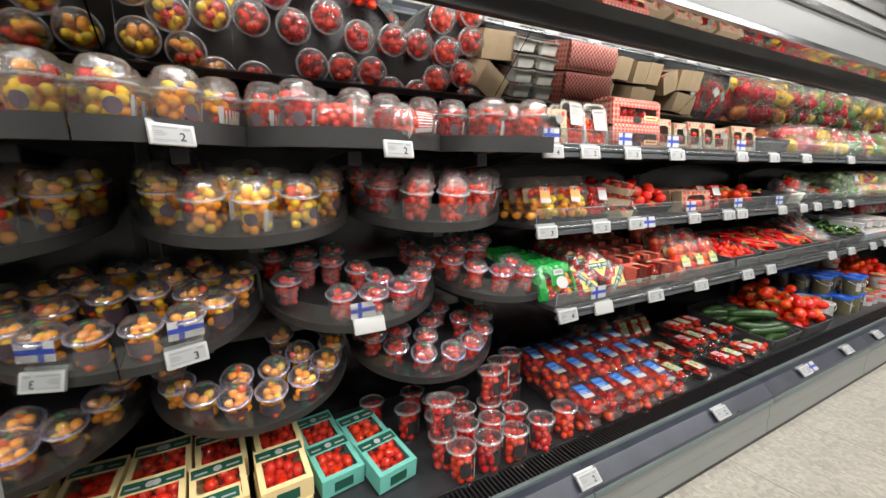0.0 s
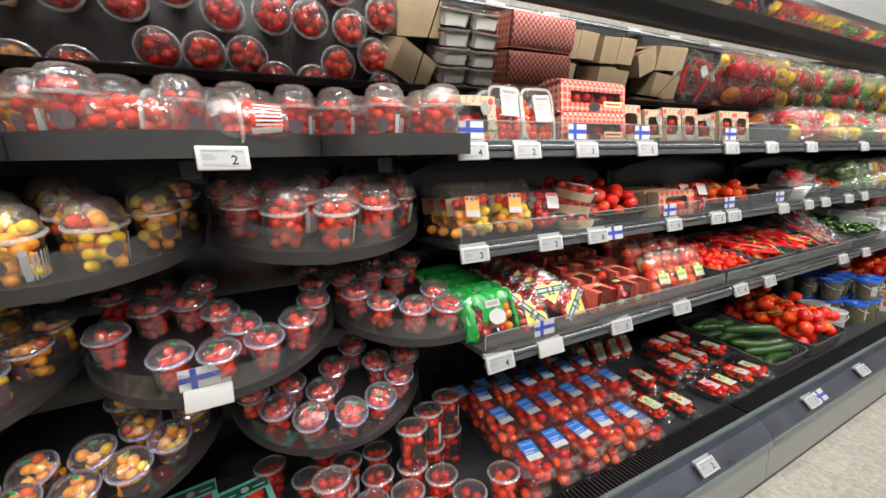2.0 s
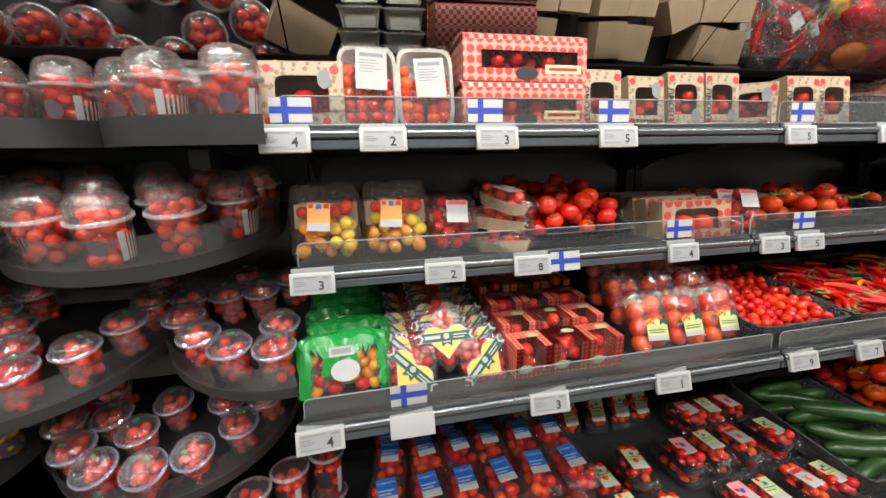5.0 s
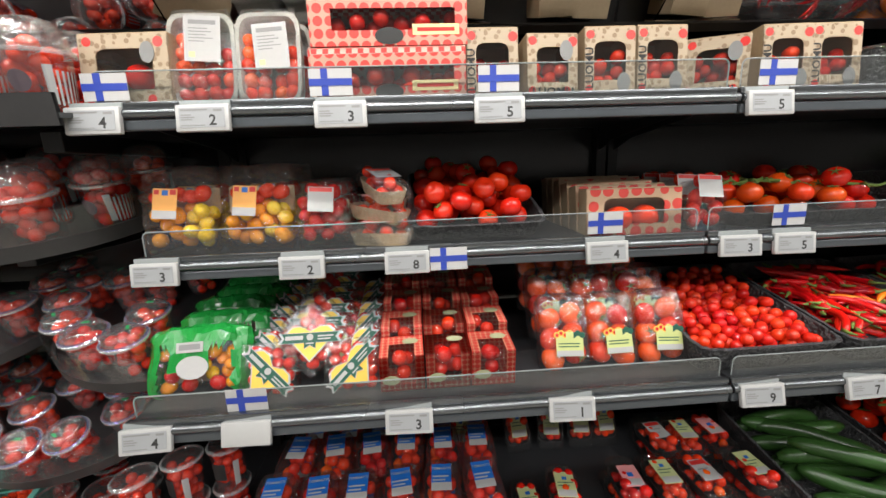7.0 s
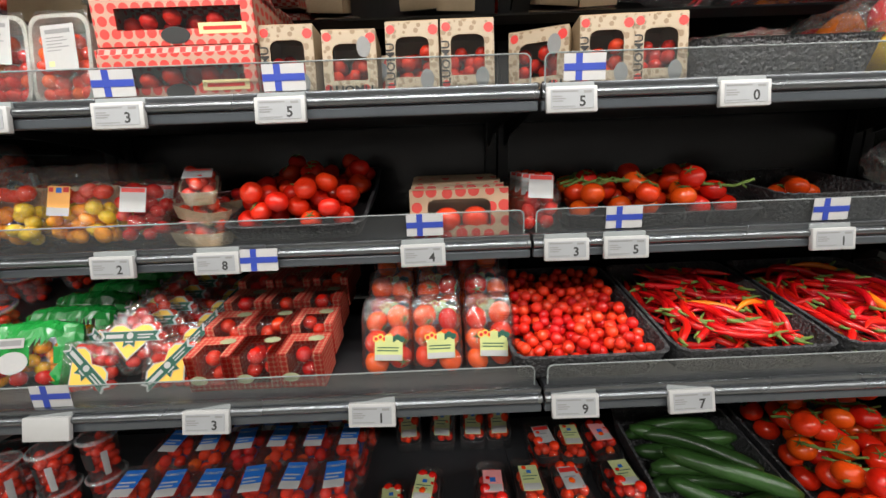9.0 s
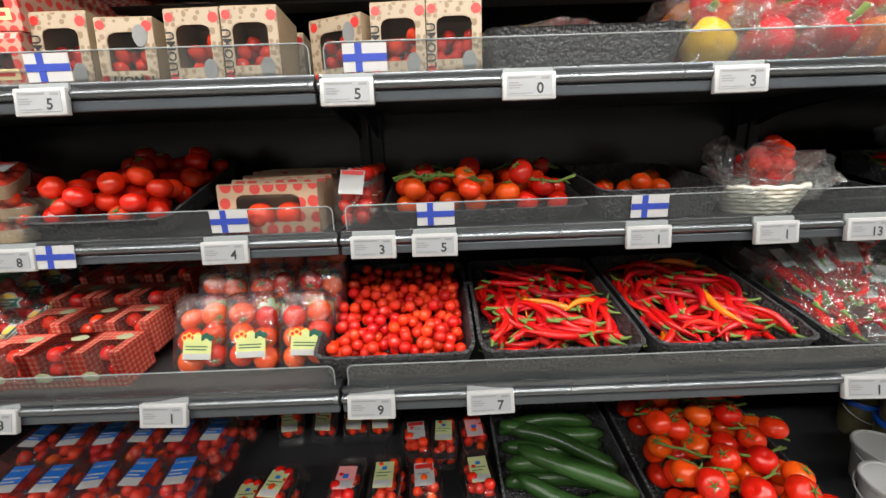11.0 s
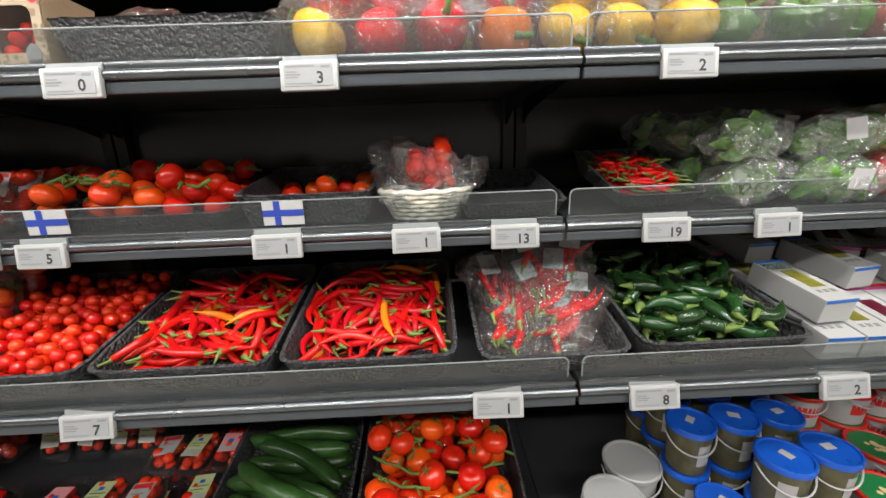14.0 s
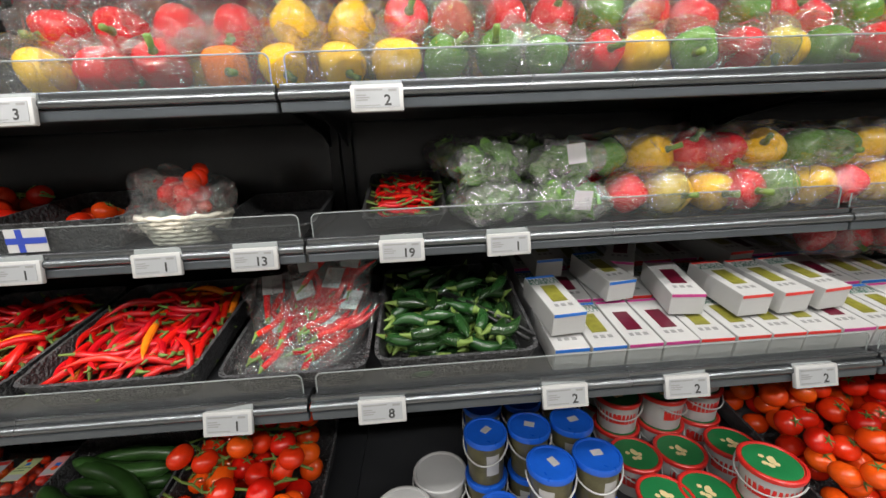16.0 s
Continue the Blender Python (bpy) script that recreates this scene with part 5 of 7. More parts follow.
def punnet(m, seed):
    """A pale pulp tray of tomatoes, stood on edge, wrapped in film with a white paper label."""
    th = thing("film_punnet", "upright pulp tray of tomatoes wrapped in clear film", "punnet", "film punnets", m=m)
    w, h, d = 0.118, 0.165, 0.05

    def tray():
        bm = bmesh.new()
        n = 28
        def ring(sx, sz, y):
            pts = []
            for i in range(n):
                a = 2 * math.pi * i / n
                ca, sa = math.cos(a), math.sin(a)
                pts.append(bm.verts.new((sx / 2 * math.copysign(abs(ca) ** 0.35, ca), y, h / 2 + sz / 2 * math.copysign(abs(sa) ** 0.35, sa))))
            return pts
        rings = [ring(w, h, 0.004), ring(w, h, 0.0), ring(w - 0.014, h - 0.014, 0.0), ring(w - 0.026, h - 0.026, d - 0.004), ring(w - 0.022, h - 0.022, d), ring(w - 0.008, h - 0.008, 0.004)]
        for a, b in zip(rings, rings[1:]):
            for i in range(n):
                bm.faces.new((a[i], a[(i + 1) % n], b[(i + 1) % n], b[i]))
        bm.faces.new(rings[3])
        bm.faces.new(rings[4])
        return mesh_of("pulp_tray", bm, "pulp", True)
    hang("pulp_tray", shared("pulp", tray), th)
    v = seed % 2
    r0 = random.Random(v)
    spots = [(r0.uniform(-0.003, 0.003) - 0.04 + 0.0265 * i, 0.014 + r0.uniform(0, 0.006), 0.024 + 0.0245 * j + r0.uniform(-0.003, 0.003), r0.uniform(0.0125, 0.0145)) for i in range(4) for j in range(4 if i % 2 else 5) if (i, j) != (1, 4)]
    hang("tomato_heap", shared(("ptom", v), lambda: cluster(spots, ["cherry", "tomo", "tom"], (3, 2, 2), 2, v, 1.15)), th)
    hang("film", shared("pwrap", lambda: mesh_of("film", film_pillow(h + 0.012, w + 0.004, 0.024, 4, 0.004, "z", 18, 16).copy(), "film")), th, pose(0, 0.004, h / 2, 0, 0, 90), "crinkled clear film")
    hang("label", shared("punlab", lambda: tag_print(0.062, 0.080, "paper", [(-0.75, 0.75, 0.62, 0.80, "ink2"), (-0.75, 0.3, 0.42, 0.46, "ink2"), (-0.75, 0.5, 0.28, 0.32, "ink2"), (-0.75, 0.2, 0.14, 0.18, "ink2"), (-0.75, 0.6, 0.0, 0.04, "ink2"), (-0.75, 0.1, -0.14, -0.10, "ink2"), (-0.75, -0.4, -0.82, -0.58, "limep")])), th, pose(rp.uniform(-0.012, 0.012), -0.0105, 0.108 + rp.uniform(-0.012, 0.008), 0, rp.uniform(-6, 6), 0), "white paper label")
    return th


for col, x in enumerate((1.112, 1.232)):
    for row in range(5):
        punnet(pose(x + rp.uniform(-0.004, 0.004), 1.120 + 0.058 * row, Z1, -9, 0, rp.uniform(-3, 3)), col + row)


def gingham_carton(m, seed, tall=True):
    """A wide card carton with a rounded gingham roof, a spotted front band and a long window."""
    w, d, h = 0.285, 0.115, 0.092
    th = thing("gingham_carton", "wide red gingham carton of vine tomatoes with a window", "carton", "gingham cartons", m=m)

    def body():
        bm = bmesh.new()
        bx(bm, -w / 2, w / 2, 0.0, d, 0, 0.003)
        bx(bm, -w / 2, -w / 2 + 0.003, 0.0, d, 0.0031, h)
        bx(bm, w / 2 - 0.003, w / 2, 0.0, d, 0.0031, h)
        bx(bm, -w / 2 + 0.0031, w / 2 - 0.0031, d - 0.003, d, 0.0031, h)
        return mesh_of("carton_body", bm, "reddots")

    def frame_():
        bm = bmesh.new()
        bx(bm, -w / 2 + 0.0032, w / 2 - 0.0032, 0.0, 0.0025, 0.0032, 0.026)
        bx(bm, -w / 2 + 0.0032, -w / 2 + 0.04, 0.0, 0.0025, 0.0262, 0.062)
        bx(bm, w / 2 - 0.022, w / 2 - 0.0032, 0.0, 0.0025, 0.0262, 0.062)
        bx(bm, -w / 2 + 0.0032, w / 2 - 0.0032, 0.0, 0.0025, 0.0622, 0.082)
        return mesh_of("front_band", bm, "reddots")

    def roof():
        bm = bmesh.new()
        pts = [(0.0, 0.082), (0.006, 0.094), (0.02, 0.101), (d / 2, 0.104), (d - 0.02, 0.101), (d - 0.006, 0.094), (d, 0.082)]
        a = [bm.verts.new((-w / 2, y, z)) for y, z in pts]
        b = [bm.verts.new((w / 2, y, z)) for y, z in pts]
        for i in range(len(pts) - 1):
            bm.faces.new((a[i], b[i], b[i + 1], a[i + 1]))
        bm.faces.new(a)
        bm.faces.new(b[::-1])
        return mesh_of("roof", bm, "gingham", True)
    hang("carton_body", shared("gb", body), th)
    hang("front_band", shared("gf", frame_), th)
    hang("roof", shared("gr", roof), th, None, "red gingham roof")
    hang("badge", shared("gbadge", lambda: mesh_of("badge", lathe(bmesh.new(), [(0, 0), (0.026, 0), (0.026, 0.0006), (0, 0.0006)], 24).copy(), "ink")), th, Matrix.Translation((0.0, -0.0008, 0.016)) @ pose(0, 0, 0, 90, 0, 0) @ Matrix.Diagonal((1, 0.55, 1, 1)), "black oval badge")
    hang("name_plate", shared("gname", lambda: tag_print(0.085, 0.018, "cream", [(-0.8, 0.8, -0.35, 0.35, "redlid")])), th, pose(0.085, -0.0008, 0.026), "cream name plate with red print")
    v = seed % 2
    hang("tomato_heap", shared(("gt", v), lambda: cluster([s for s in pack(46, rect(w - 0.012, d - 0.012), (0.0145, 0.0175), random.Random(v), 8, 0.004) if s[2] < 0.062], RED, WEIGHT["red"], 2, v, 1.0, m=pose(0, d / 2, 0))), th)
    hang("window_film", shared("gw", lambda: mesh_of("window_film", bx(bmesh.new(), -w / 2 + 0.03, w / 2 - 0.015, 0.003, 0.0035, 0.02, 0.068), "acrylic")), th)


for row in range(4):
    for lev in range(2 if row < 3 else 1):
        gingham_carton(pose(1.448 + rp.uniform(-0.005, 0.005), 1.116 + 0.12 * row + (0.006 if lev else 0), Z1 + 0.104 * lev * 0.93, 0, 0, rp.uniform(-1.5, 1.5)), row + lev)

# long foam tray with bagged chilies, then bagged peppers to the end
foam_tray(pose(2.572, 1.225, Z1, 0, 0, 0), 0.36, 0.22, 0.075, "long black foam tray holding bagged chilies")


def chili_bag(m, seed, label=True):
    th = thing("chili_bag", "crinkled clear film bag of red chilies", "chili bag", "bagged chilies", m=m)
    r = random.Random(seed)
    for i in range(6):
        v = r.randrange(6)
        me = shared(("chili", v, "chili"), lambda: chili_mesh(v, "chili", 1.0, 0.112))[0]
        hang("chili", me, th, pose(r.uniform(-0.025, 0.025), r.uniform(-0.03, 0.03), 0.018 + r.uniform(-0.006, 0.01), 0, r.uniform(-8, 8), 70 + r.uniform(-25, 25)))
    v = seed % 4
    hang("film", shared(("cfilm", v), lambda: mesh_of("film", film_pillow(0.20, 0.12, 0.048, v + 40, 0.012).copy(), "pepper_film")), th, pose(0, 0, 0.02, 0, 0, 90), "crinkled clear film")
    if label:
        hang("label", shared("cblab", lambda: mesh_of("label", bx(bmesh.new(), -0.022, 0.022, -0.026, 0.026, 0.0, 0.0006), "paper")), th, pose(r.uniform(-0.02, 0.02), 0.045, 0.043, 8, 0, r.uniform(-20, 20)), "white paper label")


for i in range(9):
    chili_bag(pose(2.43 + 0.043 * i, 1.21 + 0.05 * (i % 3), Z1 + 0.035 + 0.022 * (i % 2), 0, 0, rp.uniform(-60, 60)), i, i % 3 == 0)
for row, y0 in enumerate((1.158, 1.27, 1.385)):
    x = 2.765 + 0.02 * row
    i = row
    while x < 6.5:
        n = 1 if x < 3.30 else rp.choice((2, 3, 1)) if x < 5.2 else 2
        palette = "yrroyyrr" if x < 3.3 else "rygyrggyr"
        cols = [rp.choice(palette) for _ in range(n)] if n != 3 else ["r", "y", "g"]
        if row == 0 and x < 3.35:
            cols = ["yrroyyry"[min(int((x - 2.765) / 0.093), 7)]]
        if x > 4.9 and row > 0:
            cols = ["o"] * n
        wid = 0.090 * n + 0.012
        pepper_bag(pose(x + wid / 2, y0, Z1, 0, 0, rp.uniform(-10, 10)), cols, i)
        pepper_bag(pose(x + wid / 2 + 0.02, y0 + 0.045, Z1 + 0.078, rp.uniform(-14, 14), rp.uniform(-8, 8), rp.uniform(-25, 25)), [rp.choice(palette) for _ in range(n)], i + 1)
        x += wid + 0.004
        i += 1

# ---- middle shelf ----
Z2 = SH2[1]


def mixed_bag(m, seed, zone, label, tagk, w=0.145, h=0.155):
    th = thing("tomato_bag", label, "tomato bag", "mixed tomato bags", m=m)
    r0 = random.Random(seed)
    spots = pack(120, rect(w - 0.006, 0.060), (0.0125, 0.0155), r0, 8, 0.002)
    spots = [s for s in spots if s[2] < 0.086]
    spots += [(-0.045 + 0.022 * k + r0.uniform(-0.004, 0.004), -0.006 + r0.uniform(-0.006, 0.006), 0.104 + r0.uniform(-0.006, 0.008), r0.uniform(0.0135, 0.016)) for k in range(5) if abs(-0.045 + 0.022 * k) < w / 2 - 0.02]
    hang("tomato_heap", shared(("mb", seed), lambda: cluster(spots, ["cherry", "cherry_o", "cherry_p", "cherry_y"], None, 2, seed, 1.25, zone)), th)
    hang("film", shared(("mbf", seed % 2, w), lambda: mesh_of("film", film_pillow(h + 0.03, w + 0.008, 0.078, seed, 0.006, "z").copy(), "film")), th, pose(0, 0, h / 2 - 0.004, 0, 0, 90), "crinkled clear film")
    hang("back_card", shared(("mbc", w, h), lambda: mesh_of("back_card", bx(bmesh.new(), -w / 2 + 0.004, w / 2 - 0.004, 0.012, 0.0135, 0.070, h - 0.032), "kraft")), th, None, "brown card back")
    if tagk == "orange":
        hang("label", shared("mbl", lambda: tag_print(0.046, 0.060, "orangep", [(-1, 1, -1, -0.45, "paper"), (-0.25, 0.25, 0.55, 0.9, "bluep"), (0.4, 0.9, 0.6, 0.95, "redlid"), (-0.9, -0.5, 0.6, 0.9, "redlid")])), th, pose(-0.012, -0.043, 0.088, -4, 4, 0), "orange and white label")
    else:
        hang("label", shared("mbl2", lambda: tag_print(0.050, 0.050, "paper", [(-0.9, 0.9, 0.6, 0.95, "redlid")])), th, pose(0.0, -0.043, 0.085, -6, 4, 0), "white paper label")


def zone_a(x, y, z, r):
    return 0 if z > 0.092 else (1 if x < 0.012 else 2) if r.random() < 0.93 else 3


def zone_b(x, y, z, r):
    return 0 if z > 0.092 else (1 if x < 0.02 or z < 0.025 else 2) if r.random() < 0.9 else 3


for row in range(3):
    y = 1.175 + 0.085 * row
    mixed_bag(pose(1.005, y, Z2 + 0.012, -10, 0, 3 * row), 1, zone_a, "clear film bag of orange, yellow and red cherry tomatoes", "orange")
    mixed_bag(pose(1.158, y, Z2 + 0.012, -10, 0, -2), 2, zone_b, "clear film bag of orange, yellow and red cherry tomatoes", "orange")
    mixed_bag(pose(1.292, y, Z2 + 0.012, -10, 0, 4), 3, lambda x, y, z, r: 0, "clear film bag of red tomatoes with a white label", "white", w=0.11, h=0.12)


def flow_pack(m, seed, tag="lime", w=0.075, L=0.145, h=0.045, tray="bagblack", fill=("cherry", "tomo")):
    """A small tray of tomatoes in shrink film with crimped ends."""
    th = thing("flow_pack", "shrink-wrapped tray of small red tomatoes with a printed label", "flow pack", "flow packs", m=m)

    def dish():
        bm = bmesh.new()
        rings = []
        for sx, sy, z in ((w - 0.02, L - 0.03, 0), (w - 0.006, L - 0.016, h * 0.62), (w - 0.009, L - 0.019, h * 0.62), (w - 0.022, L - 0.033, 0.003)):
            rings.append([bm.verts.new((sx / 2 * math.copysign(abs(math.cos(a)) ** 0.4, math.cos(a)), sy / 2 * math.copysign(abs(math.sin(a)) ** 0.4, math.sin(a)), z)) for a in [2 * math.pi * i / 20 for i in range(20)]])
        for a, b in zip(rings, rings[1:]):
            for i in range(20):
                bm.faces.new((a[i], a[(i + 1) % 20], b[(i + 1) % 20], b[i]))
        bm.faces.new(rings[0][::-1])
        bm.faces.new(rings[-1])
        return mesh_of("dish", bm, tray, True)
    hang("dish", shared(("fdish", tray, w, L), dish), th)
    v = seed % 3
    hang("tomato_heap", shared(("ftom", v, w, L), lambda: cluster([s for s in pack(24, rect(w - 0.012, L - 0.026), (0.0125, 0.015), random.Random(v), 8, 0.004) if s[2] < h], ["cherry", "tom", "tomo"], (3, 2, 1), 2, v, 1.1)), th)
    hang("film", shared(("ffilm", v, w, L), lambda: mesh_of("film", film_pillow(L + 0.03, w, h * 1.15, v + 9, 0.004).copy(), "film")), th, pose(0, 0, h * 0.53, 0, 0, 90), "clear shrink film")
    if tag == "lime":
        lab = shared("flime", lambda: tag_print(0.050, 0.080, "limep", [(-0.9, 0.9, -0.95, -0.45, "paper"), (-0.25, 0.25, 0.35, 0.6, "bluep"), (-0.8, 0.8, 0.1, 0.16, "greenp"), (-0.8, 0.4, -0.15, -0.09, "greenp")]))
    elif tag == "white":
        lab = shared("fwhite", lambda: tag_print(0.052, 0.070, "paper", [(-0.9, 0.9, 0.5, 0.9, "redlid"), (-0.7, 0.5, 0, 0.1, "ink2")]))
    else:
        lab = shared("fpink", lambda: tag_print(0.050, 0.070, "pink", [(-0.9, 0.9, -0.9, -0.3, "paper"), (-0.3, 0.3, -0.1, 0.3, "bluep")]))
    hang("label", lab, th, pose(0, 0, h * 1.12, -90, 0, 180) @ pose(0, 0, 0, 0, 180, 0), "printed label")


for i, (x, y, z, rx, rz) in enumerate(((1.41, 1.17, 0.002, 0, 70), (1.405, 1.185, 0.052, 8, 60), (1.41, 1.26, 0.002, 0, 80), (1.40, 1.27, 0.052, -6, 100), (1.41, 1.35, 0.002, 0, 75), (1.415, 1.18, 0.102, 14, 25))):
    flow_pack(pose(x, y, Z2 + z, rx, 0, rz), i, "white" if i == 5 else "pink", tray="kraft")
foam_tray(pose(1.612, 1.315, Z2 + 0.045, 13), 0.29, 0.36, 0.06, "black foam tray heaped with loose tomatoes", front=0.035)
loose_tomatoes(pose(1.612, 1.315, Z2 + 0.045, 13), 0.270, 0.34, 54, 3, size=0.76)
for row in range(6):
    kraft_box(pose(1.952, 1.152 + 0.052 * row, Z2, -10 if row else -4, 0, -3), 0.205, 0.098 + 0.006 * min(row, 3), 0.05, row, False, True, "polka")
for row in range(4):
    mixed_bag(pose(2.125, 1.175 + 0.07 * row, Z2 + 0.003, -18, 0, -6), 4, lambda x, y, z, r: 0, "dark film bag of small red tomatoes", "white", w=0.085, h=0.10)
foam_tray(pose(2.395, 1.305, Z2 + 0.014, 5), 0.43, 0.29, 0.055, "black foam tray of vine tomatoes", front=0.03)
loose_tomatoes(pose(2.395, 1.305, Z2 + 0.014, 5), 0.40, 0.27, 46, 8, mats=("tom", "tom", "tomo"), label="ripe red vine tomato", group="vine tomatoes on the shelf", size=0.80)
vine_stalks(pose(2.395, 1.305, Z2 + 0.014, 5), 0.41, 0.25, 0.082, 9, 4)
foam_tray(pose(2.755, 1.285, Z2 + 0.012, 5), 0.26, 0.28, 0.075, "nearly empty black foam tray with a few tomatoes", front=0.062)
loose_tomatoes(pose(2.755, 1.33, Z2 + 0.012, 5), 0.23, 0.15, 8, 5, mats=("tom", "tomo"), label="ripe red vine tomato", group="last vine tomatoes", size=0.78)
foam_tray(pose(3.155, 1.285, Z2 + 0.012, 5), 0.21, 0.28, 0.05, "empty black foam tray", front=0.03)
foam_tray(pose(3.445, 1.285, Z2 + 0.035, 12), 0.175, 0.28, 0.05, "black foam tray with small red chilies", front=0.03)
drop_long(pose(3.445, 1.285, Z2 + 0.035, 12), 0.135, 0.22, 180, 9, {"chili": 1}, "small_chili", "small thin bright red chili", "small chilies", length=0.058, fat=0.6, tries=5)


def basket(m):
    th = thing("wicker_basket", "small white woven basket holding bagged chilies", "basket", m=m)
    n = 26
    for k in range(7):
        bm = bmesh.new()
        z, q = 0.006 + 0.0085 * k, 0.052 + 0.0035 * k
        pts = [(q * 1.25 * math.cos(2 * math.pi * i / n), q * 0.9 * math.sin(2 * math.pi * i / n), z + 0.0018 * (-1) ** (i + k)) for i in range(n + 1)]
        tube(bm, pts, [0.0056] * len(pts), 6)
        part("woven_band", bm, "wicker", th, smooth="all")
    bm = bmesh.new()
    lathe(bm, [(0.0, 0.001), (0.052, 0.001), (0.052, 0.004), (0.0, 0.004)], 26)
    bm.transform(Matrix.Diagonal((1.25, 0.9, 1, 1)))
    part("bottom", bm, "wicker", th)


basket(pose(2.986, 1.20, Z2))
for i, (x, y, z, rx, ry, rz) in enumerate(((2.965, 1.21, 0.045, 25, 10, 20), (3.005, 1.20, 0.05, 30, -20, -35), (2.955, 1.25, 0.075, 55, 10, 30), (2.99, 1.22, 0.07, 10, 30, 80))):
    th = thing("chili_bag", "small clear film bag with round red chilies", "chili bag", "bagged round chilies", m=pose(x + 0.012, y - 0.005, Z2 + z + 0.012, rx, ry, rz) @ Matrix.Scale(1.15, 4))
    hang("chilies", shared(("rchili", i % 2), lambda: cluster(pack(6, rect(0.07, 0.05), (0.011, 0.015), random.Random(i), 5, -0.01), ["chili", "tom"], (3, 1), 2, i, 1.2)), th)
    hang("film", shared(("rcf", i), lambda: mesh_of("film", film_pillow(0.165, 0.11, 0.055, i + 60, 0.014).copy(), "pepper_film")), th, None, "crinkled clear film")
    if i == 2:
        hang("label", shared("rcl", lambda: mesh_of("label", bx(bmesh.new(), -0.025, 0.025, -0.014, 0.014, 0.025, 0.0256), "paper")), th, None, "grey-white label")


def greens_bag(m, seed):
    th = thing("salad_bag", "crinkled clear film bag of green leaves", "salad bag", "bagged greens", m=m)

    def leaves():
        r = random.Random(seed)
        bm = bmesh.new()
        for _ in range(34):
            L, w = r.uniform(0.04, 0.065), r.uniform(0.018, 0.03)
            rows = []
            for i in range(6):
                t = i / 5
                hw = w / 2 * math.sin(math.pi * (0.08 + 0.87 * t)) ** 0.8
                rows.append([bm.verts.new((s * hw, L * (t - 0.5), 0.006 * math.sin(3 * t + s) - abs(s) * 0.004)) for s in (-1, 0, 1)])
            fs = []
            for a, b in zip(rows, rows[1:]):
                for k in range(2):
                    fs.append(bm.faces.new((a[k], a[k + 1], b[k + 1], b[k])))
            m4 = pose(r.uniform(-0.055, 0.055), r.uniform(-0.03, 0.03), r.uniform(-0.032, 0.032), r.uniform(0, 360), r.uniform(0, 360), r.uniform(0, 360))
            for v in {v for f in fs for v in f.verts}:
                v.co = m4 @ v.co
        return mesh_of("leaves", bm, "leaf", "all")
    hang("leaves", shared(("lv", seed % 3), leaves), th)
    hang("film", shared(("lf", seed % 3), lambda: mesh_of("film", film_pillow(0.165, 0.105, 0.095, seed + 20, 0.014).copy(), "film_bright")), th, None, "crinkled clear film")
    if seed % 2:
        hang("label", shared("lvl", lambda: mesh_of("label", bx(bmesh.new(), -0.018, 0.018, -0.054, -0.0535, -0.02, 0.02), "paper")), th, pose(0.02, 0, 0.01), "white label")


M["film_bright"] = clear("loose_salad_film", (0.98, 0.98, 0.98), 0.24, 0.12, 0.8, 50, 0.35, haze=0.04)
for i, (x, y, z) in enumerate(((3.635, 1.185, 0.05), (3.795, 1.18, 0.05), (3.63, 1.20, 0.13), (3.79, 1.20, 0.125), (3.62, 1.30, 0.05), (3.79, 1.30, 0.05), (3.60, 1.32, 0.14), (3.77, 1.33, 0.14), (3.60, 1.42, 0.05), (3.77, 1.43, 0.05), (3.58, 1.43, 0.15), (3.75, 1.44, 0.15))):
    greens_bag(pose(x, y, Z2 + z, rp.uniform(-10, 10), rp.uniform(-8, 8), rp.uniform(-20, 20)), i)
i = 0
for row, y0 in enumerate((1.185, 1.30, 1.42)):
    for x in (4.02, 4.27, 4.53, 4.80, 5.07, 5.34, 5.62, 5.9):
        for lev in range(2):
            i += 1
            cols = (["r", "y", "g"], ["r", "g", "y"], ["g", "y", "r"], ["r", "y", "y"])[(i * 7 + row) % 4]
            pepper_bag(pose(x + rp.uniform(-0.01, 0.01) - 0.02 * lev, y0 + 0.03 * lev, Z2 + 0.004 + 0.082 * lev, rp.uniform(-10, 10), 0, rp.uniform(-8, 8)), cols, i)

# ---- lower shelf ----
Z3 = SH3[1]


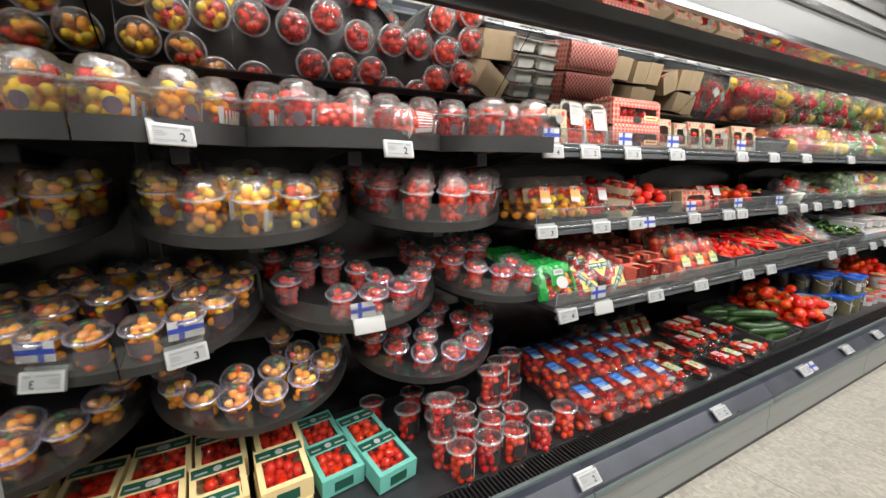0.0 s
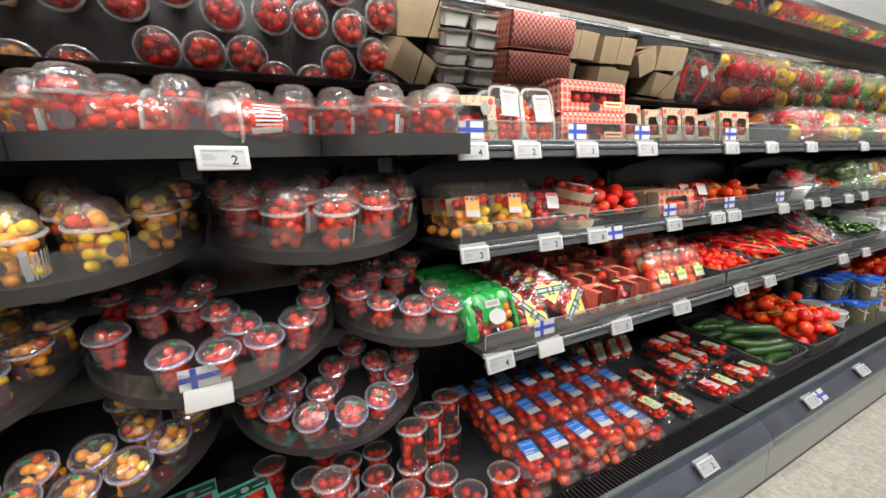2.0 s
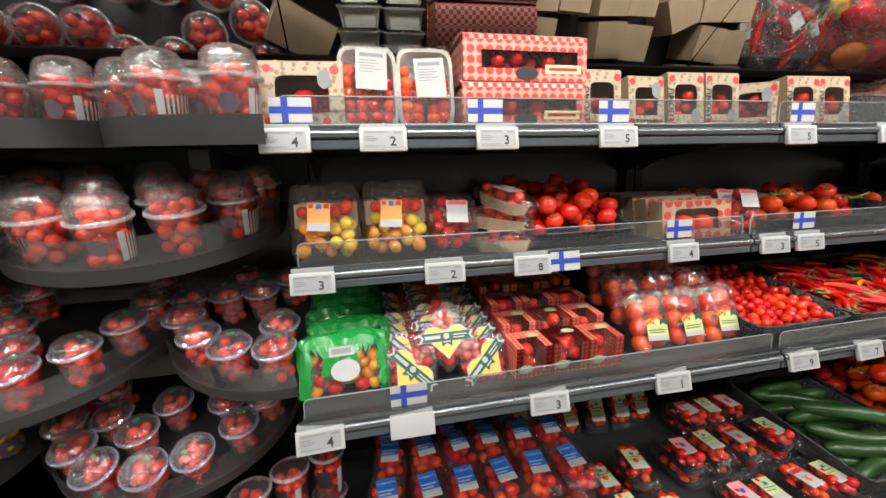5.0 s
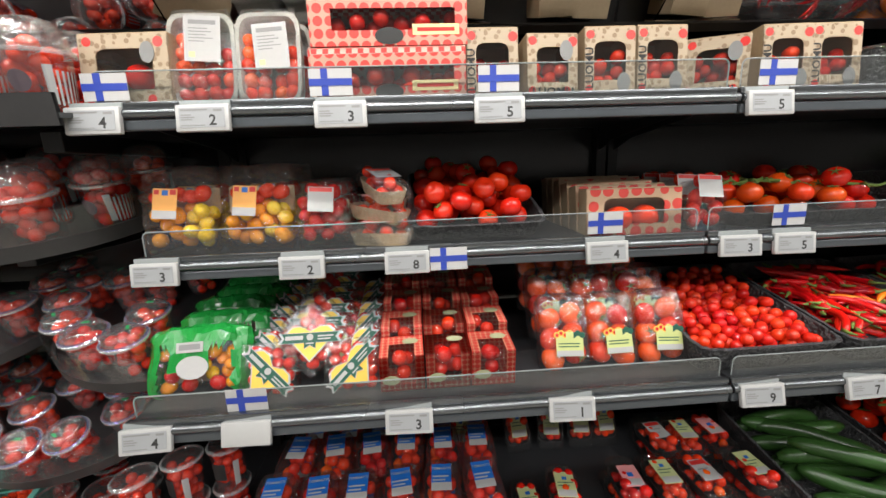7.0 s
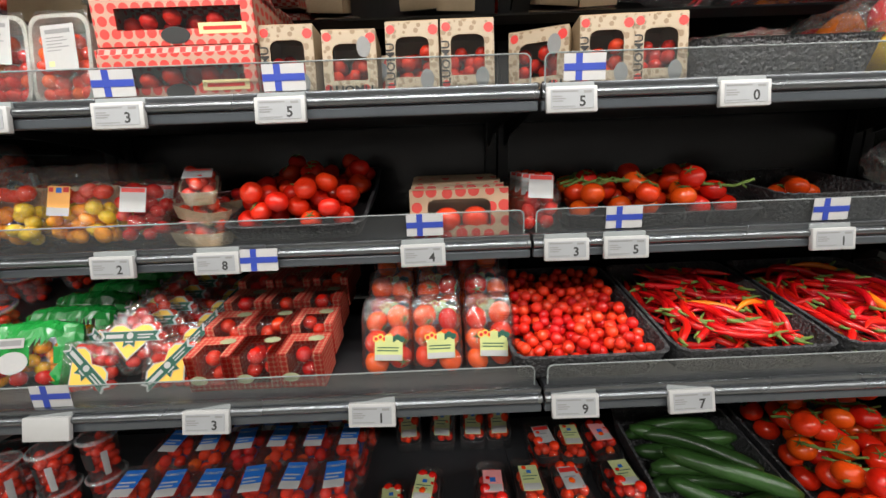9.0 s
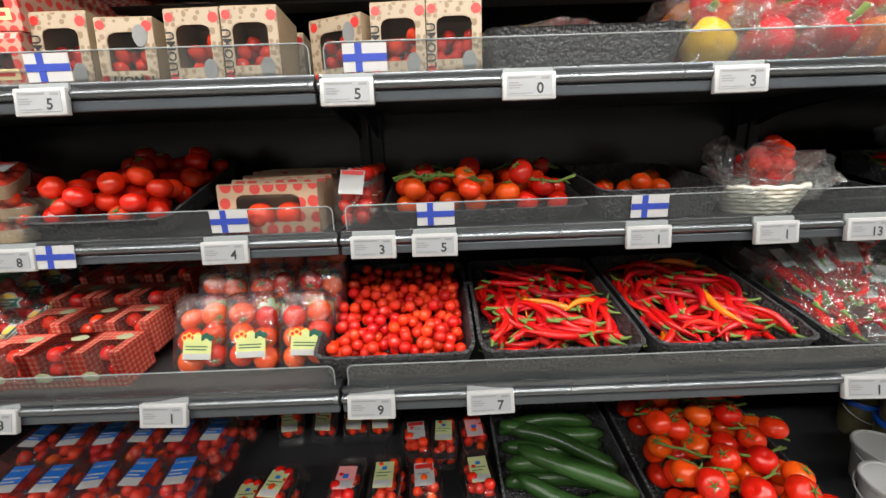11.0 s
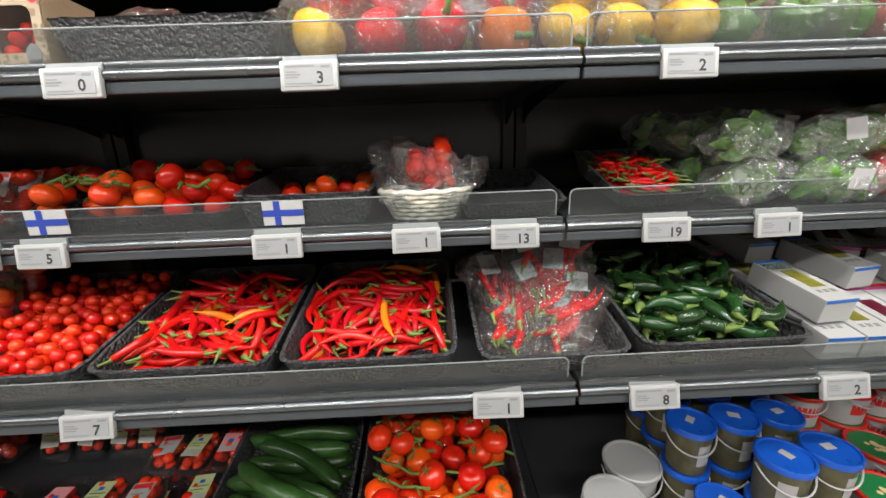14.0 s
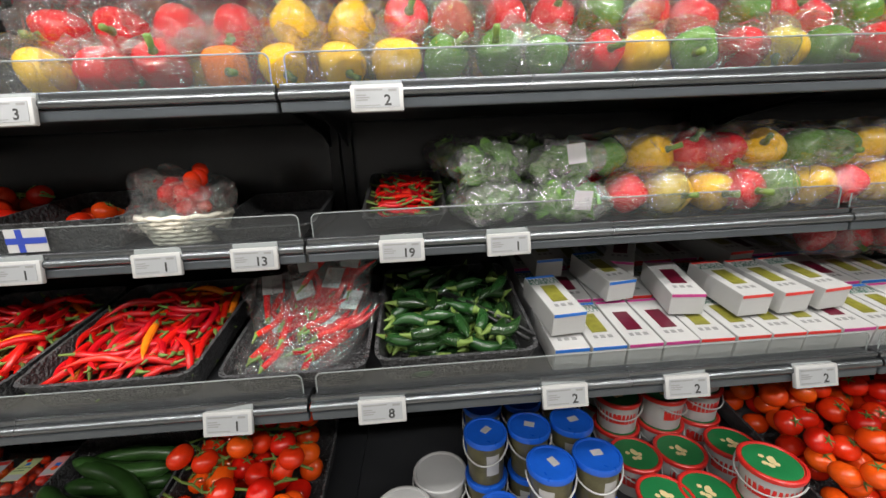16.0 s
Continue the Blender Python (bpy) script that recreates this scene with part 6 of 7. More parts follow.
def green_bag(m, seed):
    th = thing("green_bag", "green printed bag of mixed tomatoes with a clear middle", "tomato bag", "green bags", m=m)
    w, h = 0.19, 0.125
    spots = [s for s in pack(50, rect(w - 0.03, 0.05), (0.0125, 0.0155), random.Random(seed % 2), 8, 0.002) if s[2] < 0.085]
    hang("tomato_heap", shared(("gbt", seed % 2), lambda: cluster(spots, ["cherry", "cherry_o", "cherry_y"], (3, 3, 1), 2, seed, 1.2)), th)
    def pouch():
        bm = film_pillow(w + 0.01, h + 0.024, 0.078, seed, 0.007, n=30, q=22)
        for f in bm.faces:
            c = f.calc_center_median()
            f.material_index = 1 if abs(c.x) > 0.37 * w or c.y > 0.26 * h or (abs(c.x + 0.008) < 0.2 * w and c.y > -0.08 * h and c.z > 0) else 0
        return mesh_of("pouch", bm, ["film", "greenbag"])
    hang("pouch", shared(("gbf", seed % 2), pouch), th, pose(0, 0, h / 2, 90, 0, 0), "clear pouch printed green round its edge")
    hang("barcode", shared("gbc", lambda: tag_print(0.05, 0.020, "paper", [(-0.8, 0.8, -0.5, 0.6, "ink2")])), th, pose(-0.006, -0.043, 0.092), "white barcode label")
    hang("emblem", shared("gbo", lambda: mesh_of("emblem", lathe(bmesh.new(), [(0, 0), (0.03, 0), (0.03, 0.0005), (0, 0.0005)], 24).copy(), "paper")), th, Matrix.Translation((0.0, -0.042, 0.052)) @ pose(0, 0, 0, 90, 0, 0) @ Matrix.Diagonal((1, 0.75, 1, 1)), "white oval emblem")
    hang("card", shared("gbk", lambda: mesh_of("card", bx(bmesh.new(), -0.085, 0.085, 0.030, 0.032, 0.02, 0.115), "kraft")), th)


for row in range(5):
    green_bag(pose(1.025 + 0.012 * (row % 2), 1.105 + 0.082 * row, Z3 + 0.004 + 0.006 * row, -24, 0, 4 - 2 * row), row)


def diamond_clamshell(m, seed):
    """A clear square box turned on its corner, with a yellow corner label and green ribbon print."""
    th = thing("clamshell", "clear square clamshell of tomatoes with a yellow and green label", "clamshell", "diamond clamshells", m=m)
    s, d = 0.115, 0.04
    def shell():
        bm = bmesh.new()
        bx(bm, -s / 2, s / 2, 0, d, -s / 2, s / 2, 0.006)
        return mesh_of("shell", bm, "clam", True)
    hang("shell", shared("dsh", shell), th)
    hang("tomato_heap", shared(("dto", seed % 2), lambda: cluster([(0.024 * i - 0.036 + rp.uniform(-0.003, 0.003), 0.015 + rp.uniform(0, 0.008), 0.024 * j - 0.036 + rp.uniform(-0.003, 0.003), 0.0125) for i in range(4) for j in range(4)], RED, (8, 3, 0), 2, seed, 1.1)), th)
    def heart(k, y, mt):
        bm = bmesh.new()
        pts = [(0.0, -0.046), (0.040, -0.004), (0.046, 0.012), (0.036, 0.022), (0.020, 0.023), (0.0, 0.012), (-0.020, 0.023), (-0.036, 0.022), (-0.046, 0.012), (-0.040, -0.004)]
        mid = bm.verts.new((0, y, -0.004))
        vs = [bm.verts.new((x * k, y, -0.004 + (z + 0.004) * k)) for x, z in pts]
        for a, b in zip(vs, vs[1:] + vs[:1]):
            bm.faces.new((mid, a, b))
        return mesh_of("label", bm, mt)

    def ribbon(k, y, mt):
        bm = bmesh.new()
        prism(bm, [(-0.060 * k, -0.010 * k), (-0.012, -0.010 * k), (-0.012, -0.022 * k), (0.0, -0.015 * k), (0.012, -0.022 * k), (0.012, -0.010 * k), (0.060 * k, -0.010 * k), (0.053 * k, 0.0), (0.060 * k, 0.010 * k), (-0.060 * k, 0.010 * k), (-0.053 * k, 0.0)], -y, -y + 0.0004)
        bm.transform(pose(0, 0, 0, 90))
        return mesh_of("ribbon", bm, mt)
    m0 = pose(0, 0, 0, 0, 45, 0)
    hang("label_edge", shared("dle", lambda: heart(1.09, -0.0008, "paper")), th, m0, "white label border")
    hang("label", shared("dla", lambda: heart(1.0, -0.0014, "yellowp")), th, m0, "yellow shield label")
    hang("ribbon_edge", shared("dre", lambda: ribbon(1.08, -0.0022, "paper")), th, m0, "white ribbon border")
    hang("ribbon", shared("dri", lambda: ribbon(0.98, -0.0030, "greenp")), th, m0, "dark green ribbon print")

    def print_():
        bm = bmesh.new()
        for x0, x1, z0, z1 in ((-0.050, -0.014, -0.0035, 0.0045), (0.016, 0.048, 0.001, 0.004), (0.016, 0.042, -0.005, -0.002), (-0.008, 0.008, -0.013, -0.010)):
            bx(bm, x0, x1, -0.0040, -0.0036, z0, z1)
        bmesh.ops.create_circle(bm, cap_ends=True, segments=14, radius=0.007, matrix=Matrix.Translation((0, -0.0038, 0.001)) @ pose(0, 0, 0, 90))
        return mesh_of("print", bm, "paper")
    hang("print", shared("dpr", print_), th, m0)


for row in range(6):
    y = 1.10 + 0.058 * row
    diamond_clamshell(pose(1.252, y + 0.02, Z3 + 0.083 + 0.02 + 0.010 * row, -30, 0, 0) @ pose(0, 0, 0, 0, -45, 0), row)
    diamond_clamshell(pose(1.168, y - 0.005, Z3 + 0.046 + 0.010 * row, -24, 0, 0) @ pose(0, 0, 0, 0, 0, 0), row + 1)
    diamond_clamshell(pose(1.336, y - 0.005, Z3 + 0.046 + 0.010 * row, -24, 0, 0) @ pose(0, 0, 0, 0, -90, 0), row)


def small_punnet(m, seed):
    """A little card box whose window runs from the front over the top edge, with two pale green badges."""
    th = thing("card_punnet", "small red spotted card punnet of tomatoes", "punnet", "red punnets", m=m)
    w, d, h, s = 0.088, 0.080, 0.077, 0.018

    def box_():
        bm = bmesh.new()
        xs = [-w / 2, -w / 2 + s, w / 2 - s, w / 2]
        path = [(0.0, 0.0), (0.0, 0.014), (0.0, h - 0.002), (0.002, h), (d - 0.032, h), (d, h), (d, 0.0)]
        grid = [[bm.verts.new((x, y, z)) for x in xs] for y, z in path]
        for k, (a, b) in enumerate(zip(grid, grid[1:])):
            for q in range(3):
                if not (q == 1 and k in (1, 2, 3)):
                    bm.faces.new((a[q], a[q + 1], b[q + 1], b[q]))
        for q in range(3):
            bm.faces.new((grid[-1][q], grid[-1][q + 1], grid[0][q + 1], grid[0][q]))
        for q in (0, 3):
            bm.faces.new([row[q] for row in grid])
        bmesh.ops.solidify(bm, geom=bm.faces[:], thickness=0.0016)
        return mesh_of("card_box", bm, "redspot")
    hang("card_box", shared("spb", box_), th)
    v = seed % 4
    hang("tomato_heap", shared(("spt", v), lambda: cluster([q for q in pack(46, rect(w - 0.012, d - 0.010), (0.0150, 0.0175), random.Random(v + 3), 10, 0.004) if q[2] < h - 0.012], ["cherry", "tom", "green_t"], (5, 3, 1.6), 2, v, 1.0, m=pose(0, d / 2, 0))), th)
    hang("window_film", shared("spw", lambda: mesh_of("window_film", bx(bmesh.new(), -w / 2 + 0.004, w / 2 - 0.004, 0.0035, d - 0.02, 0.010, h - 0.0035, 0.004), "film")), th, None, "clear window film")
    oval = shared("spo", lambda: mesh_of("badge", lathe(bmesh.new(), [(0, 0), (0.017, 0), (0.017, 0.0006), (0, 0.0006)], 20), "olivep"))
    hang("badge", oval, th, Matrix.Translation((0.018, d - 0.024, h + 0.0012)) @ Matrix.Diagonal((1, 0.62, 1, 1)), "pale green oval badge")
    hang("badge", oval, th, Matrix.Translation((-0.022, -0.0020, 0.026)) @ pose(0, 0, 0, 90) @ Matrix.Diagonal((1, 0.62, 1, 1)), "pale green oval badge")


for row in range(5):
    for col in range(3):
        small_punnet(pose(1.440 + 0.0925 * col + rp.uniform(-0.002, 0.002), 1.060 + 0.084 * row, Z3 + 0.004 + 0.026 * row, 5, 0, rp.uniform(-1.5, 1.5)), row + col * 2)


def tall_clam(m, seed):
    """A tall clear box with a rounded ribbed top and big round tomatoes behind a cut-out label."""
    th = thing("clamshell", "tall clear clamshell of round tomatoes with a floral label", "clamshell", "tall clamshells", m=m)
    w, h, d = 0.108, 0.168, 0.064

    def shell():
        bm = bmesh.new()
        rings = []
        for sw, sd, z in ((0.90, 0.86, 0.0), (0.97, 0.95, 0.006), (1.0, 1.0, 0.03), (1.0, 1.0, h * 0.66), (1.04, 1.05, h * 0.665), (1.04, 1.05, h * 0.685), (1.0, 1.0, h * 0.69), (0.97, 0.95, h * 0.86), (0.88, 0.82, h * 0.955), (0.66, 0.5, h)):
            row = []
            for k in range(28):
                a = 2 * math.pi * k / 28
                ca, sa = math.cos(a), math.sin(a)
                row.append(bm.verts.new((sw * w / 2 * math.copysign(abs(ca) ** 0.4, ca), d / 2 + sd * d / 2 * math.copysign(abs(sa) ** 0.4, sa), z)))
            rings.append(row)
        for a, b in zip(rings, rings[1:]):
            for k in range(28):
                bm.faces.new((a[k], a[(k + 1) % 28], b[(k + 1) % 28], b[k]))
        bm.faces.new(rings[0][::-1])
        bm.faces.new(rings[-1])
        return mesh_of("shell", bm, "clam", True)
    hang("shell", shared("tsh", shell), th)
    r0 = random.Random(seed)
    for j in range(3):
        for i in range(2):
            v = r0.randrange(4)
            mt = ("tomo", "tom", "tomo")[(seed + i + j) % 3]
            hang("tomato", shared(("tomato", v, mt), lambda: tomato_mesh(v, mt)), th, pose((i - 0.5) * 0.049 + r0.uniform(-0.002, 0.002), 0.029 + r0.uniform(-0.002, 0.003), 0.027 + 0.0425 * j + 0.010 * ((i + seed) % 2), r0.uniform(50, 130), r0.uniform(-40, 40), r0.uniform(0, 90)) @ Matrix.Scale(r0.uniform(0.74, 0.82), 4))

    def label_mesh():
        bm = bmesh.new()
        mats = ["limetag", "paper", "bluep", "redlid", "yellowp", "greenp"]

        def field(x0, x1, z0, z1, y, mt):
            k = len(bm.faces)
            bx(bm, x0, x1, y - 0.0004, y, z0, z1)
            bm.faces.ensure_lookup_table()
            for f in bm.faces[k:]:
                f.material_index = mats.index(mt)

        def petal(x, z, q, y, mt):
            k = len(bm.faces)
            bmesh.ops.create_circle(bm, cap_ends=True, segments=12, radius=q, matrix=Matrix.Translation((x, y, z)) @ pose(0, 0, 0, 90))
            bm.faces.ensure_lookup_table()
            for f in bm.faces[k:]:
                f.material_index = mats.index(mt)
        field(-0.029, 0.029, -0.024, 0.018, 0.0, "limetag")
        field(-0.028, 0.028, -0.0235, -0.012, -0.0005, "paper")
        for k in range(7):
            petal(-0.027 + 0.009 * k, 0.020 + 0.004 * (k % 2), 0.0065, -0.0006 - 0.0001 * (k % 2), "yellowp")
            petal(-0.027 + 0.009 * k, 0.020 + 0.004 * (k % 2), 0.0040, -0.0012, "redlid")
        field(-0.008, 0.008, 0.014, 0.027, -0.0014, "bluep")
        for z in (0.007, 0.001, -0.005):
            field(-0.024, 0.022 - 0.5 * abs(z), z, z + 0.0022, -0.0006, "greenp")
        return mesh_of("label", bm, mats)
    hang("label", shared("tcl", label_mesh), th, pose(0.006, -0.0015, 0.058, 0, r0.uniform(-3, 3), 0), "pale green label with red and yellow flowers")


for row in range(3):
    for col in range(3):
        tall_clam(pose(1.788 + 0.110 * col + 0.008 * (row % 2), 1.075 + 0.098 * row, Z3 + 0.008 + 0.034 * row, -20, 0, rp.uniform(-5, 5)), row * 3 + col)

TRAY_TILT = 11
TM = lambda x: pose(x, 1.23, Z3 + 0.035, TRAY_TILT)
foam_tray(TM(2.20), 0.315, 0.38, 0.062, "black foam tray of loose cherry tomatoes")
r3 = random.Random(31)
for x, y, z, q in pack(300, rect(0.285, 0.35), (0.0112, 0.0134), r3, 10, 0.007):
    solid("cherry_tomato", shared("cherry1", lambda: cluster([(0, 0, 0, 0.014)], ["cherry"], None, 3, 1)), "shiny loose red cherry tomato", "cherry tomato", "loose cherry tomatoes", m=TM(2.20) @ pose(x, y, z) @ Matrix.Scale(q / 0.014, 4))
for cx, sd, mixk in ((2.53, 1, {"chili": 11, "chili_o": 1}), (2.87, 2, {"chili": 12, "chili_o": 0.6})):
    foam_tray(TM(cx), 0.325, 0.38, 0.062, "black foam tray heaped with long red chilies")
    drop_long(TM(cx), 0.28, 0.32, 140, sd, mixk, "chili", "long glossy red chili with a green stem", "loose chilies", tries=4, steep=10, fat=1.1, length=0.108)
foam_tray(TM(3.215), 0.285, 0.38, 0.05, "black foam tray of bagged chilies")
for i, (x, y, z, rx, rz) in enumerate(((-0.075, -0.07, 0.012, 4, 10), (0.03, -0.085, 0.014, 0, -15), (0.085, -0.04, 0.040, 14, -34), (-0.03, 0.00, 0.055, 24, 8), (0.04, 0.02, 0.070, 26, -22), (-0.07, 0.10, 0.03, 10, 20), (0.06, 0.12, 0.04, 14, -5), (0.0, 0.06, 0.100, 34, 12), (0.085, 0.06, 0.105, 38, -18), (-0.085, 0.02, 0.060, 20, 30))):
    chili_bag(TM(3.215) @ pose(x, y, z, rx, 0, rz), i + 3)
foam_tray(TM(3.535), 0.325, 0.38, 0.062, "black foam tray of green jalapeno peppers")
drop_long(TM(3.535), 0.28, 0.33, 105, 7, {"jala": 1}, "jalapeno", "dark green glossy jalapeno pepper", "loose jalapenos", length=0.074, fat=1.75)



def serving_tongs(a, b):
    """Black tongs left lying over a tray, with a ring at the grip."""
    th = thing("serving_tongs", "black plastic serving tongs lying across the jalapeno tray", "tongs")
    a, b = Vector(a), Vector(b)
    side = (b - a).cross(Vector((0, 0, 1))).normalized() * 0.006
    for k in (-1, 1):
        bm = bmesh.new()
        tube(bm, [a + side * k * 2, a.lerp(b, 0.5) + side * k * 1.6 + Vector((0, 0, 0.004)), b + side * k], [0.0042, 0.0036, 0.0040], 8)
        part("arm", bm, "black", th, smooth="all")
    bm = bmesh.new()
    d = (b - a).normalized()
    pts = [b + d * 0.018 - d * 0.018 * math.cos(2 * math.pi * k / 16) + side * 3 * math.sin(2 * math.pi * k / 16) for k in range(17)]
    tube(bm, pts, [0.0032] * 17, 6)
    part("grip_ring", bm, "black", th, smooth="all")


serving_tongs((3.688, 1.062, Z3 + 0.072), (3.525, 1.225, Z3 + 0.118))


def pickle_box(m, sort):
    """A long white card box lying on its back: window, band of colour and two words."""
    w, L, h = 0.072, 0.165, 0.052
    band = {"mauste": "bluep", "beet": "magenta", "suola": "redlid"}[sort]
    th = thing("pickle_box", "white card box of pickled gherkins with a window" if sort != "beet" else "white card box of pickled beets with a window", "card box", "pickle boxes", m=m)
    def box_():
        bm = bmesh.new()
        bx(bm, -w / 2, w / 2, -L / 2, L / 2, 0, h, 0.0015)
        return mesh_of("card_box", bm, "white")
    hang("card_box", shared("pkb", box_), th)
    hang("window", shared(("pkw", sort), lambda: mesh_of("window", bx(bmesh.new(), -0.017, 0.017, -0.035, 0.034, h + 0.0002, h + 0.0012, 0.0004), "beet" if sort == "beet" else "olive")), th, None, "dark window onto the pickles")
    hang("band", shared(("pkd", sort), lambda: mesh_of("band", bx(bmesh.new(), -w / 2 + 0.001, w / 2 - 0.001, L / 2 - 0.010, L / 2 - 0.002, h + 0.0002, h + 0.0009), band)), th, None, "coloured band")
    hang("end_band", shared(("pke", sort), lambda: mesh_of("end_band", bx(bmesh.new(), -w / 2 + 0.001, w / 2 - 0.001, -L / 2 - 0.0008, -L / 2 - 0.0001, h - 0.008, h - 0.001), band)), th, None, "coloured band on the end")
    a, b = {"mauste": ("MAUSTE", "KURKUT"), "suola": ("SUOLA", "KURKUT"), "beet": ("", "")}[sort]
    for k, t in enumerate((a, b)):
        if t:
            hang("word", words(t, 0.0185, "greenp"), th, pose(0, L / 2 - 0.020 - 0.0145 * k, h + 0.0006, -90, 0, 0), t + " in green letters")
    hang("small_print", shared("pks", lambda: mesh_of("small_print", bx(bx(bx(bmesh.new(), -0.02, -0.012, -0.055, -0.045, h + 0.0002, h + 0.0006), -0.006, 0.004, -0.055, -0.045, h + 0.0002, h + 0.0006), 0.010, 0.020, -0.055, -0.045, h + 0.0002, h + 0.0006), "ink2")), th)


sorts = ["mauste", "mauste", "beet", "beet", "suola", "suola", "suola", "suola", "beet", "suola", "mauste", "beet"]
for k in range(13):
    x = 3.765 + 0.0765 * k
    for row in range(3):
        pickle_box(pose(x, 1.135 + 0.17 * row, Z3 + 0.012 + 0.035 * row, 10, 0, rp.uniform(-1, 1)), sorts[(k + row) % 12 if row else k % 12])
for x, y, z, rx, rz, s in ((3.76, 1.16, 0.078, 10, 6, "mauste"), (3.92, 1.27, 0.10, 10, 10, "mauste"), (4.06, 1.20, 0.085, 10, -9, "beet"), (4.18, 1.18, 0.082, 10, 3, "suola"), (4.27, 1.18, 0.082, 10, 5, "suola"), (4.36, 1.185, 0.083, 10, 8, "suola"), (4.02, 1.36, 0.12, 12, -30, "beet"), (4.30, 1.38, 0.12, 10, 8, "suola"), (3.80, 1.40, 0.125, 10, 4, "mauste")):
    pickle_box(pose(x, y, Z3 + z, rx, 0, rz), s)
for i in range(12):
    x = 4.84 + 0.11 * (i % 6)
    pepper_bag(pose(x, 1.13 + 0.12 * (i // 6), Z3 + 0.002, 0, 0, rp.uniform(-30, 30)), ["r"], i)
for i in range(5):
    pepper_bag(pose(4.55 + 0.10 * i, 1.33, Z3 + 0.13, 0, 0, rp.uniform(-30, 30)), ["r"], i)

# ---- base deck ----
def blue_pack(m, seed):
    """A clear clamshell of red tomatoes with a blue and white label on its lid."""
    w, L, h = 0.098, 0.150, 0.066
    th = thing("clamshell", "clear clamshell of red tomatoes with a blue and white label", "clamshell", "blue-labelled clamshells", m=m)
    def shell():
        bm = bmesh.new()
        rings = []
        for sx, sy, z in ((w - 0.018, L - 0.018, 0), (w - 0.003, L - 0.003, h * 0.55), (w, L, h * 0.57), (w - 0.003, L - 0.003, h * 0.6), (w - 0.016, L - 0.016, h)):
            rings.append([bm.verts.new((sx / 2 * math.copysign(abs(math.cos(a)) ** 0.35, math.cos(a)), sy / 2 * math.copysign(abs(math.sin(a)) ** 0.35, math.sin(a)), z)) for a in [2 * math.pi * i / 24 for i in range(24)]])
        for a, b in zip(rings, rings[1:]):
            for i in range(24):
                bm.faces.new((a[i], a[(i + 1) % 24], b[(i + 1) % 24], b[i]))
        bm.faces.new(rings[0][::-1])
        bm.faces.new(rings[-1])
        return mesh_of("shell", bm, "clam", True)
    hang("shell", shared("bps", shell), th)
    v = seed % 3
    hang("tomato_heap", shared(("bpt", v), lambda: cluster([s for s in pack(34, rect(w - 0.018, L - 0.018), (0.014, 0.0165), random.Random(v), 10, 0.003) if s[2] < h - 0.012], ["cherry", "tom", "tomo"], (5, 3, 1), 2, v, 1.1)), th)
    hang("label", shared("bpl", lambda: mesh_of("label", bx(bmesh.new(), -0.025, 0.025, 0.000, 0.052, h + 0.0004, h + 0.0010), "bluep")), th, None, "blue label")
    hang("label_foot", shared("bpf", lambda: mesh_of("label_foot", bx(bmesh.new(), -0.025, 0.025, -0.022, -0.0005, h + 0.0004, h + 0.0010), "paper")), th, None, "white label foot")
    hang("word", words("TOMAATTI", 0.0098, "paper"), th, pose(0, 0.038, h + 0.0014, -90, 0, 0), "TOMAATTI in white letters")
    hang("print", shared("bpp", lambda: mesh_of("print", bx(bx(bmesh.new(), -0.022, 0.018, 0.014, 0.018, h + 0.0011, h + 0.0014), -0.022, 0.010, 0.004, 0.008, h + 0.0011, h + 0.0014), "paper")), th)


i = 0
for row, (y0, levels, lift) in enumerate(((1.040, 2, 0.0), (1.190, 2, 0.030), (1.345, 2, 0.030), (1.500, 1, 0.030))):
    for col in range(6):
        for lev in range(levels):
            if (row, col, lev) == (0, 5, 1):
                continue
            i += 1
            x = 1.090 + 0.104 * col + 0.012 * row
            blue_pack(pose(x + rp.uniform(-0.007, 0.007), y0 - 0.006 * lev + rp.uniform(-0.006, 0.006), DECK_Z + 0.010 + lift + 0.068 * lev, 7 + 2 * lev, 0, rp.uniform(-7, 7)), i)
FLOW = [(1.87, 1.07, 0), (2.085, 1.07, 0), (2.18, 1.06, 0), (2.31, 1.07, 0), (2.40, 1.07, 0), (1.755, 1.11, 0), (1.75, 1.225, 0), (1.85, 1.23, 0), (2.02, 1.23, 0), (2.14, 1.235, 0), (2.245, 1.235, 0), (2.38, 1.235, 0),
        (1.84, 1.21, 1), (2.02, 1.22, 1), (2.13, 1.225, 1), (2.235, 1.22, 1), (2.20, 1.40, 0), (2.29, 1.40, 0), (2.385, 1.40, 0), (2.20, 1.39, 1), (2.29, 1.385, 1), (2.385, 1.39, 1), (2.38, 1.23, 1)]
for k, (x, y, z) in enumerate(FLOW):
    flow_pack(pose(x + rp.uniform(-0.006, 0.006), y, DECK_Z + 0.004 + 0.052 * z, 3, 0, rp.uniform(-9, 9)), k, ("lime", "pink", "lime", "white")[k % 4] if k != 5 else "lime", w=0.088, L=0.150, h=0.048)
for x in (1.60, 1.78, 1.90, 2.00, 2.08):
    flow_pack(pose(x, 1.52, DECK_Z + 0.075, 60, 0, rp.uniform(-10, 10)), int(x * 10), "lime", w=0.09, L=0.15)

BM = lambda x, y=1.23: pose(x, y, DECK_Z + 0.045, 9)
foam_tray(BM(2.60), 0.34, 0.48, 0.07, "black foam tray of green cucumbers")


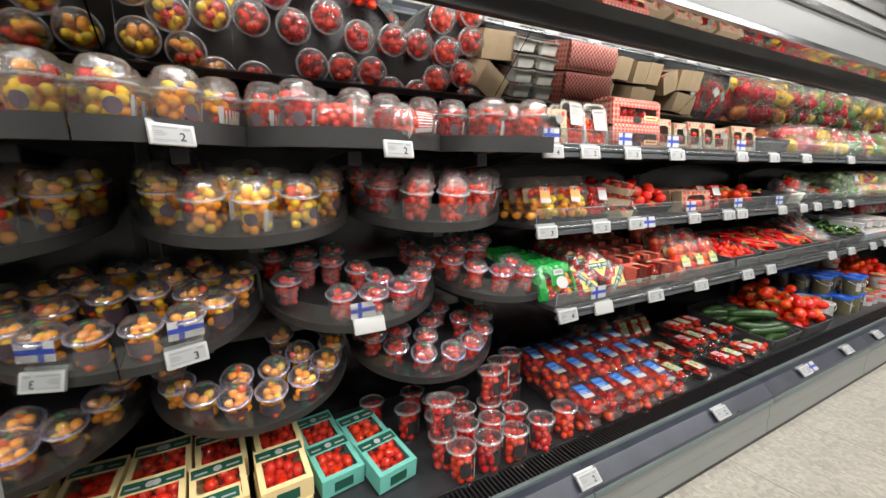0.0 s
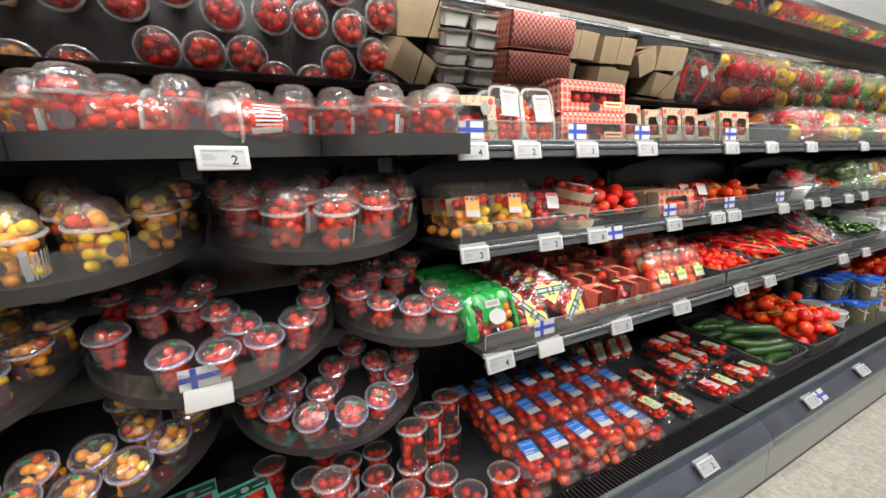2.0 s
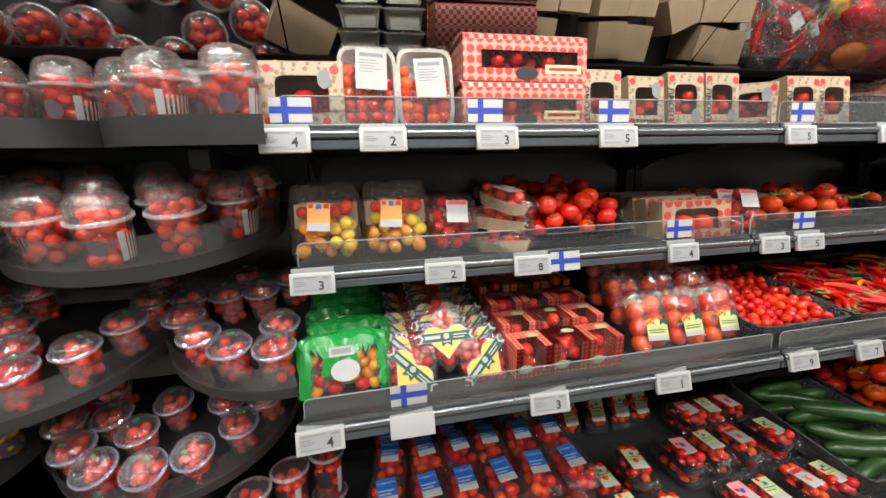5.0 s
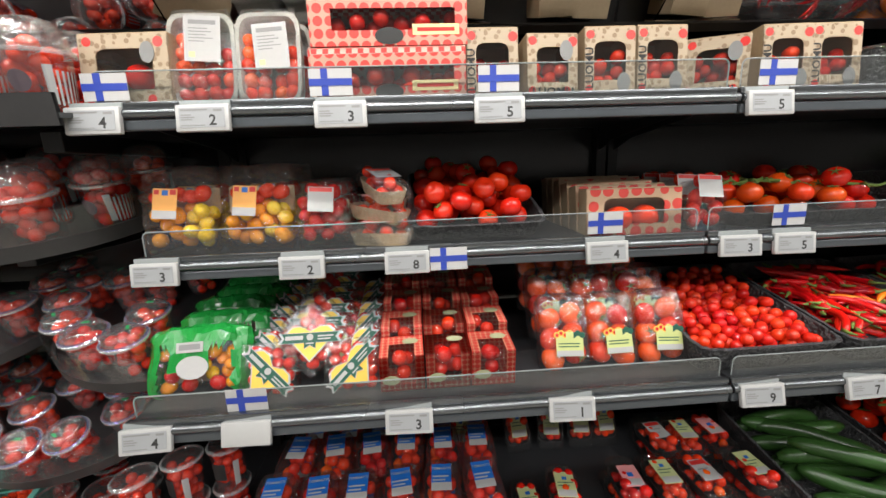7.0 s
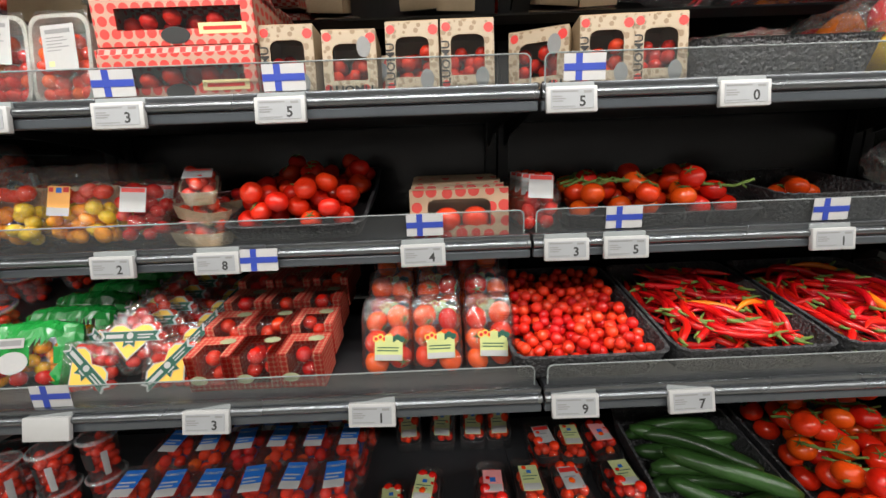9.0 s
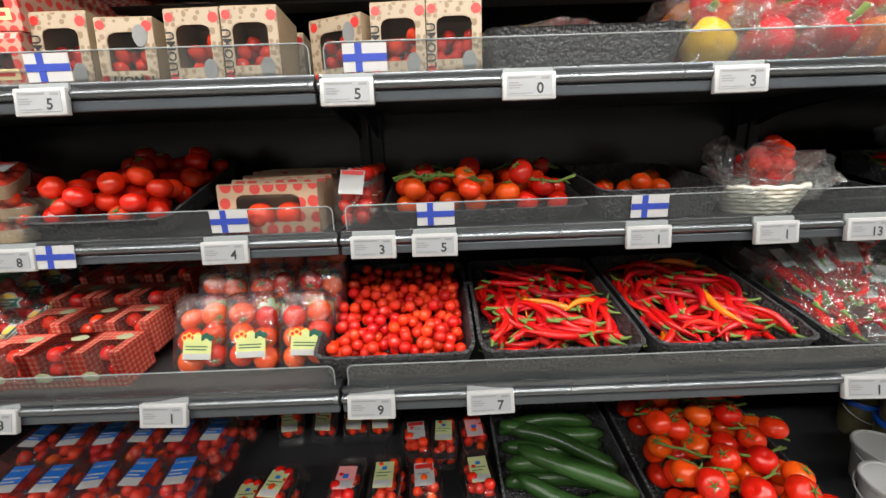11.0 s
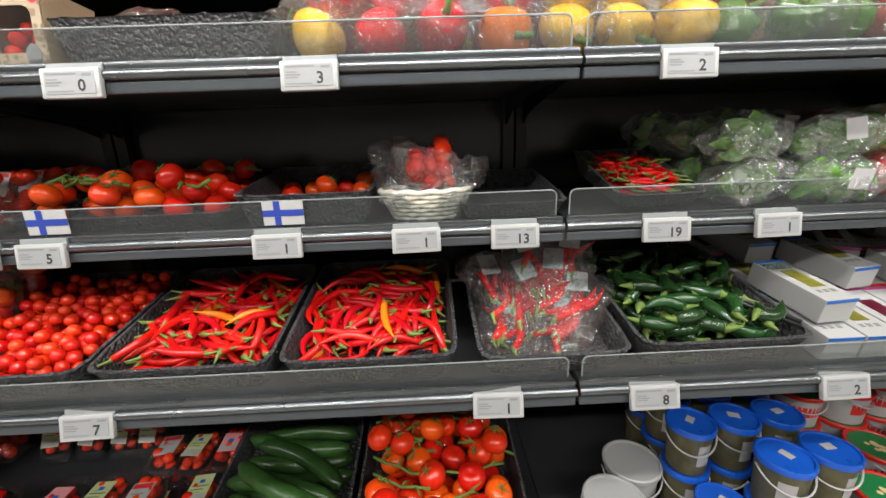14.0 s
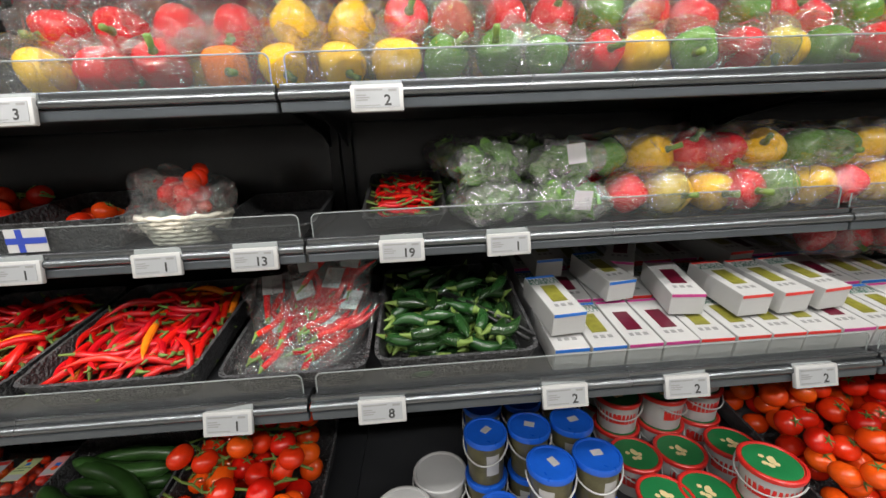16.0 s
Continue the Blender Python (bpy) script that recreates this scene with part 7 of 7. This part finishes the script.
def cucumber_mesh(v):
    r = random.Random(v)
    bm = bmesh.new()
    c = r.uniform(-0.03, 0.03)
    pts, rad = [], []
    for i in range(14):
        t = i / 13
        pts.append((0.29 * (t - 0.5), c * math.sin(math.pi * t), 0.004 * math.sin(5 * t)))
        rad.append(0.0225 * min(1, (math.sin(math.pi * (0.03 + 0.94 * t)) * 2.2)) ** 0.6)
    tube(bm, pts, rad, 14)
    return mesh_of("cucumber", bm, "cuke", "all")


for k, (x, y, z, rz) in enumerate(((-0.01, -0.19, 0.030, 4), (0.01, -0.135, 0.030, -6), (0.0, -0.08, 0.03, 8), (-0.01, -0.02, 0.03, -3), (0.01, 0.04, 0.03, 5), (0, 0.10, 0.03, 0), (0, 0.16, 0.03, 3), (-0.015, -0.150, 0.072, -16), (0.01, -0.085, 0.072, -24), (-0.005, -0.02, 0.072, -12), (0.012, 0.055, 0.072, -28), (0.0, 0.12, 0.072, -10), (0.012, -0.045, 0.112, -30))):
    solid("cucumber", shared(("cuc", k % 4), lambda: cucumber_mesh(k % 4)), "dark green glossy cucumber", "cucumber", "cucumbers", m=BM(2.60) @ pose(x, y, z, k * 70, 0, rz))
foam_tray(BM(2.99), 0.40, 0.48, 0.075, "black foam tray heaped with vine tomatoes")
loose_tomatoes(BM(2.99), 0.36, 0.44, 72, 12, mats=("tom", "tom", "tomo"), label="ripe red vine tomato with green stalk", group="vine tomatoes in the tray", size=1.0)
vine_stalks(BM(2.99), 0.36, 0.42, 0.15, 16, 6)


def pail(m, sort, seed=0):
    """A small food bucket: tapered tub, snap lid with a raised rim and a wire handle."""
    spec = {"blue": ("clear bucket of pickles with a bright blue lid", "pickle_tub", "bluelid", "bluelid"),
            "red": ("white tub with a red-rimmed green printed lid", "whitetub", "redlid", "greenlid"),
            "white": ("plain white plastic bucket with a white lid", "whitetub", "white", "white")}[sort]
    th = thing("bucket", spec[0], "bucket", sort + " buckets", m=m)
    R, H = {"blue": (0.052, 0.118), "red": (0.064, 0.095), "white": (0.068, 0.108)}[sort]
    def tub():
        return mesh_of("tub", lathe(bmesh.new(), [(0, 0.002), (R * 0.84, 0.002), (R * 0.86, 0), (R * 0.97, H * 0.9), (R * 1.02, H * 0.9), (R * 1.02, H * 0.95), (R * 0.97, H * 0.95)], 32).copy(), {"blue": "pickle", "red": "white", "white": "white"}[sort], True)
    hang("tub", shared(("pt", sort), tub), th)
    hang("lid", shared(("pl", sort), lambda: mesh_of("lid", lathe(bmesh.new(), [(R * 1.05, H * 0.93), (R * 1.07, H * 1.03), (R * 1.03, H * 1.06), (R * 0.96, H * 1.06), (R * 0.93, H * 1.025), (0, H * 1.02)], 32).copy(), spec[2], True)), th, None, "snap lid")
    def wire():
        bm = bmesh.new()
        tube(bm, [(R * 1.09 * math.cos(a), -R * 1.09 * math.sin(a), H * (0.86 - 0.30 * math.sin(a))) for a in [math.pi * q / 14 for q in range(15)]], [0.0022] * 15, 6)
        return mesh_of("handle", bm, "white", "all")
    hang("handle", shared(("ph", sort), wire), th, pose(0, 0, 0, 0, 0, rp.uniform(-50, 50)), "white handle")
    if sort == "blue":
        hang("sticker", shared("pst", lambda: mesh_of("sticker", bx(bmesh.new(), -0.013, 0.013, -0.009, 0.009, H * 1.021 + 0.0003, H * 1.021 + 0.0010), "paper")), th, pose(0.004, 0.006, 0.0006, 0, 0, rp.uniform(-40, 40)), "small white sticker")
        hang("wrap", shared("pwr", lambda: mesh_of("wrap", patch(R * 0.90, R * 0.955, H * 0.25, H * 0.75, -0.35, 0.35), "paper")), th, None, "white barcode label")
    if sort == "red":
        hang("lid_print", shared("plp", lambda: mesh_of("lid_print", lathe(bmesh.new(), [(0, H * 1.027), (R * 0.90, H * 1.0305), (R * 0.90, H * 1.033), (0, H * 1.031)], 28).copy(), "greenlid")), th, None, "green printed lid sheet")
        def art():
            bm = bmesh.new()
            r = random.Random(3)
            for _ in range(9):
                a, q = r.uniform(0, 6.3), r.uniform(0, R * 0.45)
                bmesh.ops.create_circle(bm, cap_ends=True, segments=10, radius=r.uniform(0.004, 0.009), matrix=pose(q * math.cos(a), q * math.sin(a) * 0.7, H * 1.0335 + r.uniform(0, 0.0004)))
            return mesh_of("lid_emblem", bm, "cream")
        hang("lid_emblem", shared("plart", art), th, pose(0, 0, 0.0012), "pale emblem")
        hang("wrap", shared("pwrr", lambda: mesh_of("wrap", patch(R * 0.905, R * 0.945, H * 0.35, H * 0.7, -1.2, 1.2, 14), "redlid")), th, pose(0, 0, 0, 0, 0, rp.uniform(-30, 30)), "red printed band")


LEVEL = {"blue": 0.1253, "red": 0.102, "white": 0.13}
for x, y, z, s in [(3.395, 1.125, 0, "white"), (3.490, 1.235, 0, "white"), (3.625, 1.09, 0, "blue")] + [(3.740 + 0.113 * c, 1.085 + 0.012 * c, v, "blue") for c in range(2) for v in range(2)] + [
                   (3.610 + 0.115 * c + 0.01 * r, 1.205 + 0.114 * r + 0.008 * c, v, "blue") for c in range(3) for r in range(3) for v in range(2)] + [
                   (4.04, 1.25, 0, "red"), (4.04, 1.11, 0, "red"), (4.05, 1.38, 0, "red"), (4.05, 1.38, 1, "red"), (4.19, 1.38, 0, "red"), (4.19, 1.38, 1, "red"), (4.17, 1.25, 0, "red"), (4.32, 1.40, 0, "red"), (4.32, 1.40, 1, "red"), (4.32, 1.40, 2, "red"), (4.33, 1.26, 0, "red"), (4.27, 1.08, 0, "red"), (4.27, 1.08, 1, "red"), (4.15, 1.11, 0, "red"), (4.20, 1.49, 0, "red"), (4.06, 1.50, 1, "red"), (4.06, 1.50, 0, "red")]:
    pail(pose(x, y, DECK_Z + LEVEL[s] * z, 0, 0, rp.uniform(-30, 30)), s)
foam_tray(BM(4.66, 1.24), 0.52, 0.50, 0.07, "long black foam tray heaped with loose tomatoes")
loose_tomatoes(BM(4.66, 1.24), 0.48, 0.46, 105, 15, mats=("tomo", "tom"), label="orange-red loose tomato in a tray", group="tomatoes on the deck", size=1.02)

# ---- air grille slats and floor tiles ----
bm = bmesh.new()
bx(bm, -0.0025, 0.0025, BASE_Y + 0.0695, BASE_Y + 0.1415, 0.262, 0.284)
SLAT = mesh_of("slat", bm, "black")
units = [o for o in scene.objects if o.name.split(".")[0] == "refrigerated_case"]
for u0 in units[:4]:
    x0 = u0.matrix_world.translation.x
    wide = 1.21 if x0 < 0 else 1.15
    for k in range(int(wide / 0.0155)):
        x = 0.008 + 0.0155 * k
        if x0 + x < 0.15:
            continue
        hang("slat", SLAT, u0, pose(x, 0, 0))
bm = bmesh.new()
bx(bm, -0.2985, 0.2985, -0.2985, 0.2985, -0.02, 0.0, 0.001)
TILE = mesh_of("tile", bm, "terrazzo")
floor_ob = bpy.data.objects["floor"]
for i in range(-1, 14):
    for j in range(7):
        hang("tile", TILE, floor_ob, pose(0.3 + 0.6 * i, 0.60 - 0.6 * j, 0.0))
